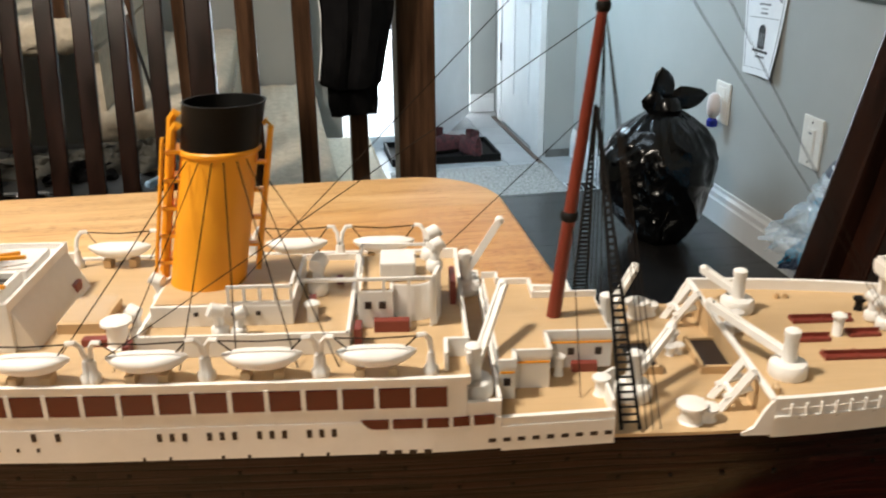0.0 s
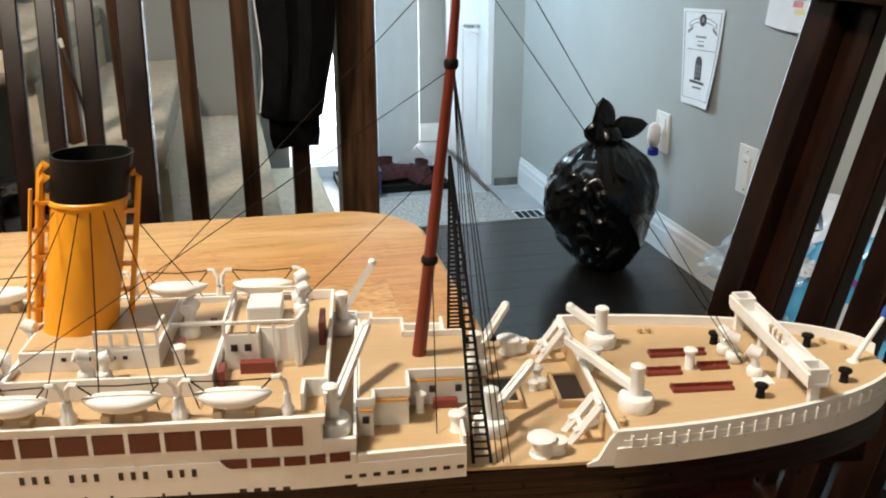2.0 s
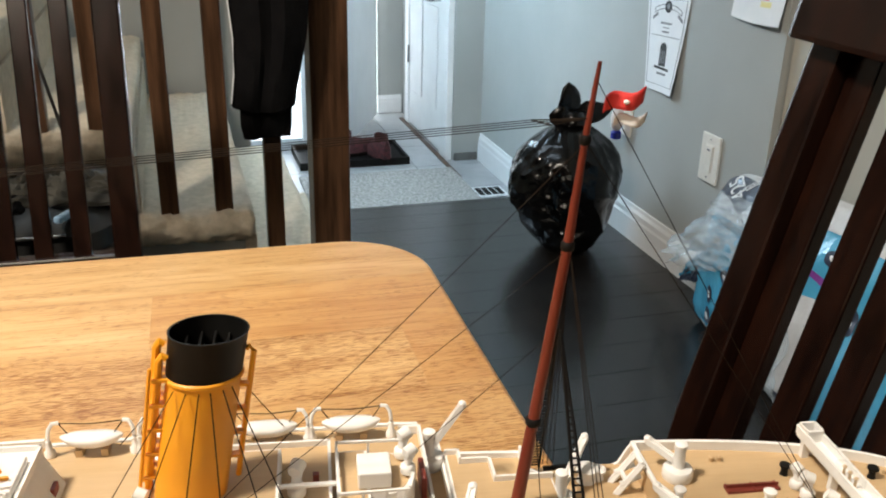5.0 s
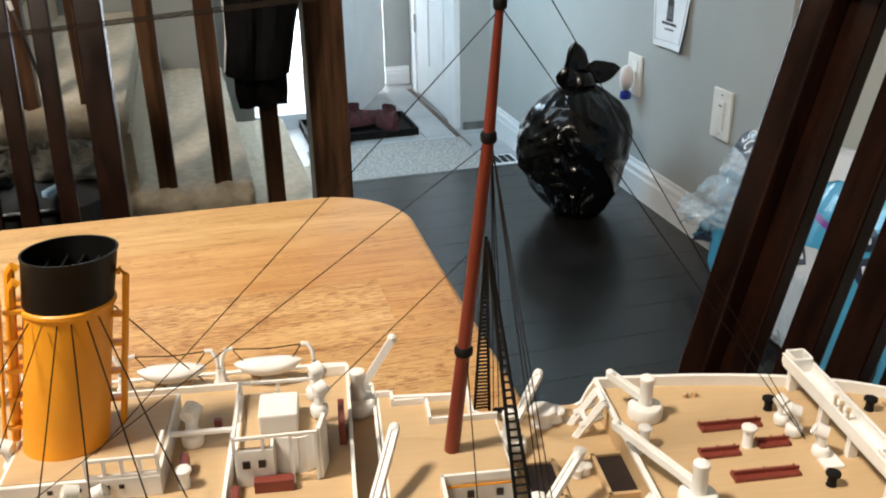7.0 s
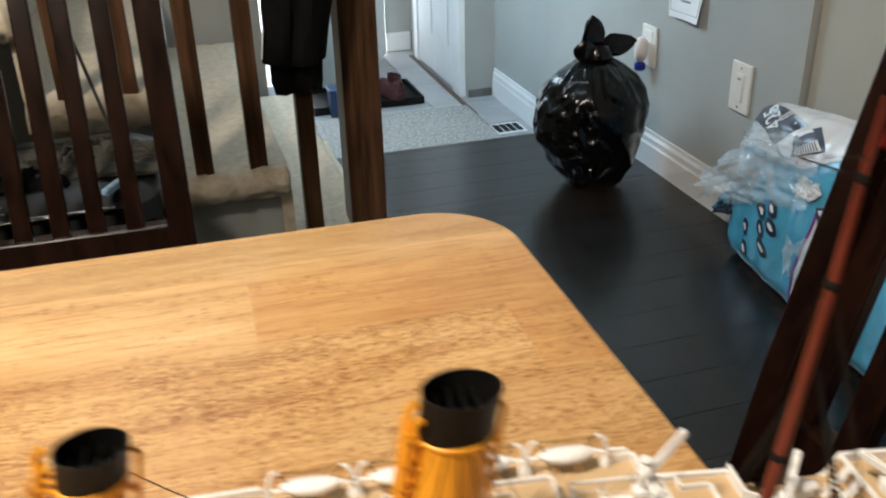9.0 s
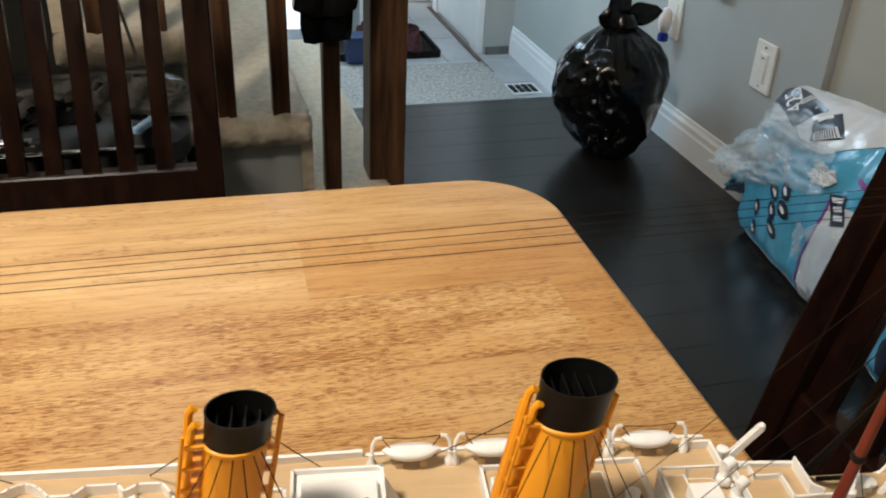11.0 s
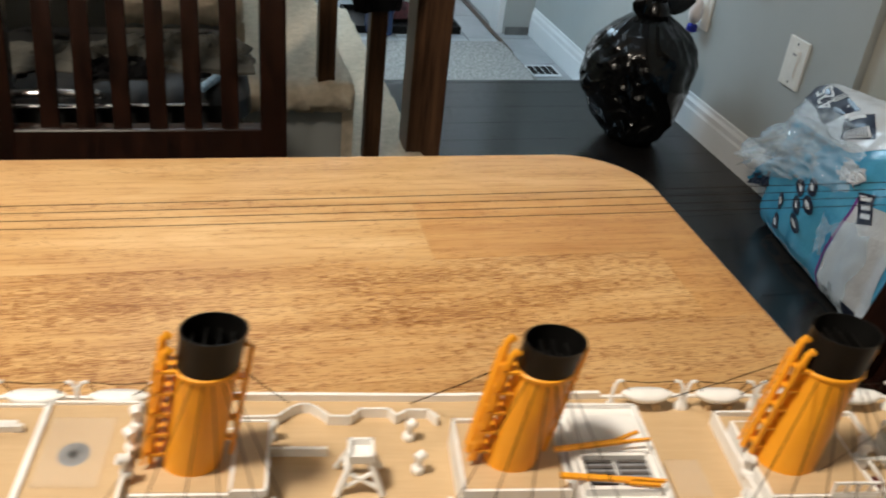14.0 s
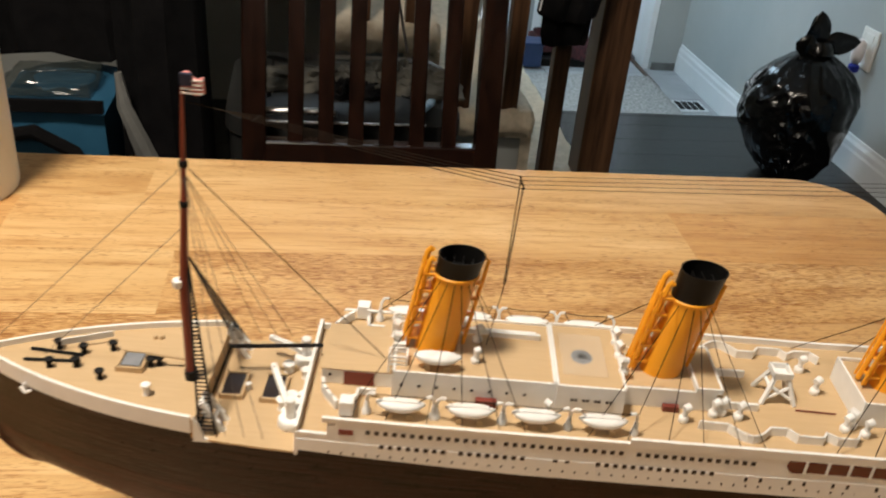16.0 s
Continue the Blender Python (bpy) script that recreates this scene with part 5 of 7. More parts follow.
def plan(x, h=1.0):
    """Half breadth of the hull at x; h runs from keel 0 to deck 1."""
    xb = XB + 0.014 * max(0.0, 1 - h / 0.3) ** 2
    xs = XS if h > 0.75 else XS - 0.05 * min(1.0, (0.75 - h) / 0.4) ** 0.8
    if x <= xb or x >= xs:
        return 0.0
    s = (x - xb) / 0.239
    fore = 1 - (1 - min(s, 1.0)) ** (2.0 + 1.7 * h)
    start, power = (0.15, 0.9) if h > 0.75 else (0.15 - 0.15 * min(1.0, (0.75 - h) / 0.5), 1.0 + 0.9 * (0.75 - h))
    a = max(0.0, (x - start) / (xs - start))
    aft = max(0.0, 1 - a * a) ** (0.5 * power) if h > 0.75 else max(0.0, 1 - a ** 1.8) ** power
    bilge = (1 - (1 - min(h / 0.22, 1.0)) ** 3) ** 0.6
    wide = 0.0032 * max(0.0, min(1.0, (x + 0.10) / 0.09, (0.128 - x) / 0.045))
    return (HB + wide * min(1.0, h)) * fore * aft * (0.12 + 0.88 * bilge)


def sheer(x):
    """How much the ends of the hull rise."""
    return 0.0006 * max(0.0, (-0.30 - x) / 0.18) ** 2 + 0.0016 * max(0.0, (x - 0.14) / 0.14) ** 2


def stations(x0, x1, n):
    return [x0 + (x1 - x0) * (0.5 - 0.5 * math.cos(math.pi * k / (n - 1))) for k in range(n)]


def keel_line(x):
    """The keel runs level and rises at the forefoot."""
    return KEEL + 0.018 * max(0.0, (-0.35 - x) / 0.12) ** 1.15 + 0.010 * max(0.0, (-0.474 - x) / 0.0165) ** 2.4


def skin(z_of, levels, x0, x1, n=56):
    """Both sides of the hull between level lines; levels run from 0 to 1, z_of(x, level) gives the height."""
    sh = Shape()
    xs_ = stations(x0, x1, n)
    rings = []
    for x in xs_:
        ring = []
        for side in (-1, 1):
            order = levels if side < 0 else levels[::-1]
            for l in order:
                z = z_of(x, l)
                h = min(1.0, max(0.0, (z - keel_line(x)) / (0.858 - keel_line(x))))
                ring.append(Vector((x, SY + side * max(plan(x, h), 0.0004), z)))
        rings.append(ring)
    return sh.rings(rings, True, True)


SUP0, SUP1, AFT_Z = -0.342, 0.129, 0.8578


def hull_top(x):
    """The black side stands a little higher along the forecastle."""
    return BAND + sheer(x) + 0.0045 * min(1.0, max(0.0, (-0.3845 - x) / 0.003)) + (white_foot(x) - 0.8508 if x > SUP0 else 0.0)


def white_foot(x):
    """The lower edge of the white side, which climbs towards the bridge."""
    return 0.8508 + 0.0034 * min(1.0, max(0.0, (-0.25 - x) / 0.09))


lower = part("lower_hull", skin(lambda x, l: keel_line(x) + (0.8200 - keel_line(x)) * l, [0.0, 0.1, 0.25, 0.45, 0.7, 1.0], XB + 0.0005, XS - 0.04), HULLRED, ship, "dark red lower hull", smooth=True)
part("hull", skin(lambda x, l: 0.8202 + (hull_top(x) - 0.8202) * l, [0.0, 0.33, 0.66, 1.0], XB + 0.0005, XS - 0.0005, 150), HULL, ship, "black hull side", smooth=True)


def outline(x0, x1, inset=0.0, n=40, squareends=True):
    """Counter-clockwise edge of a deck between two stations."""
    xs_ = stations(x0, x1, n)
    low = [(x, SY - max(plan(x) - inset, 0.0003)) for x in xs_]
    return low + [(x, 2 * SY - y) for x, y in reversed(low)]


def deck(name, x0, x1, z, inset, mat, label, thick=0.001, rise=True):
    o = outline(x0, x1, inset)
    s = Shape().rings([[Vector((x, y, z + dz + (sheer(x) if rise else 0))) for x, y in o] for dz in (-thick, 0.0)])
    return part(name, s, mat, ship, label)


def bulwark(name, x0, x1, z0, z1, label, mat=None, close_fore=False, close_aft=False):
    """A thin white side wall that follows the hull, with a rim."""
    xs_ = stations(x0, x1, 44)
    for side in (-1, 1):
        rings = []
        for x in xs_:
            y1 = SY + side * (plan(x) + 0.0002)
            y0 = SY + side * max(plan(x) - 0.0010, 0.0001)
            zz = sheer(x)
            rings.append([Vector((x, y1, z0 + zz)), Vector((x, y1 + side * 0.0003, z1 + zz - 0.0012)), Vector((x, y1 + side * 0.0003, z1 + zz)), Vector((x, y0, z1 + zz)), Vector((x, y0, z0 + zz))])
        part(name, Shape().rings(rings), mat or SHIPWHITE, ship, label, smooth=True)


# forecastle and poop
deck("forecastle_deck", XB + 0.001, -0.386, FC_Z, 0.0008, DECK, "tan forecastle deck")
bulwark("forecastle_bulwark", XB + 0.0004, -0.387, BAND + 0.0040, 0.8634, "white forecastle bulwark")
deck("fore_well_deck", -0.3858, -0.337, WELL_Z, 0.0004, DECK, "tan well deck")
part("forecastle_break", Shape().box(-0.3868, -0.3856, SY - plan(-0.386), SY + plan(-0.386), WELL_Z, FC_Z + 0.0008), DECK, ship)
deck("aft_well_deck", 0.129, 0.1718, WELL_Z, 0.0004, DECK, "tan well deck")
deck("poop_deck", 0.1718, XS - 0.0008, POOP_Z, 0.0008, DECK, "tan poop deck")
bulwark("poop_bulwark", 0.1718, XS - 0.0006, BAND - 0.001, 0.8615, "white poop bulwark")
part("poop_break", Shape().box(0.1712, 0.1722, SY - plan(0.1716), SY + plan(0.1716), WELL_Z, POOP_Z + 0.0025), DECK, ship)
part("poop_front_rail", Shape().box(0.1710, 0.1726, SY - plan(0.1716), SY + plan(0.1716), POOP_Z + 0.0025, POOP_Z + 0.0040), SHIPWHITE, ship, bevel=0.0003)
# end plates of the bulwarks curve down into the well decks
for side in (-1, 1):
    for x, dx, z1 in ((-0.386, 0.008, 0.8634), (0.1718, -0.008, 0.8615)):
        y = SY + side * plan(x)
        part("bulwark_wing", Shape().rings([[Vector((x + dx * a, y + side * o, z)) for a, z in ((0, BAND), (0, z1), (0.25, z1 - 0.003), (0.6, BAND + 0.0022), (1, BAND + 0.0008), (1, BAND))] for o in (-0.0008, 0.0004)]), SHIPWHITE, ship)
    # lattice braces that lean on the breaks
    for x, dx, z in ((-0.3835, 0.010, FC_Z), (0.1695, -0.010, POOP_Z)):
        y = SY + side * 0.026
        s = Shape()
        for dy in (-0.0035, 0.0035):
            s.tube([(x + dx, y + dy, WELL_Z - 0.0025), (x, y + dy, z + 0.006)], 0.0014, 5)
            s.tube([(x + dx * 0.75, y + dy, WELL_Z + 0.004), (x, y + dy, z + 0.001)], 0.0010, 5)
        for f in (0.1, 0.5, 1.0):
            s.tube([(x + dx * (1 - f), y - 0.0035, WELL_Z - 0.0025 + (z + 0.0085 - WELL_Z) * f), (x + dx * (1 - f), y + 0.0035, WELL_Z - 0.0025 + (z + 0.0085 - WELL_Z) * f)], 0.0010, 5)
        part("ramp_frame", s, SHIPWHITE, ship, "white sloping frame")

# white superstructure sides, stepped at both ends
side_edge = outline(SUP0, 0.0985, -0.0006)
part("superstructure_lower", Shape().rings([[Vector((x, y, white_foot(x))) for x, y in side_edge], [Vector((x, y, 0.8605)) for x, y in side_edge]]), SHIPWHITE, ship, "white ship side")
part("superstructure_aft", Shape().prism(outline(0.0985, SUP1, -0.0006), 0.8500, AFT_Z - 0.0004), SHIPWHITE, ship, "white ship side")
part("superstructure_upper", Shape().prism(outline(-0.3255, 0.0895, -0.0004), 0.8606, BOAT_Z - 0.0016), SHIPWHITE, ship, "white ship side")
deck("boat_deck", -0.331, 0.0905, BOAT_Z, -0.0006, DECK, "tan boat deck", 0.0015, False)
deck("crane_deck", 0.0896, 0.0985, 0.8622, -0.0002, DECK, "tan deck round the aft cranes", 0.0016, False)
deck("aft_deck", 0.0986, 0.1288, AFT_Z, 0.0008, DECK, "tan aft deck", 0.0004, False)
deck("fore_promenade_deck", -0.341, -0.3255, 0.8612, 0.0006, DECK, "tan deck before the bridge", 0.0006, False)
for x0, x1, z0, z1, nm in ((-0.342, -0.3290, 0.8600, 0.8640, "fore_bulwark"), (-0.3290, -0.3240, 0.8600, 0.8690, "fore_bulwark"), (0.0896, 0.0985, 0.8605, 0.8652, "crane_bulwark"), (0.0986, 0.129, AFT_Z - 0.0004, AFT_Z + 0.0022, "aft_bulwark")):
    bulwark(nm, x0, x1, z0, z1, "white bulwark")
part("front_bulwark", Shape().box(-0.3428, -0.3412, SY - plan(-0.342), SY + plan(-0.342), BAND, 0.8665), SHIPWHITE, ship, bevel=0.0003)
part("crane_deck_end", Shape().wall([(0.0982, SY - 0.0408), (0.0982, SY + 0.0408)], AFT_Z, 0.8652, 0.0010), SHIPWHITE, ship, bevel=0.0002)
part("red_end_wall", Shape().box(0.0897, 0.0902, SY - 0.030, SY + 0.030, 0.8624, BOAT_Z - 0.0017), RED, ship, "dark red wall under the boat deck")
# boat deck kerbs: low along the boats, higher between them
for side in (-1, 1):
    for x0, x1, z1 in ((-0.331, -0.2035, BOAT_Z + 0.0009), (-0.2035, -0.038, BOAT_Z + 0.0030), (-0.038, 0.0905, BOAT_Z + 0.0009)):
        s = Shape()
        rings = [[Vector((x, SY + side * (plan(x) + o), z)) for o, z in ((0.0007, BOAT_Z - 0.0015), (0.0009, z1), (-0.0006, z1), (-0.0006, BOAT_Z - 0.0015))] for x in stations(x0, x1, 16)]
        part("deck_edge", s.rings(rings), SHIPWHITE, ship, "white deck edge", smooth=True)
part("aft_rail", Shape().wall([(0.0905, SY - 0.036), (0.0905, SY + 0.038), (0.0835, SY + 0.038)], BOAT_Z, BOAT_Z + 0.0035, 0.0011), SHIPWHITE, ship, bevel=0.0002)
part("aft_rail", Shape().wall([(0.0845, SY - 0.039), (0.0845, SY - 0.031), (0.0905, SY - 0.031)], BOAT_Z, BOAT_Z + 0.0055, 0.0011), SHIPWHITE, ship, bevel=0.0002)

# promenade windows: dark red openings behind white frames, then small dark ports in rows
pane = Shape().box(-0.0041, 0.0041, -0.0005, 0.0005, -0.0029, 0.0029).mesh("window", WINRED, False, 0.0002)
bar = Shape().box(-0.0006, 0.0006, -0.0006, 0.0006, -0.0035, 0.0035).mesh("mullion", SHIPWHITE)
port = Shape().box(-0.00095, 0.00095, -0.0004, 0.0004, -0.0010, 0.0010).mesh("port", DARK)
small_port = Shape().box(-0.0006, 0.0006, -0.0004, 0.0004, -0.0005, 0.0005).mesh("porthole", DARK)
slit = Shape().box(-0.0004, 0.0004, -0.0004, 0.0004, -0.0006, 0.0006).mesh("port", DARK)
wide_port = Shape().box(-0.0010, 0.0010, -0.0004, 0.0004, -0.0006, 0.0006).mesh("port", DARK)
tall = Shape().box(-0.00065, 0.00065, -0.0004, 0.0004, -0.0012, 0.0012).mesh("port", DARK)


def on_side(name, mesh, x, z, side, label="", out=0.00028):
    y0, y1 = plan(x - 0.002), plan(x + 0.002)
    turn = math.atan2(y1 - y0, 0.004) * side
    repeat(name, mesh, ship, Matrix.Translation((x, SY + side * (plan(x) + out), z)) @ Matrix.Rotation(turn, 4, 'Z'), label)


rib = Shape().box(-0.00028, 0.00028, -0.0005, 0.0005, -0.0019, 0.0019).mesh("bulwark_rib", SHIPWHITE)
for side in (-1, 1):
    for k in range(20):
        on_side("bulwark_rib", rib, 0.1765 + 0.0042 * k, 0.8580 + sheer(0.1765 + 0.0042 * k), side, "white bulwark rib", 0.0006)
    ledge = [[Vector((x, SY + side * (plan(x) + o), z + sheer(x))) for o, z in ((0.0001, 0.8556), (0.0010, 0.8556), (0.0010, 0.8563), (0.0001, 0.8563))] for x in stations(0.1722, XS - 0.004, 40)]
    part("bulwark_ledge", Shape().rings(ledge), SHIPWHITE, ship, "white moulding along the poop")


def slanted_window(x0, x1, z0, z1, side, tip):
    """A window whose fore end tapers to a rounded tip."""
    y = SY + side * (plan((x0 + x1) / 2) + 0.00025)
    prof = [(x0, z0 + (z1 - z0) * (1 if tip else 0.6))] + [(x0 + (x1 - x0) * 0.45 * k / 5, z0 + (z1 - z0) * ((1 - k / 5) ** 2 if tip else 0.6 * (1 - k / 5) ** 2)) for k in range(1, 6)] + [(x1, z0), (x1, z1), (x0 + 0.0008, z1)]
    part("window", Shape().rings([[Vector((x, y + o, z)) for x, z in prof] for o in (-0.0005, 0.0005)]), WINRED, ship)


for side in (-1, 1):
    x = 0.0803
    while x > -0.128:
        on_side("window", pane, x, 0.8675, side)
        on_side("mullion", bar, x - 0.00465, 0.8675, side, out=0.0003)
        x -= 0.0093
    slanted_window(x - 0.0035, x + 0.0041, 0.8640, 0.8704, side, False)
    slanted_window(0.0620, 0.0692, 0.8584, 0.8612, side, True)
    for x0, x1 in ((0.0702, 0.0780), (0.0790, 0.0848), (0.0858, 0.0902), (0.0912, 0.0968)):
        on_side("window", Shape().box(-(x1 - x0) / 2, (x1 - x0) / 2, -0.0005, 0.0005, -0.0014, 0.0014).mesh("window", WINRED, False, 0.0002), (x0 + x1) / 2, 0.8598, side)
rows_of_ports = []
for x0, x1, z, step, mesh_, gaps in (
        (-0.3120, -0.260, 0.8672, 0.0037, port, 0), (-0.2545, -0.145, 0.8672, 0.0037, port, 15), (-0.3060, -0.245, 0.8600, 0.0037, port, 9), (-0.2330, -0.224, 0.8600, 0.0050, wide_port, 0), (-0.2150, -0.164, 0.8600, 0.0037, port, 0),
        (-0.3280, -0.02, 0.8548, 0.0052, slit, 0), (-0.152, -0.008, 0.8585, 0.0062, tall, 3), (0.0070, 0.060, 0.8577, 0.0032, tall, 0), (0.0055, 0.062, 0.8512, 0.0068, slit, 3), (0.0675, 0.081, 0.8513, 0.0039, wide_port, 0), (0.0961, 0.128, 0.8534, 0.0039, wide_port, 0)):
    n = 0
    x = x0
    while x < x1:
        if (not gaps or n % gaps != gaps - 1) and not (step == 0.0032 and n % 4 == 0):
            rows_of_ports.append((x, z, mesh_))
        x += step
        n += 1
for x, z, mesh_ in rows_of_ports:
    on_side("port", mesh_, x, z, -1)
far_ports = Shape()
for x, z, mesh_ in rows_of_ports:
    far_ports.box(x - 0.0008, x + 0.0008, SY + plan(x) + 0.0001, SY + plan(x) + 0.0009, z - 0.0009, z + 0.0009)
tagged(part("ports_far_side", far_ports, DARK, ship, "rows of dark ports"), kind="stuff")
hull_ports = Shape()
for k in range(46):
    x = -0.42 + 0.0145 * k
    if plan(x, 0.8) < 0.01:
        continue
    for z in (0.8455, 0.8385):
        if (k + int(z * 1000)) % 5:
            hull_ports.box(x - 0.0005, x + 0.0005, SY - plan(x, (z - KEEL) / 0.080) - 0.0002, SY - plan(x, (z - KEEL) / 0.080) + 0.0006, z - 0.0005, z + 0.0005)
tagged(part("hull_ports", hull_ports, FBLACK, ship, "tiny portholes in the black hull"), kind="stuff")
anchor = Shape().tube([(-0.4655, SY - plan(-0.4655) - 0.0012, 0.857), (-0.4655, SY - plan(-0.4655) - 0.0012, 0.8525)], 0.0007, 6).tube([(-0.4680, SY - plan(-0.468) - 0.0012, 0.8540), (-0.4655, SY - plan(-0.4655) - 0.0016, 0.8520), (-0.4630, SY - plan(-0.463) - 0.0012, 0.8540)], 0.0008, 6)
part("anchor", anchor, SHIPWHITE, ship, "white anchor on the bow", smooth=True)


# ---- deck houses ----
def house(name, x0, x1, y0, y1, z0, z1, label, top=DECK, rim=0.0014, windows=(), thick=0.0010):
    """A white deck house: walls, a tan roof sunk behind a rim, and small dark windows on its near side."""
    h = part(name, Shape().box(x0, x1, SY + y0, SY + y1, z0, z1), SHIPWHITE, ship, label, bevel=0.0003)
    part("roof", Shape().box(x0 + thick, x1 - thick, SY + y0 + thick, SY + y1 - thick, z1 - 0.0002, z1 + 0.0003), top, h, "tan roof")
    if rim:
        part("rim", Shape().wall([(x0 + thick / 2, SY + y0 + thick / 2), (x1 - thick / 2, SY + y0 + thick / 2), (x1 - thick / 2, SY + y1 - thick / 2), (x0 + thick / 2, SY + y1 - thick / 2), (x0 + thick / 2, SY + y0 + thick / 2)], z1 - 0.0003, z1 + rim, thick), SHIPWHITE, h)
    for wx in windows:
        o = new("window", small_port)
        o.parent = h
        o.matrix_basis = Matrix.Translation((wx, SY + y0 - 0.0001, (z0 + z1) / 2 + 0.0008))
    return h


H1 = 0.8845
house("officers_house", -0.3040, -0.2345, -0.0225, 0.0225, BOAT_Z, H1, "white deck house", windows=[-0.300 + 0.0075 * k for k in range(8)])
house("lounge_house", -0.2343, -0.2045, -0.0235, 0.0235, BOAT_Z, H1 + 0.0004, "white deck house", windows=[-0.2272 + 0.0016 * (k % 2) + 0.0050 * (k // 2) for k in range(8)])
house("bridge_house", -0.3345, -0.3042, -0.0165, 0.0165, BOAT_Z, 0.8800, "low white bridge house", rim=0, windows=[-0.331], thick=-0.0004)
part("bridge_panel", Shape().box(-0.3250, -0.3120, SY - 0.0170, SY - 0.0166, BOAT_Z + 0.0004, 0.8792), RED, ship, "dark red panel")
house("second_funnel_house", -0.2043, -0.1630, -0.0150, 0.0150, BOAT_Z, 0.8820, "white funnel casing", rim=0)
house("second_funnel_rail", -0.1730, -0.1612, -0.0162, 0.0162, 0.8822, 0.8840, "white railing box", rim=0.0008)
house("third_funnel_house", -0.1000, -0.0640, -0.0170, 0.0170, BOAT_Z, 0.8830, "white funnel casing", rim=0.0018)
house("tank_house", -0.0625, -0.0320, -0.0230, 0.0230, BOAT_Z, 0.8845, "large white tank house", top=SHIPWHITE, rim=0.0022)
house("fourth_funnel_platform", 0.0020, 0.0590, -0.0285, 0.0285, BOAT_Z, 0.8762, "low white raised platform", rim=0.0024)
house("fourth_funnel_house", 0.0040, 0.0430, -0.0185, 0.0185, 0.8764, 0.8826, "white funnel casing with small windows", rim=0, windows=[0.0165 + 0.0034 * k for k in range(6)])
tea = house("aft_lounge", 0.0605, 0.0705, -0.0135, 0.0135, BOAT_Z, 0.8836, "white aft deck house", rim=0, windows=())
for wx in (0.0634, 0.0674):
    o = new("window", port)
    o.parent = tea
    o.matrix_basis = Matrix.Translation((wx, SY - 0.0137, 0.8795))
# its open end: a recessed wall that bows round, under the same roof
curve = [(0.0706, SY - 0.0085)] + [(0.0765 + 0.0075 * math.sin(a), SY + 0.0010 - 0.0105 * math.cos(a)) for a in [math.pi * k / 12 for k in range(13)]] + [(0.0706, SY + 0.0115)]
ce = part("curved_end", Shape().prism(curve, BOAT_Z, 0.8834), SHIPWHITE, ship, "white curved end wall")
part("roof", Shape().prism([(0.0706 + (x - 0.0706) * 0.95, SY + 0.001 + (y - SY - 0.001) * 0.94) for x, y in curve], 0.8833, 0.8837), DECK, ce, "tan roof")
part("end_fin", Shape().wall([(0.0822, SY - 0.0120), (0.0836, SY - 0.0060)], BOAT_Z, 0.8880, 0.0012), SHIPWHITE, ce, "white upright panel", bevel=0.0003)
part("end_fin", Shape().wall([(0.0836, SY - 0.0060), (0.0836, SY + 0.0060)], 0.8830, 0.8862, 0.0009), SHIPWHITE, ce, bevel=0.0002)
roof_rail = part("roof_rail", Shape().wall([(0.0607, SY - 0.0132), (0.0815, SY - 0.0128)], 0.8868, 0.8876, 0.0008).wall([(0.0607, SY + 0.0132), (0.0815, SY + 0.0128)], 0.8868, 0.8876, 0.0008).wall([(0.0607, SY - 0.0132), (0.0607, SY + 0.0132)], 0.8868, 0.8876, 0.0008), SHIPWHITE, ship, "white open railing round the roof")
for px, py in ((0.0607, -0.0132), (0.0680, -0.0131), (0.0750, -0.0129), (0.0813, -0.0128), (0.0607, 0.0), (0.0607, 0.0132), (0.0710, 0.0131), (0.0813, 0.0128)):
    part("post", Shape().box(px - 0.0004, px + 0.0004, SY + py - 0.0004, SY + py + 0.0004, 0.8832 if px < 0.0706 else 0.8720, 0.8870), SHIPWHITE, roof_rail)
part("roof_box", Shape().box(0.0668, 0.0770, SY - 0.0075, SY + 0.0035, 0.8839, 0.8896), SHIPWHITE, ship, "white box on the roof", bevel=0.0006)
# raised aft deck with stepped sides round the main mast
STEPS = [(0.0990, -0.0300), (0.1035, -0.0300), (0.1035, -0.0245), (0.1138, -0.0245), (0.1138, -0.0135), (0.1335, -0.0135)]
aft_edge = [(x, SY + y) for x, y in STEPS] + [(x, SY - y) for x, y in reversed(STEPS)]
mast_deck = part("mast_deck_house", Shape().prism(aft_edge, AFT_Z, 0.8678), SHIPWHITE, ship, "white stepped deck house round the mast")
part("roof", Shape().prism([(x + (0.0006 if x < 0.1 else -0.0006), y + (0.0006 if y < SY else -0.0006)) for x, y in aft_edge], 0.8676, 0.8681), DECK, mast_deck, "tan roof deck")
for k in range(5):
    for side in (1, -1):
        (xa, ya), (xb, yb) = STEPS[k], STEPS[k + 1]
        part("rim", Shape().wall([(xa, SY + side * ya), (xb, SY + side * yb)], 0.8676, 0.8700, 0.0009), SHIPWHITE, mast_deck)
        if k % 2 == 0:
            part("orange_stripe", Shape().box(xa + 0.0003, xb - 0.0003, SY + side * (ya - 0.0005) - 0.0002, SY + side * (ya - 0.0005) + 0.0002, 0.8660, 0.8665), ORANGE, mast_deck, "thin orange stripe")
for wx, wy in ((0.1012, -0.0300), (0.1215, -0.0135), (0.1295, -0.0135)):
    o = new("window", port)
    o.parent = mast_deck
    o.matrix_basis = Matrix.Translation((wx, SY + wy - 0.0003, 0.8632))
part("aft_end_wall", Shape().wall([(0.1285, SY - 0.0400), (0.1285, SY - 0.0260), (0.1320, SY - 0.0230)], AFT_Z - 0.004, AFT_Z + 0.0050, 0.0010), SHIPWHITE, ship, bevel=0.0002)
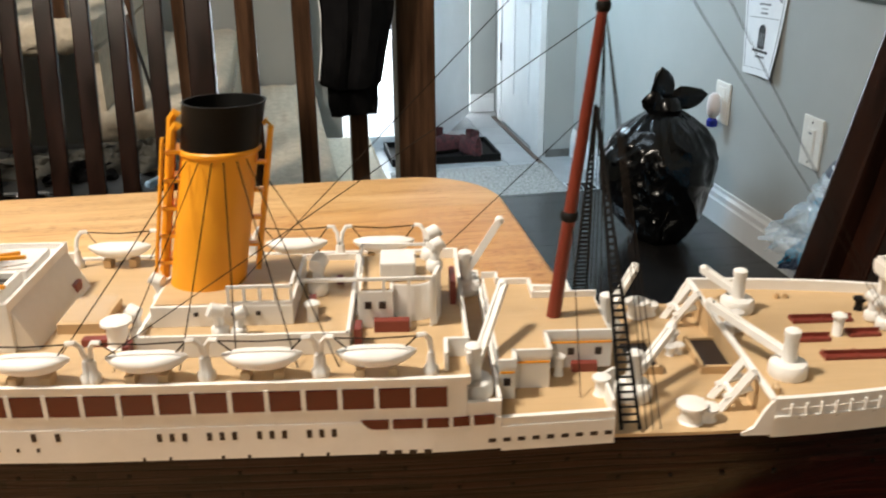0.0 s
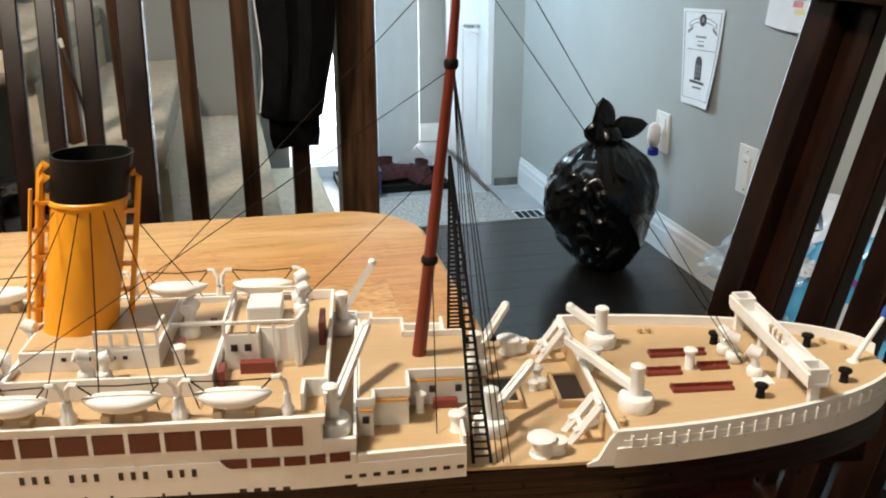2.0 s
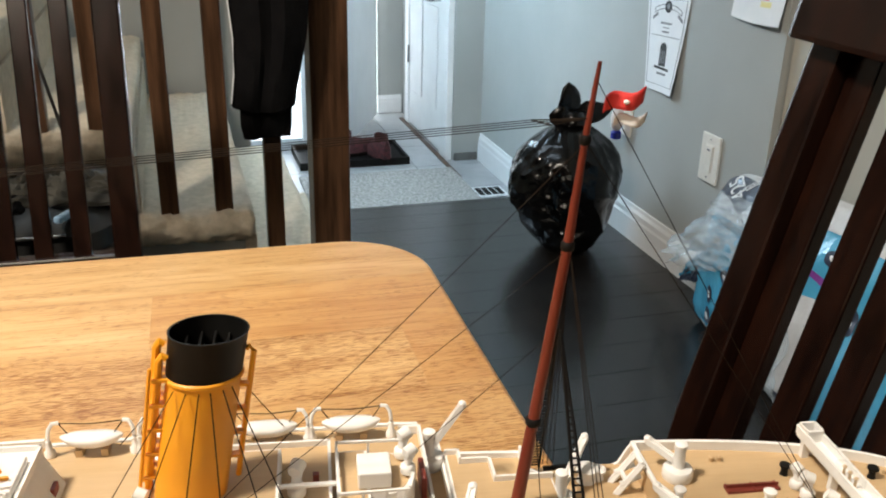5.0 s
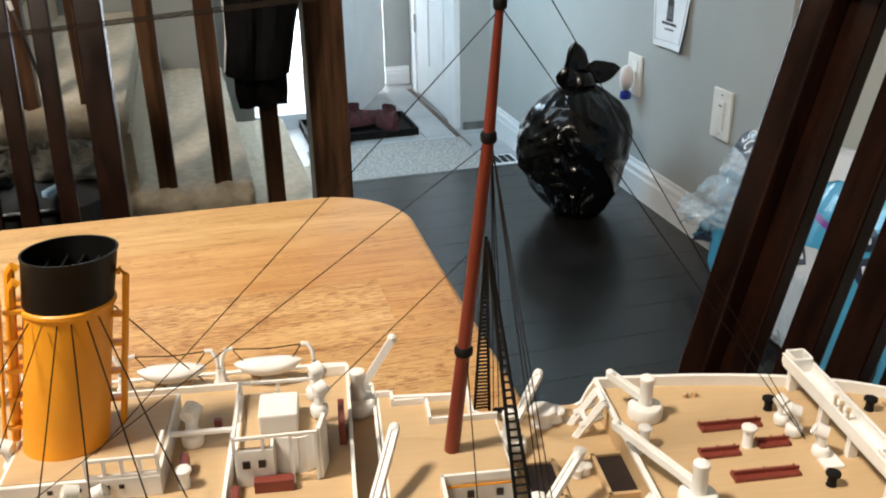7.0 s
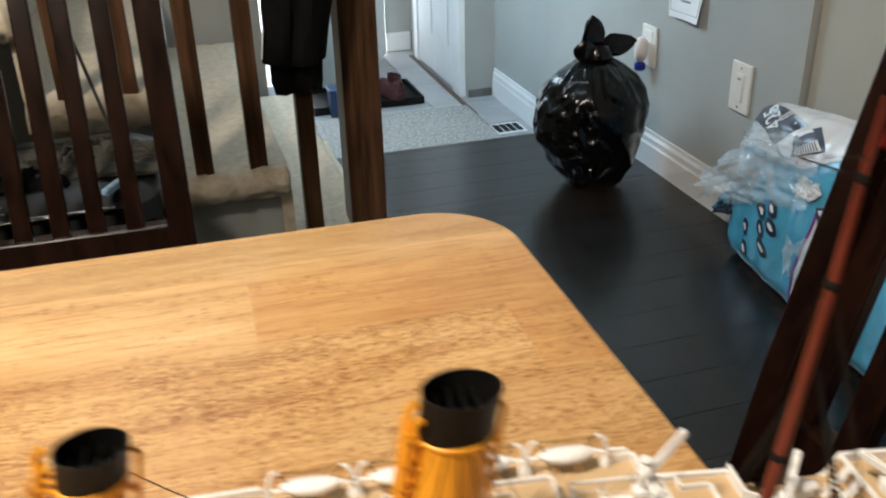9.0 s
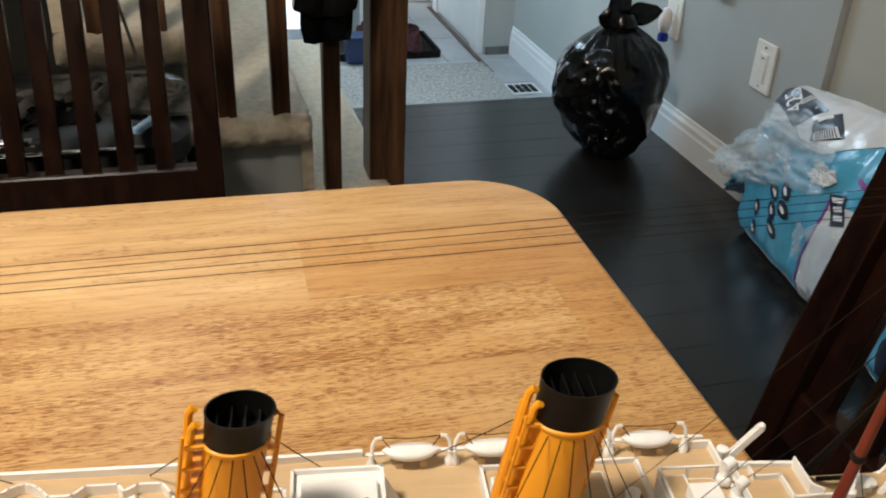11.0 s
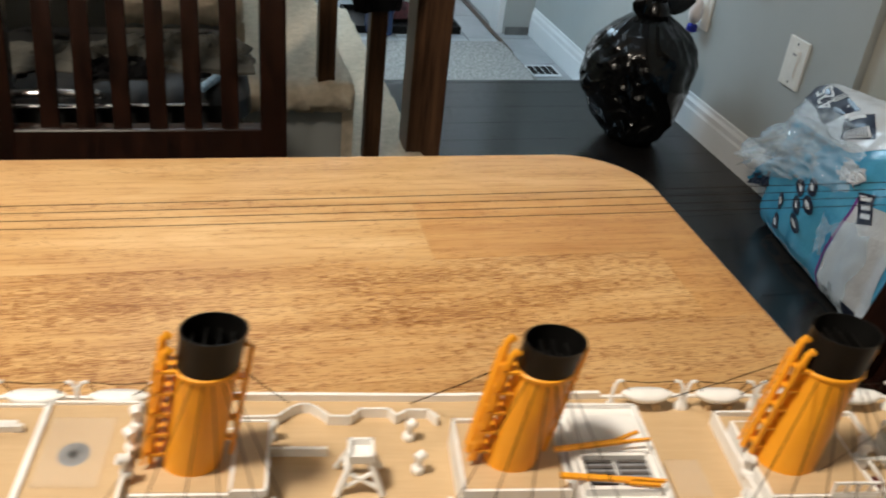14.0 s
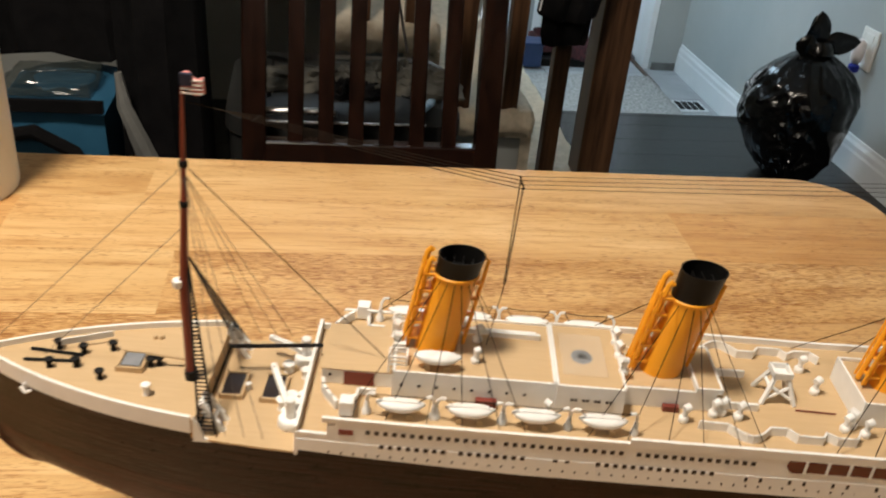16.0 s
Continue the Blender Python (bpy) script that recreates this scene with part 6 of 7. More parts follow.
part("aft_end_wall", Shape().wall([(0.1285, SY + 0.0400), (0.1285, SY + 0.0260), (0.1320, SY + 0.0230)], AFT_Z - 0.004, AFT_Z + 0.0050, 0.0010), SHIPWHITE, ship, bevel=0.0002)

# skylight patch of clear plastic with its grey rose
part("clear_skylight", Shape().box(-0.2310, -0.2115, SY - 0.0150, SY + 0.0150, H1 + 0.0010, H1 + 0.0022), CLEAR, ship, "clear plastic skylight cover", bevel=0.0003)
rose = part("rose", Shape().lathe((-0.2215, SY - 0.0005, H1 + 0.0004), [(0.0050, 0.0), (0.0048, 0.0004), (0.002, 0.0006)], 18, 1.1), INK, ship, "grey rose seen through the cover")
for k in range(10):
    an = math.pi * k / 10
    part("rib", Shape().tube([(-0.2215 + 0.0044 * math.cos(an), SY - 0.0005 + 0.0048 * math.sin(an), H1 + 0.0010), (-0.2215 - 0.0044 * math.cos(an), SY - 0.0005 - 0.0048 * math.sin(an), H1 + 0.0010)], 0.00016, 4), FBLACK, rose)
part("clear_skylight", Shape().box(-0.0240, -0.0120, SY - 0.0120, SY + 0.0050, BOAT_Z + 0.0032, BOAT_Z + 0.0044), CLEAR, ship, "clear plastic skylight cover", bevel=0.0003)
part("skylight_base", Shape().box(-0.0245, -0.0115, SY - 0.0125, SY + 0.0055, BOAT_Z, BOAT_Z + 0.0030), DECK, ship)
# tank house details: raised lids with dark louvres
hf = part("hatch_frame", Shape().wall([(-0.0600, SY - 0.0190), (-0.0360, SY - 0.0190), (-0.0360, SY - 0.0040), (-0.0600, SY - 0.0040), (-0.0600, SY - 0.0190)], 0.8848, 0.8882, 0.0016), SHIPWHITE, ship, "white hatch frame", bevel=0.0003)
for k in range(2):
    part("grille", Shape().box(-0.0590 + 0.0118 * k, -0.0484 + 0.0118 * k, SY - 0.0178, SY - 0.0052, 0.8848, 0.8862), INK, hf, "grey grille")
    for q in range(5):
        part("slat", Shape().box(-0.0586 + 0.0118 * k, -0.0488 + 0.0118 * k, SY - 0.0170 + 0.0026 * q, SY - 0.0160 + 0.0026 * q, 0.8862, 0.8868), GREYTHREAD, hf)
part("tank_lid", Shape().box(-0.0590, -0.0345, SY - 0.0020, SY + 0.0160, 0.8848, 0.8876), SHIPWHITE, ship, "white raised tank lid", bevel=0.0005)
part("sloping_end", Shape().rings([[Vector((x, SY + s_ * 0.0215, z)) for x, z in ((-0.0322, BOAT_Z), (-0.0322, 0.8845), (-0.0262, BOAT_Z))] for s_ in (-1, 1)]), SHIPWHITE, ship, "white sloping end wall")
# railings of the open deck: low white walls that bow outwards
for side in (-1, 1):
    line = [(-0.172, -0.0270), (-0.1600, -0.0275)]
    line += [(-0.1600 + 0.0180 * k / 8, -0.0275 - 0.0065 * math.sin(math.pi * k / 8)) for k in range(1, 9)]
    line += [(-0.1345, -0.0275), (-0.1310, -0.0315), (-0.1205, -0.0315), (-0.1180, -0.0280), (-0.1140, -0.0310), (-0.1060, -0.0310), (-0.1030, -0.0270)]
    for p, q in zip(line[:-1], line[1:]):
        part("deck_railing", Shape().wall([(p[0], SY - side * p[1]), (q[0], SY - side * q[1])], BOAT_Z, BOAT_Z + 0.0042, 0.0009), SHIPWHITE, ship)
    part("low_wall", Shape().wall([(-0.2900, SY + side * 0.0120), (-0.2420, SY + side * 0.0120)], H1, H1 + 0.0028, 0.0016) if side > 0 else Shape().wall([(-0.262, SY + 0.0105), (-0.240, SY + 0.0105)], H1, H1 + 0.0028, 0.0016), SHIPWHITE, ship)
    part("low_wall", Shape().wall([(-0.1610, SY + side * 0.0120), (-0.1430, SY + side * 0.0120)], BOAT_Z, BOAT_Z + 0.0036, 0.0012), SHIPWHITE, ship)
# compass platform on splayed legs
cp = part("compass_platform", Shape().box(-0.1358, -0.1282, SY - 0.0040, SY + 0.0040, 0.8838, 0.8850), SHIPWHITE, ship, "white compass platform", bevel=0.0003)
part("rail", Shape().wall([(-0.1358, SY - 0.0040), (-0.1282, SY - 0.0040), (-0.1282, SY + 0.0040), (-0.1358, SY + 0.0040), (-0.1358, SY - 0.0040)], 0.8850, 0.8876, 0.0010), SHIPWHITE, cp)
for sx in (-1, 1):
    for sy in (-1, 1):
        part("leg", Shape().tube([(-0.132 + 0.003 * sx, SY + 0.003 * sy, 0.8842), (-0.132 + 0.0075 * sx, SY + 0.0065 * sy, BOAT_Z)], 0.0012, 6), SHIPWHITE, cp)
for sx in (-1, 1):
    part("brace", Shape().tube([(-0.132 + 0.0062 * sx, SY - 0.0055, BOAT_Z + 0.0022), (-0.132 - 0.0045 * sx, SY - 0.0042, 0.8806)], 0.0008, 6), SHIPWHITE, cp)
    part("brace", Shape().tube([(-0.132 + 0.0045 * sx, SY - 0.0044, 0.8800), (-0.132 + 0.0045 * sx, SY + 0.0044, 0.8800)], 0.0009, 6), SHIPWHITE, cp)
part("thin_rod", Shape().tube([(-0.125, SY - 0.010, BOAT_Z + 0.0005), (-0.107, SY - 0.0105, BOAT_Z + 0.0005)], 0.0004, 5), MASTRED, ship)


# ---- funnels ----
def funnel(x, z, height=0.0575, a=0.0097, shift=0.0):
    """An oval raked funnel with a black cap, open on top, and its steam pipes and ladders."""
    lean = math.tan(radians(9.3))
    mid = SY + shift * 0.5
    sq = 0.84
    col = 0.0384

    def ring(h, r, dx=0.0):
        return [Vector((x + lean * h + dx + r * math.cos(t), SY + shift * (20.0 * h - 0.1) + sq * r * math.sin(t), z + h)) for t in [2 * math.pi * i / 40 for i in range(40)]]

    f = part("funnel", Shape().rings([ring(0, a * 1.0), ring(0.001, a), ring(col, a)]), ORANGE, ship, "orange oval funnel", smooth=True)
    part("collar", Shape().rings([ring(col - 0.0008, a + 0.0003), ring(col - 0.0004, a + 0.0008), ring(col + 0.0004, a + 0.0008), ring(col + 0.0008, a + 0.0003)]), ORANGE, f, "orange collar", smooth=True)
    cap = part("cap", Shape().rings([ring(col + 0.0006, a + 0.0002), ring(height - 0.0010, a + 0.0006), ring(height, a + 0.0009), ring(height, a + 0.0003), ring(max(height - 0.014, col + 0.0012), a - 0.0004)], True, True), CAPBLACK, f, "black open cap", smooth=True)
    for k in (-1.5, -0.5, 0.5, 1.5):
        wide = sq * math.sqrt(max(0.0, (a - 0.0006) ** 2 - (0.0040 * k) ** 2)) - 0.0002
        part("inner_vane", Shape().box(-0.0003, 0.0003, -wide, wide, -0.0100, -0.0046, Matrix.Translation((x + lean * (height - 0.006) + 0.0040 * k, SY + shift * 0.9, z + height))), CAPBLACK, cap)
    wide_by = max(0.0, a - 0.0092)
    for s_, dx, top, r in ((-1, -0.0128, 0.0445, 0.0012), (-1, -0.0142, 0.0470, 0.0013), (1, 0.0120 + wide_by, 0.0445, 0.0009)):
        dy = -0.0022 if dx == -0.0128 else 0.0018
        base = 0.0012
        pts = [(x + dx + lean * base, mid + dy, z + base), (x + dx + lean * top, mid + dy, z + top), (x + dx + lean * top - s_ * 0.0012, mid + dy, z + top + 0.0016), (x + dx + lean * top - s_ * 0.0020, mid + dy, z + top + 0.0006)]
        part("steam_pipe", Shape().tube(pts, r, 7), ORANGE, f, "orange pipe", smooth=True)
    for k in range(5):
        h = 0.006 + 0.0082 * k
        part("pipe_bracket", Shape().box(-0.0142, -0.0088, -0.0042, 0.0042, -0.0005, 0.0005, Matrix.Translation((x + lean * h, mid, z + h))), ORANGE, f)
        if k < 4:
            part("pipe_bracket", Shape().box(0.0088, 0.0124 + wide_by, -0.0012, 0.0012, -0.0004, 0.0004, Matrix.Translation((x + lean * h, mid, z + h + 0.004))), ORANGE, f)
    for dy in (-0.0040, 0.0040):
        part("ladder_side", Shape().tube([(x - 0.0150 + lean * 0.002, mid + dy, z + 0.002), (x - 0.0150 + lean * 0.043, mid + dy, z + 0.043)], 0.0006, 5), ORANGE, f)
    # stays from the collar to the deck
    for ang in (-2.35, -1.95, -1.60, -1.30, -0.95, -0.65, 2.2, 1.6, 0.95):
        p = Vector((x + lean * (col - 0.0015) + a * math.cos(ang), mid + sq * a * math.sin(ang), z + col - 0.0015))
        side = -1 if math.sin(ang) < 0 else 1
        q = Vector((x + 0.040 * math.cos(ang) * 1.25, mid + side * 0.0385, BOAT_Z + 0.0004))
        part("stay", Shape().tube([p, (p + q) / 2 - Vector((0, 0, 0.0006)), q], 0.00020, 4), THREAD, f, "black thread stay")
    return f


for fx, fz, top in ((-0.2868, H1, 0.9322), (-0.1858, 0.8822, 0.9345), (-0.0822, 0.8832, 0.9322), (0.0166, 0.8828, 0.9345)):
    funnel(fx, fz, top - fz, 0.0108 if fx > 0 else 0.0092, 0.0050 if fx > 0 else 0.0)
# loose orange strips lie on the tank house
strip_m = Matrix.Translation((-0.0690, SY - 0.0050, 0.8905)) @ Matrix.Rotation(0.16, 4, 'Z')
part("loose_strip", Shape().box(0.0, 0.0240, -0.0010, 0.0010, 0.0, 0.0011, strip_m).box(0.0, 0.0100, -0.0005, 0.0005, 0.0, 0.0010, strip_m @ Matrix.Translation((0.0225, 0.0006, 0.0001)) @ Matrix.Rotation(0.28, 4, 'Z')).box(0.0, 0.0120, -0.0005, 0.0005, 0.0, 0.0010, strip_m @ Matrix.Translation((0.0225, -0.0004, 0.0002)) @ Matrix.Rotation(-0.04, 4, 'Z')), ORANGE, ship, "forked orange plastic strip")
near_m = Matrix.Translation((-0.0690, SY - 0.0150, 0.8890)) @ Matrix.Rotation(-0.10, 4, 'Z')
part("loose_strip", Shape().box(0.0, 0.0230, -0.0010, 0.0010, 0.0, 0.0011, near_m).box(0.0225, 0.0350, 0.0002, 0.0012, 0.0, 0.0010, near_m).box(0.0225, 0.0330, -0.0018, -0.0008, 0.0, 0.0010, near_m), ORANGE, ship, "forked orange plastic strip")


# ---- lifeboats and davits ----
def boat_mesh():
    rings = []
    for k in range(13):
        s = -1 + 2 * k / 12
        w = 0.0040 * max(0.04, (1 - abs(s) ** 2.6)) ** 0.75
        d = 0.0031 * max(0.12, 1 - abs(s) ** 3) ** 0.6
        up = 0.0012 * s * s
        ring = [Vector((0.0102 * s, w * math.cos(a), (d * math.sin(a) if math.sin(a) < 0 else 0.0022 * math.sin(a) * max(0.1, 1 - abs(s) ** 3)) + 0.0033 + up)) for a in [2 * math.pi * i / 14 for i in range(14)]]
        rings.append(ring)
    return Shape().rings(rings).mesh("lifeboat", SHIPWHITE, True)


BOAT = boat_mesh()
CHOCK = Shape().box(-0.0012, 0.0012, -0.0024, 0.0024, 0.0, 0.0026).mesh("chock", DECK)
POSTM = Shape().lathe((0, 0, 0), [(0.0019, 0), (0.0019, 0.0018), (0.0012, 0.0026), (0.0009, 0.006)], 10).mesh("davit_foot", SHIPWHITE, True)
ARM = Shape().tube([(0, 0, 0.002), (0, 0, 0.0070), (0.0004, -0.0006, 0.0100), (0.0016, -0.0014, 0.0118), (0.0036, -0.0018, 0.0118)], 0.0007, 6).mesh("davit_arm", SHIPWHITE, True)


def lifeboat(x, side, z=BOAT_Z, y=0.0362, davits=True):
    m = Matrix.Translation((x, SY + side * y, z + 0.0026))
    b = repeat("lifeboat", BOAT, ship, m, "white covered lifeboat")
    for dx in (-0.0042, 0.0042):
        o = new("chock", CHOCK)
        o.parent = b
        o.matrix_basis = Matrix.Translation((dx, 0, -0.0025))
    if davits:
        for dx, flip in ((-0.0140, 1), (0.0140, -1)):
            d = repeat("davit", POSTM, ship, Matrix.Translation((x + dx, SY + side * (y - 0.0005), z)), "white davit")
            o = new("davit_arm", ARM)
            o.parent = d
            o.matrix_basis = Matrix.Diagonal((flip, -side, 1, 1))
        part("boat_fall", Shape().tube([(x - 0.0105, SY + side * (y + 0.0013), z + 0.0116), (x, SY + side * (y + 0.0010), z + 0.0110), (x + 0.0105, SY + side * (y + 0.0013), z + 0.0116)], 0.00022, 4), THREAD, b).matrix_basis = m.inverted()
        for dx in (-0.0105, 0.0105):
            part("boat_fall", Shape().tube([(x + dx, SY + side * (y + 0.0013), z + 0.0116), (x + dx * 0.72, SY + side * y, z + 0.0080)], 0.00022, 4), THREAD, b).matrix_basis = m.inverted()


for x in (-0.2995, -0.2705, -0.2430, -0.2150, 0.0665, 0.0375, 0.0085, -0.0210):
    for side in (-1, 1):
        lifeboat(x, side, BOAT_Z, 0.0345 if x < -0.2 else 0.0402 if side < 0 else 0.0378)
lifeboat(-0.2855, -1, H1, 0.0165, False)
lifeboat(-0.2855, 1, H1, 0.0165, False)


# ---- masts ----
def mast(name, pts, radii, label):
    return part(name, Shape().tube(pts, radii, 12), MASTRED, ship, label, smooth=True)


MAIN = [(0.1183, SY, 0.8680), (0.1219, SY, 0.9000), (0.1284, SY, 0.9590), (0.1309, SY, 0.9905), (0.1332, SY, 1.0120)]
mm = mast("main_mast", MAIN, [0.0022, 0.0019, 0.0015, 0.0010, 0.0006], "red-brown main mast")
for k, r in ((1, 0.0026), (2, 0.0021), (3, 0.0017)):
    x, y, z = MAIN[k]
    part("band", Shape().lathe((x, y, z - 0.0014), [(r * 0.8, 0), (r, 0.0006), (r, 0.0022), (r * 0.8, 0.0028)], 10), FBLACK, mm, "black band", smooth=True)
FORE = [(-0.3940, SY - 0.0065, 0.8600), (-0.3958, SY - 0.0030, 0.9050), (-0.3942, SY, 0.9450), (-0.3935, SY, 0.9630), (-0.3920, SY, 0.9960)]
fm_ = mast("fore_mast", FORE, [0.0022, 0.0020, 0.0015, 0.0011, 0.0006], "red-brown fore mast")
for k, r in ((2, 0.0020), (3, 0.0019)):
    x, y, z = FORE[k]
    part("band", Shape().lathe((x, y, z - 0.0014), [(r * 0.8, 0), (r, 0.0006), (r, 0.0022), (r * 0.8, 0.0028)], 10), FBLACK, fm_, "black band", smooth=True)
part("crows_nest", Shape().lathe((-0.3980, SY - 0.003, 0.9060), [(0.0016, 0), (0.0024, 0.0008), (0.0026, 0.0038), (0.0022, 0.0040)], 12), SHIPWHITE, fm_, "white lookout tub", smooth=True)
part("mast_boom", Shape().tube([(-0.3940, SY - 0.0066, 0.8606), (-0.3940, SY - 0.0064, 0.8650)], 0.0030, 8), FBLACK, fm_, "black winch drum at the mast foot", smooth=True)
PINK = mottled("flag_red_cloth", (0.70, 0.25, 0.24), (0.78, 0.33, 0.31), 60.0, 0.8)
FLAGRED = mottled("flag_bright_red", (0.62, 0.03, 0.03), (0.70, 0.05, 0.045), 60.0, 0.8)


def flag(base, long_, tall_, mat, parent, label, drop=0.0, stripes=False):
    b = Vector(base)
    pts, faces = [], []
    for i in range(9):
        for j in range(5):
            f, g = i / 8, j / 4
            pts.append(b + Vector((long_ * f, 0.0015 * math.sin(6 * f + g), -tall_ * g - drop * f + 0.0006 * math.sin(7 * f))))
    for i in range(8):
        for j in range(4):
            faces.append((i * 5 + j, i * 5 + j + 1, i * 5 + j + 6, i * 5 + j + 5))
    o = part("flag", Shape().add(pts, faces), mat, parent, label, smooth=True)
    sol = o.modifiers.new("thickness", 'SOLIDIFY')
    sol.thickness = 0.0003
    return o


flag((-0.3920, SY, 1.0010), 0.0085, 0.0070, PINK, fm_, "small striped flag with a blue corner", 0.0014)
part("canton", Shape().box(-0.3921, -0.3877, SY - 0.0024, SY - 0.0004, 0.9965, 1.0011), NAVY, fm_, "blue flag corner")
for k in range(4):
    part("stripe", Shape().box(-0.3875 if k < 2 else -0.3918, -0.3837, SY - 0.0022, SY - 0.0008, 0.9932 + 0.0017 * (3 - k), 0.9938 + 0.0017 * (3 - k)), SHIPWHITE, fm_, "pale stripe")
flag((0.1388, SY + 0.0004, 0.9968), 0.0090, 0.0030, PAPER, mm, "small pale flag", -0.0010)
flag((0.1357, SY + 0.0004, 1.0024), 0.0110, 0.0048, FLAGRED, mm, "small red flag", -0.0026)
part("emblem", Shape().lathe((0.1412, SY - 0.0014, 1.0006), [(0.0004, 0), (0.0009, 0.0004), (0.0009, 0.0008), (0.0004, 0.0012)], 8), SHIPWHITE, mm, "white flag emblem")


# ---- rigging ----
def line(a, b, r=0.00020, mat=None, sag=0.0, name="rigging_line", parent=None):
    a, b = Vector(a), Vector(b)
    pts = [a.lerp(b, k / 6) - Vector((0, 0, sag * 4 * (k / 6) * (1 - k / 6))) for k in range(7)] if sag else [a, b]
    part(name, Shape().tube(pts, r, 4), mat or THREAD, parent or ship)


def shrouds(top, feet, name="shroud_ladder"):
    """A ratlined rope ladder between a mast and the ship's side."""
    a = Vector(top)
    s = Shape()
    for f in feet:
        s.tube([a, Vector(f)], 0.00052, 5)
    p, q = Vector(feet[0]), Vector(feet[-1])
    n = 44
    for k in range(2, n):
        f = k / n
        s.tube([a.lerp(p, f), a.lerp(q, f)], 0.00042, 4)
    part(name, s, FBLACK, ship, "black plastic rope ladder")


for side in (-1, 1):
    shrouds((0.1280, SY + side * 0.001, 0.9320), [(0.1312, SY + side * 0.0395, 0.8530), (0.1362, SY + side * 0.0395, 0.8530)])
    shrouds((-0.3940, SY + side * 0.001, 0.9190), [(-0.3840, SY + side * 0.034, 0.8535), (-0.3770, SY + side * 0.034, 0.8535)])
    for x in (0.1378, 0.1396, 0.1416):
        line((0.1290, SY, 0.9585), (x, SY + side * 0.0405, 0.8535), 0.00017)
    for dx in (0.014, 0.022, 0.030):
        line((-0.3940, SY, 0.9600), (-0.3860 + dx, SY + side * 0.0375, 0.8560), 0.00015, GREYTHREAD)
# fore and aft stays
line((0.1309, SY, 0.9900), (0.2248, SY, 0.8600), 0.00014)
line((0.1328, SY, 1.0070), (0.2252, SY + 0.0012, 0.8600), 0.00014)
line((0.1307, SY, 0.9890), (0.0250, SY - 0.0080, 0.8826), 0.00014)
line((0.1284, SY, 0.9575), (0.0010, SY - 0.0470, 0.8830), 0.00014)
line((0.1253, SY, 0.9300), (0.0818, SY + 0.0030, 0.8862), 0.00014)
line((0.1226, SY - 0.0016, 0.8970), (0.1215, SY - 0.0310, 0.8582), 0.00017)
line((-0.3935, SY, 0.9620), (-0.4870, SY, 0.8645), 0.00013, GREYTHREAD)
line((-0.3945, SY, 0.9350), (-0.4620, SY, 0.8620), 0.00013, GREYTHREAD)
line((-0.3935, SY, 0.9630), (-0.3080, SY - 0.006, 0.8800), 0.00026)
# the four-wire aerial between the masts, with its spreaders and down lead
NODE = Vector((-0.2580, SY + 0.004, 0.9655))
for k in range(4):
    g = k / 3 - 0.5
    a_end = Vector((0.1180, SY + 0.021 * g, 0.9955 - 0.0040 * g))
    n_end = NODE + Vector((0, 0.0195 * g, -0.0037 * g))
    f_end = Vector((-0.3640, SY + 0.010 * g, 0.9850 - 0.0020 * g))
    line((0.1314, SY, 0.9965), a_end, 0.00015, THREAD)
    line(a_end, n_end, 0.00012, THREAD, 0.0006)
    line(n_end, f_end, 0.00018, THREAD, 0.0010)
    line(f_end, (-0.3770, SY, 0.9870), 0.00016, THREAD)
line((-0.3770, SY, 0.9870), (-0.3922, SY, 0.9895), 0.00022)
line(NODE + Vector((0.0004, -0.0030, 0.0006)), (-0.2592, SY + 0.004, 0.9170), 0.00036)
line(NODE + Vector((-0.0004, 0.0030, -0.0006)), (-0.2598, SY + 0.004, 0.9170), 0.00028)
line((-0.2594, SY + 0.004, 0.9170), (-0.2640, SY + 0.003, H1), 0.00022)
line((0.1180, SY - 0.0108, 0.9976), (0.1180, SY + 0.0108, 0.9934), 0.00028, THREAD, name="spreader")
line(NODE + Vector((0, -0.0100, 0.0019)), NODE + Vector((0, 0.0100, -0.0019)), 0.00040, THREAD, name="spreader")
line((-0.3640, SY - 0.0065, 0.9863), (-0.3640, SY + 0.0065, 0.9837), 0.00040, THREAD, name="spreader")


# ---- cranes ----
def crane(x, side, z, tip, y=0.0240, label="white cargo crane"):
    c = part("cargo_crane", Shape().lathe((x, SY + side * y, z), [(0.0052, 0), (0.0055, 0.0006), (0.0055, 0.0036), (0.0050, 0.0044), (0.0022, 0.0048), (0.0020, 0.0120), (0.0023, 0.0126), (0.0023, 0.0142), (0.0014, 0.0148)], 20), SHIPWHITE, ship, label, smooth=True)
    a = Vector((x, SY + side * y, z + 0.0062))
    b = Vector(tip)
    d = (b - a).normalized()
    sd = d.cross(Vector((0, 0, 1))).normalized()
    up = sd.cross(d)
    s = Shape()
    for o in (-0.0009, 0.0009):
        s.rings([[p + sd * (o + w) + up * h for w, h in ((-0.0004, -0.0011), (0.0004, -0.0011), (0.0004, 0.0011), (-0.0004, 0.0011))] for p in (a, b)])
    s.rings([[p + sd * w + up * h for w, h in ((-0.0007, -0.0006), (0.0007, -0.0006), (0.0007, 0.0006), (-0.0007, 0.0006))] for p in (a, b)])
    part("jib", s, SHIPWHITE, c, "white jib")
    part("jib_head", Shape().lathe((b.x, b.y, b.z - 0.0012), [(0.0009, 0), (0.0014, 0.0005), (0.0014, 0.0022), (0.0008, 0.0028)], 10), SHIPWHITE, c, smooth=True)
    return c


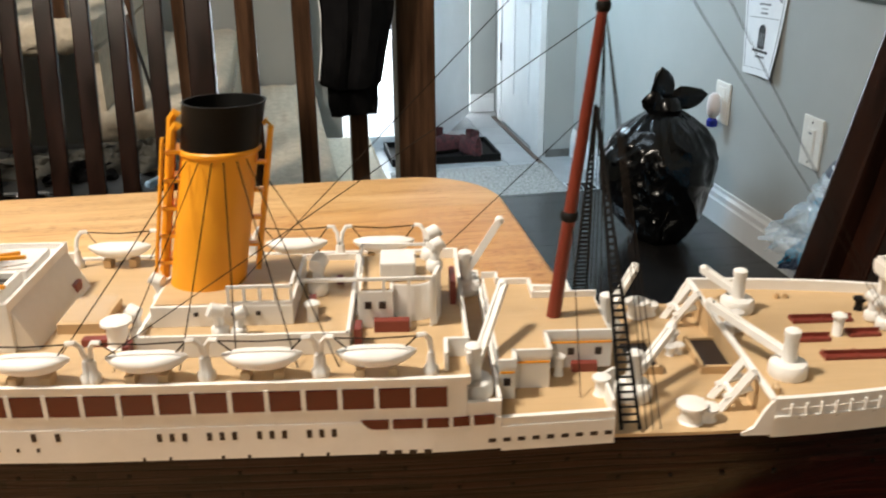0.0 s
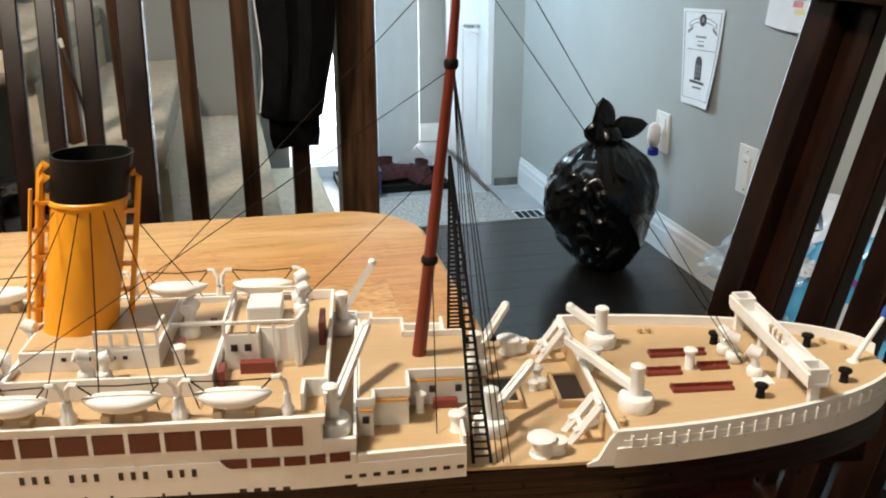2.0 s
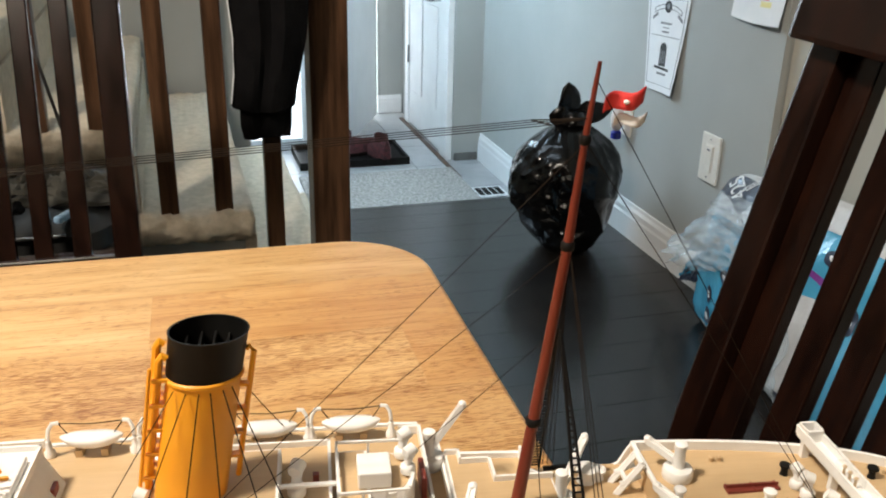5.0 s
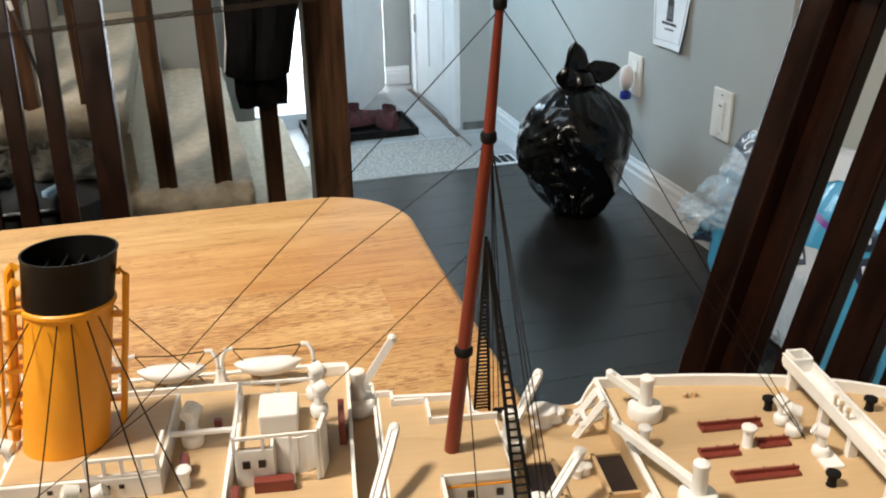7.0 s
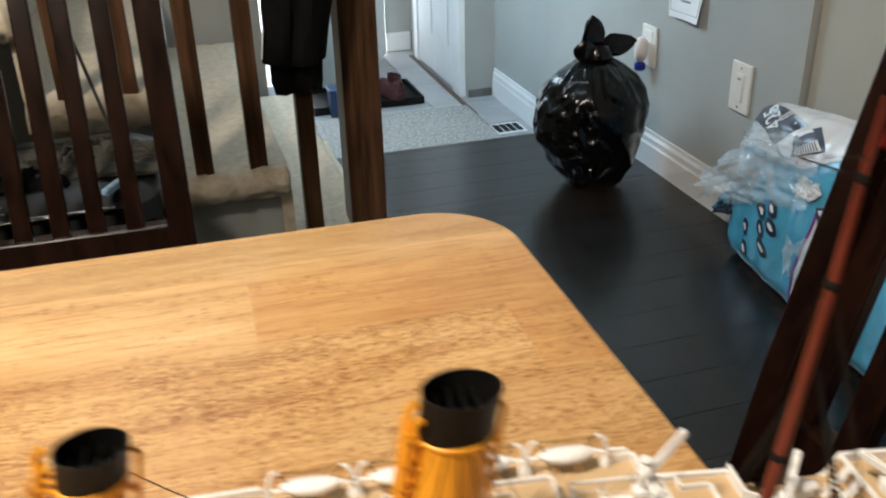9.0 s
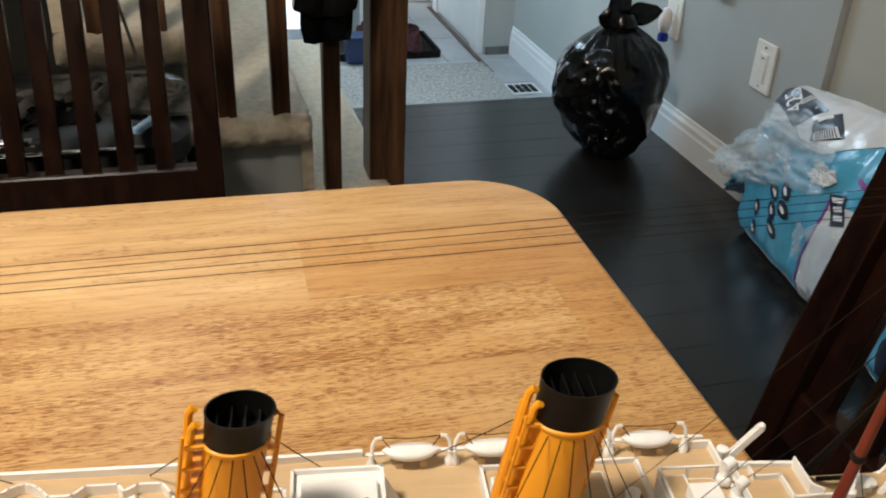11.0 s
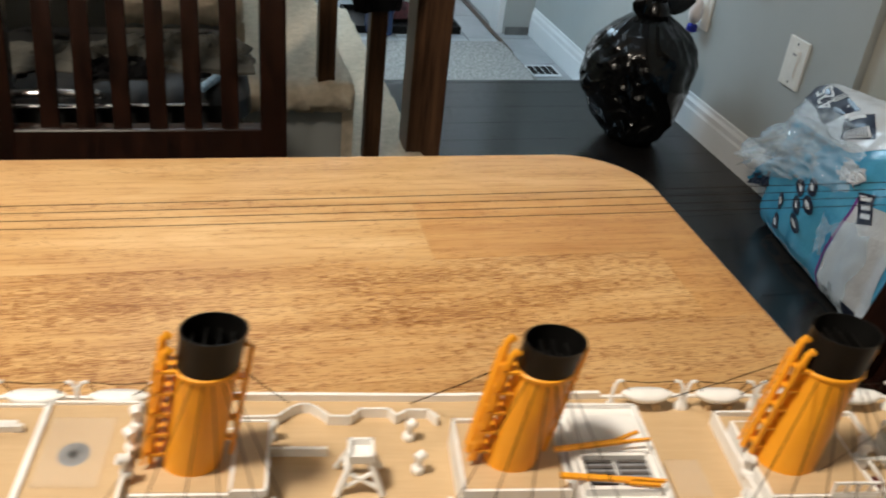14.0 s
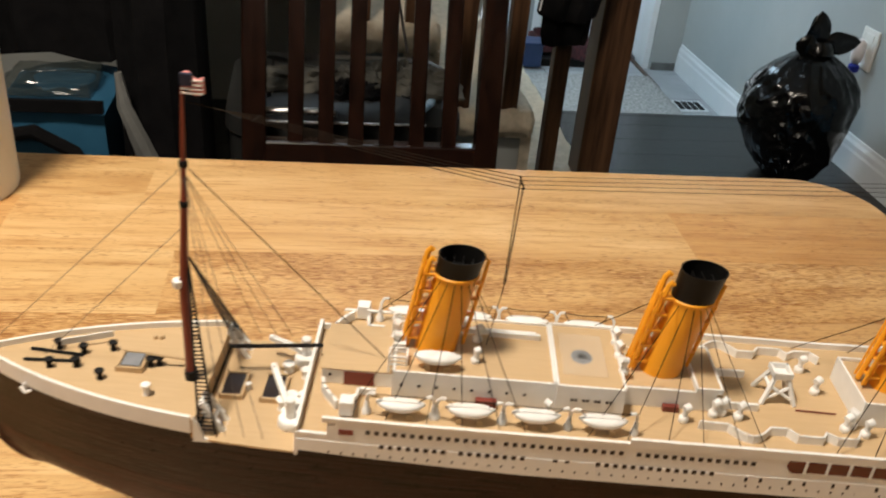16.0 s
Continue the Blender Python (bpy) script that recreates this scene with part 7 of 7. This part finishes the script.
crane(0.1828, -1, POOP_Z, (0.1665, SY + 0.0020, 0.8700), 0.0212)
crane(0.1828, 1, POOP_Z, (0.1735, SY + 0.0300, 0.8690), 0.0218)
crane(0.0918, -1, 0.8622, (0.1020, SY - 0.0080, 0.8825), 0.0335)
crane(0.0935, 1, 0.8622, (0.1045, SY + 0.0300, 0.8880), 0.0325)
crane(-0.3470, -1, WELL_Z, (-0.3585, SY + 0.0010, 0.8650), 0.0225)
crane(-0.3470, 1, WELL_Z, (-0.3640, SY + 0.0265, 0.8620), 0.0225)
crane(0.1385, 1, WELL_Z, (0.1512, SY + 0.0345, 0.8685), 0.0180)
crane(0.1385, -1, WELL_Z, (0.1530, SY - 0.0060, 0.8660), 0.0210)

# ---- small deck fittings ----
BOLL = Shape().lathe((0, 0, 0), [(0.0016, 0), (0.0013, 0.0008), (0.0012, 0.0030), (0.0021, 0.0036), (0.0021, 0.0044), (0.0014, 0.0047)], 12).mesh("bollard", FBLACK, True)
for x, y in ((0.2222, 0.0185), (0.2228, -0.0192), (0.2530, 0.0128), (0.2530, -0.0128)):
    repeat("bollard", BOLL, ship, Matrix.Translation((x, SY + y, POOP_Z + sheer(x))), "black capstan")
for x, y in ((-0.4580, 0.0070), (-0.4570, -0.0070), (-0.4460, 0.0050), (-0.4460, -0.0050), (-0.4340, 0.0090), (-0.4330, -0.0120), (-0.4105, 0.0010), (-0.4140, -0.0005)):
    repeat("bollard", BOLL, ship, Matrix.Translation((x, SY + y, FC_Z + sheer(x))), "black capstan")
for y in (-0.0040, 0.0040):
    chain = Shape()
    for k in range(22):
        chain.lathe((-0.4690 + 0.0011 * k, SY + y * (1 - 0.02 * k), FC_Z + sheer(-0.46 + 0.0012 * k) + 0.0001), [(0.0006, 0), (0.0010, 0.0005), (0.0010, 0.0009), (0.0005, 0.0013)], 6)
    part("anchor_chain", chain, FBLACK, ship, "black anchor chain")
CLEAT = Shape().lathe((0, 0, 0), [(0.0010, 0), (0.0009, 0.0014), (0.0011, 0.0018), (0.0006, 0.0022)], 8).mesh("bitt", DECK, True)
for x, y in ((0.1990, 0.0295), (0.2020, 0.0295), (0.2440, 0.0215), (0.2490, 0.0195), (0.2640, 0.0090), (0.2590, 0.0140), (0.1760, -0.0310), (0.1765, -0.0290), (-0.4180, 0.0200), (-0.4150, 0.0205), (-0.4000, 0.0240)):
    if x > 0.1745 or x < -0.386:
        z = (POOP_Z if x > 0 else FC_Z) + sheer(x)
        repeat("bitt", CLEAT, ship, Matrix.Translation((x, SY + y, z)), "tan mooring bitt")


def bench(x0, x1, y):
    s = Shape().box(x0, x1, SY + y - 0.0022, SY + y + 0.0022, POOP_Z + sheer(x0), POOP_Z + sheer(x0) + 0.0012)
    b = part("deck_bench", s, RED, ship, "dark red deck bench", bevel=0.0002)
    part("bench_back", Shape().box(x0, x1, SY + y - 0.0002, SY + y + 0.0002, POOP_Z + sheer(x0) + 0.0012, POOP_Z + sheer(x0) + 0.0024), RED, b)
    for x in (x0 + 0.0004, (x0 + x1) / 2, x1 - 0.0008):
        part("bench_end", Shape().box(x, x + 0.0004, SY + y - 0.0022, SY + y + 0.0022, POOP_Z + sheer(x0) + 0.0012, POOP_Z + sheer(x0) + 0.0016), RED, b)


for x0, x1, y in ((0.1970, 0.2165, 0.0119), (0.1920, 0.2040, -0.0006), (0.2106, 0.2205, 0.0014), (0.1970, 0.2167, -0.0122)):
    bench(x0, x1, y)


def hatch(x, y, w, d, z, label="tan hatch coaming with a dark cover"):
    h = part("hatch", Shape().wall([(x - w / 2, SY + y - d / 2), (x + w / 2, SY + y - d / 2), (x + w / 2, SY + y + d / 2), (x - w / 2, SY + y + d / 2), (x - w / 2, SY + y - d / 2)], z, z + 0.0026, 0.0012), DECK, ship, label)
    part("hatch_cover", Shape().box(x - w / 2 + 0.0006, x + w / 2 - 0.0006, SY + y - d / 2 + 0.0006, SY + y + d / 2 - 0.0006, z, z + 0.0018), DARK, h, "dark hatch cover")


hatch(0.1675, 0.0, 0.0100, 0.0185, WELL_Z)
hatch(0.1450, 0.0, 0.0100, 0.0170, WELL_Z)
hatch(-0.3765, 0.0, 0.0098, 0.0170, WELL_Z)
hatch(-0.3580, 0.0, 0.0098, 0.0180, WELL_Z)
hatch(-0.4220, 0.0, 0.0110, 0.0120, FC_Z + sheer(-0.422))
part("fc_boom", Shape().tube([(-0.4160, SY, FC_Z + 0.0070), (-0.3985, SY + 0.001, FC_Z + 0.0045)], 0.0008, 6), DECK, ship, "tan cargo boom", smooth=True)
part("well_boom", Shape().tube([(-0.3815, SY + 0.0125, 0.8655), (-0.3385, SY + 0.0170, 0.8670)], 0.0010, 6), FBLACK, ship, "black cargo boom", smooth=True)
part("well_boom", Shape().tube([(0.1365, SY + 0.0345, 0.8560), (0.1480, SY + 0.0345, 0.8560)], 0.0010, 6), FBLACK, ship, "black rail", smooth=True)


def cowl(x, y, z, size=1.0, turn=0.0):
    """A ventilator: a pipe whose wide mouth looks sideways."""
    m = Matrix.Translation((x, SY + y, z)) @ Matrix.Rotation(turn, 4, 'Z') @ Matrix.Scale(size, 4)
    s = Shape().lathe((0, 0, 0), [(0.0018, 0), (0.0020, 0.0004), (0.0020, 0.0020), (0.0016, 0.0025), (0.0012, 0.0027)], 12)
    s.tube([(0, 0, 0.0022), (0.0002, 0, 0.0040), (0.0008, 0, 0.0056)], [0.0012, 0.0011, 0.0013], 10)
    s.tube([(-0.0010, 0, 0.0060), (-0.0008, 0, 0.0060), (0.0018, 0, 0.0067), (0.0022, 0, 0.0068), (0.0016, 0, 0.0066)], [0.0010, 0.0015, 0.0017, 0.0015, 0.0009], 12)
    s.v = [tuple(m @ Vector(p)) for p in s.v]
    part("ventilator", s, SHIPWHITE, ship, "white cowl ventilator", smooth=True)


def stub(x, y, z, r=0.0015, h=0.0055):
    part("vent_post", Shape().lathe((x, SY + y, z), [(r * 1.2, 0), (r, 0.0005), (r, h - 0.0016), (r * 1.45, h - 0.0012), (r * 1.45, h - 0.0004), (r, h)], 10), SHIPWHITE, ship, "white mushroom vent", smooth=True)


for x, y, z, s_, t_ in ((-0.2735, 0.0120, H1, 1.0, 2.6), (-0.2680, 0.0060, H1, 1.1, 0.4), (-0.2690, -0.0100, H1, 1.0, 0.3), (-0.2960, 0.0150, H1, 1.0, 2.4), (-0.3035, 0.0050, H1, 1.1, 2.8), (-0.3030, -0.0040, H1, 1.1, 3.3),
                         (-0.2045, 0.0120, H1, 1.1, 1.9), (-0.2045, 0.0020, H1, 1.1, 2.2), (-0.2040, -0.0090, H1, 1.1, 3.4), (-0.1780, -0.0230, BOAT_Z, 1.1, 0.3), (-0.1640, -0.0180, BOAT_Z, 1.1, 0.4), (-0.1600, -0.0165, BOAT_Z, 1.1, 0.6),
                         (-0.1530, -0.0185, BOAT_Z, 1.1, 0.5), (-0.1140, 0.0200, BOAT_Z, 1.1, 0.3), (-0.1120, 0.0040, BOAT_Z, 1.1, 0.6), (-0.1070, -0.0210, BOAT_Z, 1.1, 0.5), (-0.1030, -0.0180, BOAT_Z, 1.2, 2.5), (-0.0990, -0.0235, BOAT_Z, 1.1, 0.2),
                         (-0.1620, 0.0200, BOAT_Z, 1.0, 0.5), (-0.0900, 0.0200, BOAT_Z, 1.0, 0.5), (-0.0010, -0.0150, BOAT_Z, 1.2, 2.8), (0.0030, -0.0030, 0.8765, 1.2, 2.9), (0.0480, 0.0020, 0.8765, 1.5, 1.2), (0.0240, -0.0240, 0.8764, 1.2, 3.5),
                         (0.0290, -0.0245, 0.8764, 1.1, 0.2), (0.0815, 0.0075, 0.8846, 1.3, 0.4), (0.0825, -0.0010, 0.8846, 1.2, 0.5), (0.2225, 0.0105, POOP_Z + 0.001, 1.2, 2.0), (-0.2370, -0.0265, BOAT_Z, 1.0, 2.6), (0.2235, 0.0045, POOP_Z + 0.001, 1.3, 2.8), (0.2262, -0.0065, POOP_Z + 0.001, 1.3, 2.6)):
    cowl(x, y, z, s_, t_)
for x, y, z, r, h in ((0.2075, 0.0015, POOP_Z, 0.0016, 0.0078), (0.1580, 0.0080, WELL_Z, 0.0014, 0.0060), (0.1175, -0.0175, AFT_Z, 0.0013, 0.0065), (0.1225, 0.0180, AFT_Z, 0.0014, 0.0040), (0.1290, 0.0165, AFT_Z, 0.0016, 0.0055), (0.1275, -0.0290, AFT_Z, 0.0018, 0.0060), (-0.3495, -0.0180, WELL_Z, 0.0016, 0.0050), (-0.3460, -0.0130, WELL_Z, 0.0016, 0.0062), (-0.3440, -0.0060, WELL_Z, 0.0016, 0.0050), (-0.3455, 0.0110, WELL_Z, 0.0016, 0.0055), (0.1515, -0.0345, WELL_Z, 0.0030, 0.0060),
                       (0.1562, -0.0340, WELL_Z, 0.0022, 0.0045), (0.1520, 0.0310, WELL_Z, 0.0030, 0.0060), (0.1565, 0.0320, WELL_Z, 0.0022, 0.0045), (0.1745, 0.0040, POOP_Z - 0.004, 0.0016, 0.0085), (0.1775, 0.0070, POOP_Z, 0.0015, 0.0070),
                       (-0.4100, -0.0200, FC_Z, 0.0015, 0.0060), (-0.3700, -0.0005, WELL_Z, 0.0010, 0.0035), (-0.3540, 0.0150, WELL_Z, 0.0020, 0.0050), (-0.3520, -0.0120, WELL_Z, 0.0022, 0.0060), (-0.3490, -0.0080, WELL_Z, 0.0022, 0.0055), (0.1560, 0.0030, WELL_Z, 0.0013, 0.0035),
                       (0.1590, 0.0040, WELL_Z, 0.0013, 0.0035), (-0.0050, -0.0200, BOAT_Z, 0.0030, 0.0080), (0.0480, -0.0160, BOAT_Z + 0.004, 0.0015, 0.0060)):
    stub(x, y, z, r, h)
for x0, x1, y0, y1, z0, z1 in ((-0.2680, -0.2590, -0.0255, -0.0230, BOAT_Z, BOAT_Z + 0.0040), (-0.1860, -0.1790, -0.0180, -0.0155, BOAT_Z, BOAT_Z + 0.0030), (-0.0150, -0.0070, -0.0210, -0.0180, BOAT_Z, BOAT_Z + 0.0022),
                               (-0.0290, -0.0270, 0.0120, 0.0170, BOAT_Z, BOAT_Z + 0.0045), (0.0600, 0.0620, -0.0260, -0.0200, BOAT_Z, BOAT_Z + 0.0060), (0.0000, 0.0018, -0.0330, -0.0285, BOAT_Z, BOAT_Z + 0.0060), (0.0650, 0.0750, -0.0165, -0.0137, BOAT_Z, BOAT_Z + 0.0035),
                               (0.0872, 0.0890, 0.0010, 0.0130, BOAT_Z, BOAT_Z + 0.0075), (0.0465, 0.0485, -0.0130, -0.0080, 0.8764, 0.8810), (0.1215, 0.1290, -0.0165, -0.0142, AFT_Z, AFT_Z + 0.0028), (0.0530, 0.0550, 0.0080, 0.0100, 0.8764, 0.8790)):
    part("deck_locker", Shape().box(x0, x1, SY + y0, SY + y1, z0, z1), RED, ship, "dark red deck locker", bevel=0.0002)
# white ladder-like rail box aft of the fourth funnel
rail_box = part("open_rail", Shape().wall([(0.0255, SY - 0.0180), (0.0428, SY - 0.0180), (0.0428, SY - 0.0080)], 0.8826, 0.8836, 0.0008), SHIPWHITE, ship, "white open railing")
part("top_bar", Shape().wall([(0.0255, SY - 0.0180), (0.0428, SY - 0.0180), (0.0428, SY - 0.0080)], 0.8876, 0.8884, 0.0008), SHIPWHITE, rail_box)
for k in range(5):
    part("post", Shape().box(0.0252 + 0.0043 * k, 0.0260 + 0.0043 * k, SY - 0.0184, SY - 0.0176, 0.8828, 0.8882), SHIPWHITE, rail_box)
part("cross_beam", Shape().box(0.0400, 0.0640, SY - 0.0012, SY + 0.0004, 0.8812, 0.8822), SHIPWHITE, ship, bevel=0.0002)
# docking bridge across the poop: a gallery on posts with a clear wheelhouse
DB0, DB1, DBY, DBZ = 0.2316, 0.2380, 0.0300, 0.8668
db = part("docking_bridge", Shape().box(DB0, DB1, SY - DBY, SY + DBY, DBZ, DBZ + 0.0012), SHIPWHITE, ship, "white docking bridge on posts", bevel=0.0002)
for x in (DB0, DB1):
    part("bridge_side", Shape().wall([(x, SY - DBY), (x, SY + DBY)], DBZ + 0.0012, DBZ + 0.0040, 0.0006), SHIPWHITE, db)
    part("handrail", Shape().wall([(x, SY - DBY), (x, SY + DBY)], DBZ + 0.0040, DBZ + 0.0046, 0.0009), SHIPWHITE, db)
for y in (-DBY + 0.0006, -0.0235, 0.0235, DBY - 0.0006):
    part("bridge_wing", Shape().box(DB0 + 0.0002, DB1 - 0.0002, SY + y - 0.0005, SY + y + 0.0005, DBZ + 0.0012, DBZ + 0.0060), SHIPWHITE, db, bevel=0.0002)
for side in (-1, 1):
    part("wing_screen", Shape().wall([(DB0 + 0.0003, SY + side * 0.0240), (DB0 + 0.0003, SY + side * (DBY - 0.001))], DBZ + 0.0046, DBZ + 0.0060, 0.0007), SHIPWHITE, db)
    part("wing_screen", Shape().wall([(DB1 - 0.0003, SY + side * 0.0240), (DB1 - 0.0003, SY + side * (DBY - 0.001))], DBZ + 0.0046, DBZ + 0.0060, 0.0007), SHIPWHITE, db)
for y in (-0.0280, -0.0080, 0.0080, 0.0280):
    part("post", Shape().box(DB0 + 0.0018, DB1 - 0.0018, SY + y - 0.0011, SY + y + 0.0011, POOP_Z + 0.0002, DBZ), SHIPWHITE, db)
part("clear_cover", Shape().box(DB0 + 0.0008, DB1 - 0.0008, SY - 0.0060, SY + 0.0060, DBZ + 0.0014, DBZ + 0.0062), CLEAR, db, "clear plastic wheelhouse", bevel=0.0004)
for y in (-0.0034, 0.0002, 0.0036):
    part("wheel_post", Shape().lathe((DB0 + 0.0032, SY + y, DBZ + 0.0012), [(0.0007, 0.0), (0.0005, 0.0010), (0.0005, 0.0030), (0.0009, 0.0036), (0.0004, 0.0042)], 8), DECK, db, "tan steering post", smooth=True)
staff = part("stern_staff", Shape().tube([(0.2630, SY, POOP_Z + 0.0015), (0.2725, SY + 0.0025, 0.8735)], [0.0011, 0.0008], 8), SHIPWHITE, ship, "white flag staff", smooth=True)
part("flag_roll", Shape().tube([(0.2725, SY + 0.0025, 0.8735), (0.2738, SY + 0.0028, 0.8755), (0.2755, SY + 0.0032, 0.8785)], [0.0012, 0.0017, 0.0012], 8), BLUECLOTH, staff, "blue furled flag", smooth=True)
part("staff_foot", Shape().lathe((0.2630, SY, POOP_Z + 0.0004), [(0.0024, 0), (0.0022, 0.0008), (0.0012, 0.0016)], 10), SHIPWHITE, staff, smooth=True)
# bridge wings and cabs
for side in (-1, 1):
    cy = SY + side * 0.0355
    part("bridge_cab", Shape().box(-0.3245, -0.3185, cy - 0.0030, cy + 0.0030, BOAT_Z + 0.0008, 0.8800), SHIPWHITE, ship, "white bridge wing cab", bevel=0.0005)
    part("cab_post", Shape().box(-0.3195, -0.3180, cy - side * 0.0036 - 0.0008, cy - side * 0.0036 + 0.0008, BOAT_Z, 0.8790), SHIPWHITE, ship)
    line_ = [(-0.3335, SY + side * 0.0190), (-0.3330, SY + side * 0.0225), (-0.3312, SY + side * 0.0262), (-0.3285, SY + side * 0.0300), (-0.3262, SY + side * 0.0330)]
    part("wing_screen", Shape().wall(line_, BOAT_Z, BOAT_Z + 0.0045, 0.0014), SHIPWHITE, ship, "white curved wing screen")
    part("wing_rail", Shape().wall([(-0.3188, SY + side * 0.0330), (-0.3180, SY + side * 0.0235), (-0.3110, SY + side * 0.0235)], BOAT_Z + 0.0010, BOAT_Z + 0.0042, 0.0011), SHIPWHITE, ship)
    part("side_opening", Shape().box(-0.3240, -0.3180, SY + side * (plan(-0.321) + 0.0004) - 0.0004, SY + side * (plan(-0.321) + 0.0004) + 0.0004, 0.8650, 0.8675), RED, ship, "dark red opening")
    # open box railings where the bridge meets the house
    bx0, bx1, by0, by1 = -0.3060, -0.2985, SY + side * 0.0100, SY + side * 0.0165
    for z in (0.8846, 0.8866, 0.8885):
        part("railing_hoop", Shape().wall([(bx0, by0), (bx1, by0), (bx1, by1), (bx0, by1), (bx0, by0)], z, z + 0.0006, 0.0006), SHIPWHITE, ship, "white open box railing")
    for x, y in ((bx0, by0), (bx1, by0), (bx1, by1), (bx0, by1)):
        part("railing_post", Shape().box(x - 0.0004, x + 0.0004, y - 0.0004, y + 0.0004, 0.8805, 0.8890), SHIPWHITE, ship)
part("wheel_box", Shape().box(-0.3050, -0.2995, SY - 0.0070, SY + 0.0030, 0.8801, 0.8890), SHIPWHITE, ship, "white box at the bridge", bevel=0.0004)

# ribs and ledge outside the poop bulwark
rib = Shape().box(-0.0003, 0.0003, -0.0002, 0.0002, 0.0, 0.0024).mesh("rib", SHIPWHITE)
hole = Shape().box(-0.00035, 0.00035, -0.0003, 0.0003, 0.0, 0.0005).mesh("scupper", INK)
for side in (-1, 1):
    rings = [[Vector((x, SY + side * (plan(x) + o), 0.8580 + sheer(x) + z)) for o, z in ((0.0003, 0), (0.0007, 0.0), (0.0007, 0.0005), (0.0003, 0.0005))] for x in stations(0.1740, 0.2690, 30)]
    part("bulwark_ledge", Shape().rings(rings), SHIPWHITE, ship, "white ledge along the bulwark")
    for k in range(17):
        x = 0.1765 + 0.0054 * k
        on_side("rib", rib, x, 0.8586 + sheer(x), side, out=0.0003)
        if k % 2 == 0:
            on_side("scupper", hole, x + 0.0026, 0.8550 + sheer(x), side, "small drain hole", 0.0001)
part("deck_plate", Shape().box(0.2245, 0.2305, SY - 0.0130, SY - 0.0050, POOP_Z + 0.0003, POOP_Z + 0.0016), SHIPWHITE, ship, "white square plate", bevel=0.0003)
part("breakwater", Shape().wall([(-0.4560, SY + 0.0060), (-0.4360, SY + 0.0155)], FC_Z + 0.003, FC_Z + 0.0062, 0.0007), SHIPWHITE, ship, "thin white breakwater")
part("hatch_glass", Shape().box(-0.4262, -0.4178, SY - 0.0046, SY + 0.0046, FC_Z + sheer(-0.422) + 0.0019, FC_Z + sheer(-0.422) + 0.0027), INK, ship, "grey hatch glass", bevel=0.0002)

# stand under the keel
for x in (-0.28, 0.08):
    st = Shape().box(x - 0.02, x + 0.02, SY - 0.03, SY + 0.03, 0.7515, 0.757).box(x - 0.006, x + 0.006, SY - 0.006, SY + 0.006, 0.757, 0.7795)
    solid("display_stand", st, FBLACK, "small black stand under the ship's keel", "stand", "ship stands", bevel=0.001)

# ---- floor pieces, last: planks and entry tiles ----
rnd = random.Random(5)
v = 0.2
row = 0
while v < STEP_V - 0.03:
    w = min(0.124, STEP_V - 0.021 - v)
    u = -1.0 - rnd.uniform(0, 0.8)
    while u < WALL_U - 0.02:
        l = 1.2
        u1 = min(u + l, WALL_U - 0.003)
        o = new("plank", Shape().box(u + 0.0003, u1 - 0.0003, v + 0.0003, v + w - 0.0003, -0.0118, 0.0).mesh("plank", PLANK))
        o.parent = floor_sheet
        u += l
    v += 0.125
    row += 1
tile_mesh = Shape().box(0.002, 0.328, 0.002, 0.328, 0.0, 0.0055).mesh("tile", TILE, False, 0.001)
for i in range(4):
    for j in range(6):
        o = new("tile", tile_mesh)
        o.parent = entry_floor
        o.matrix_basis = Matrix.Translation((0.31 + 0.33 * i - 0.2, STEP_V + 0.33 * j, ENTRY_Z - 0.006))
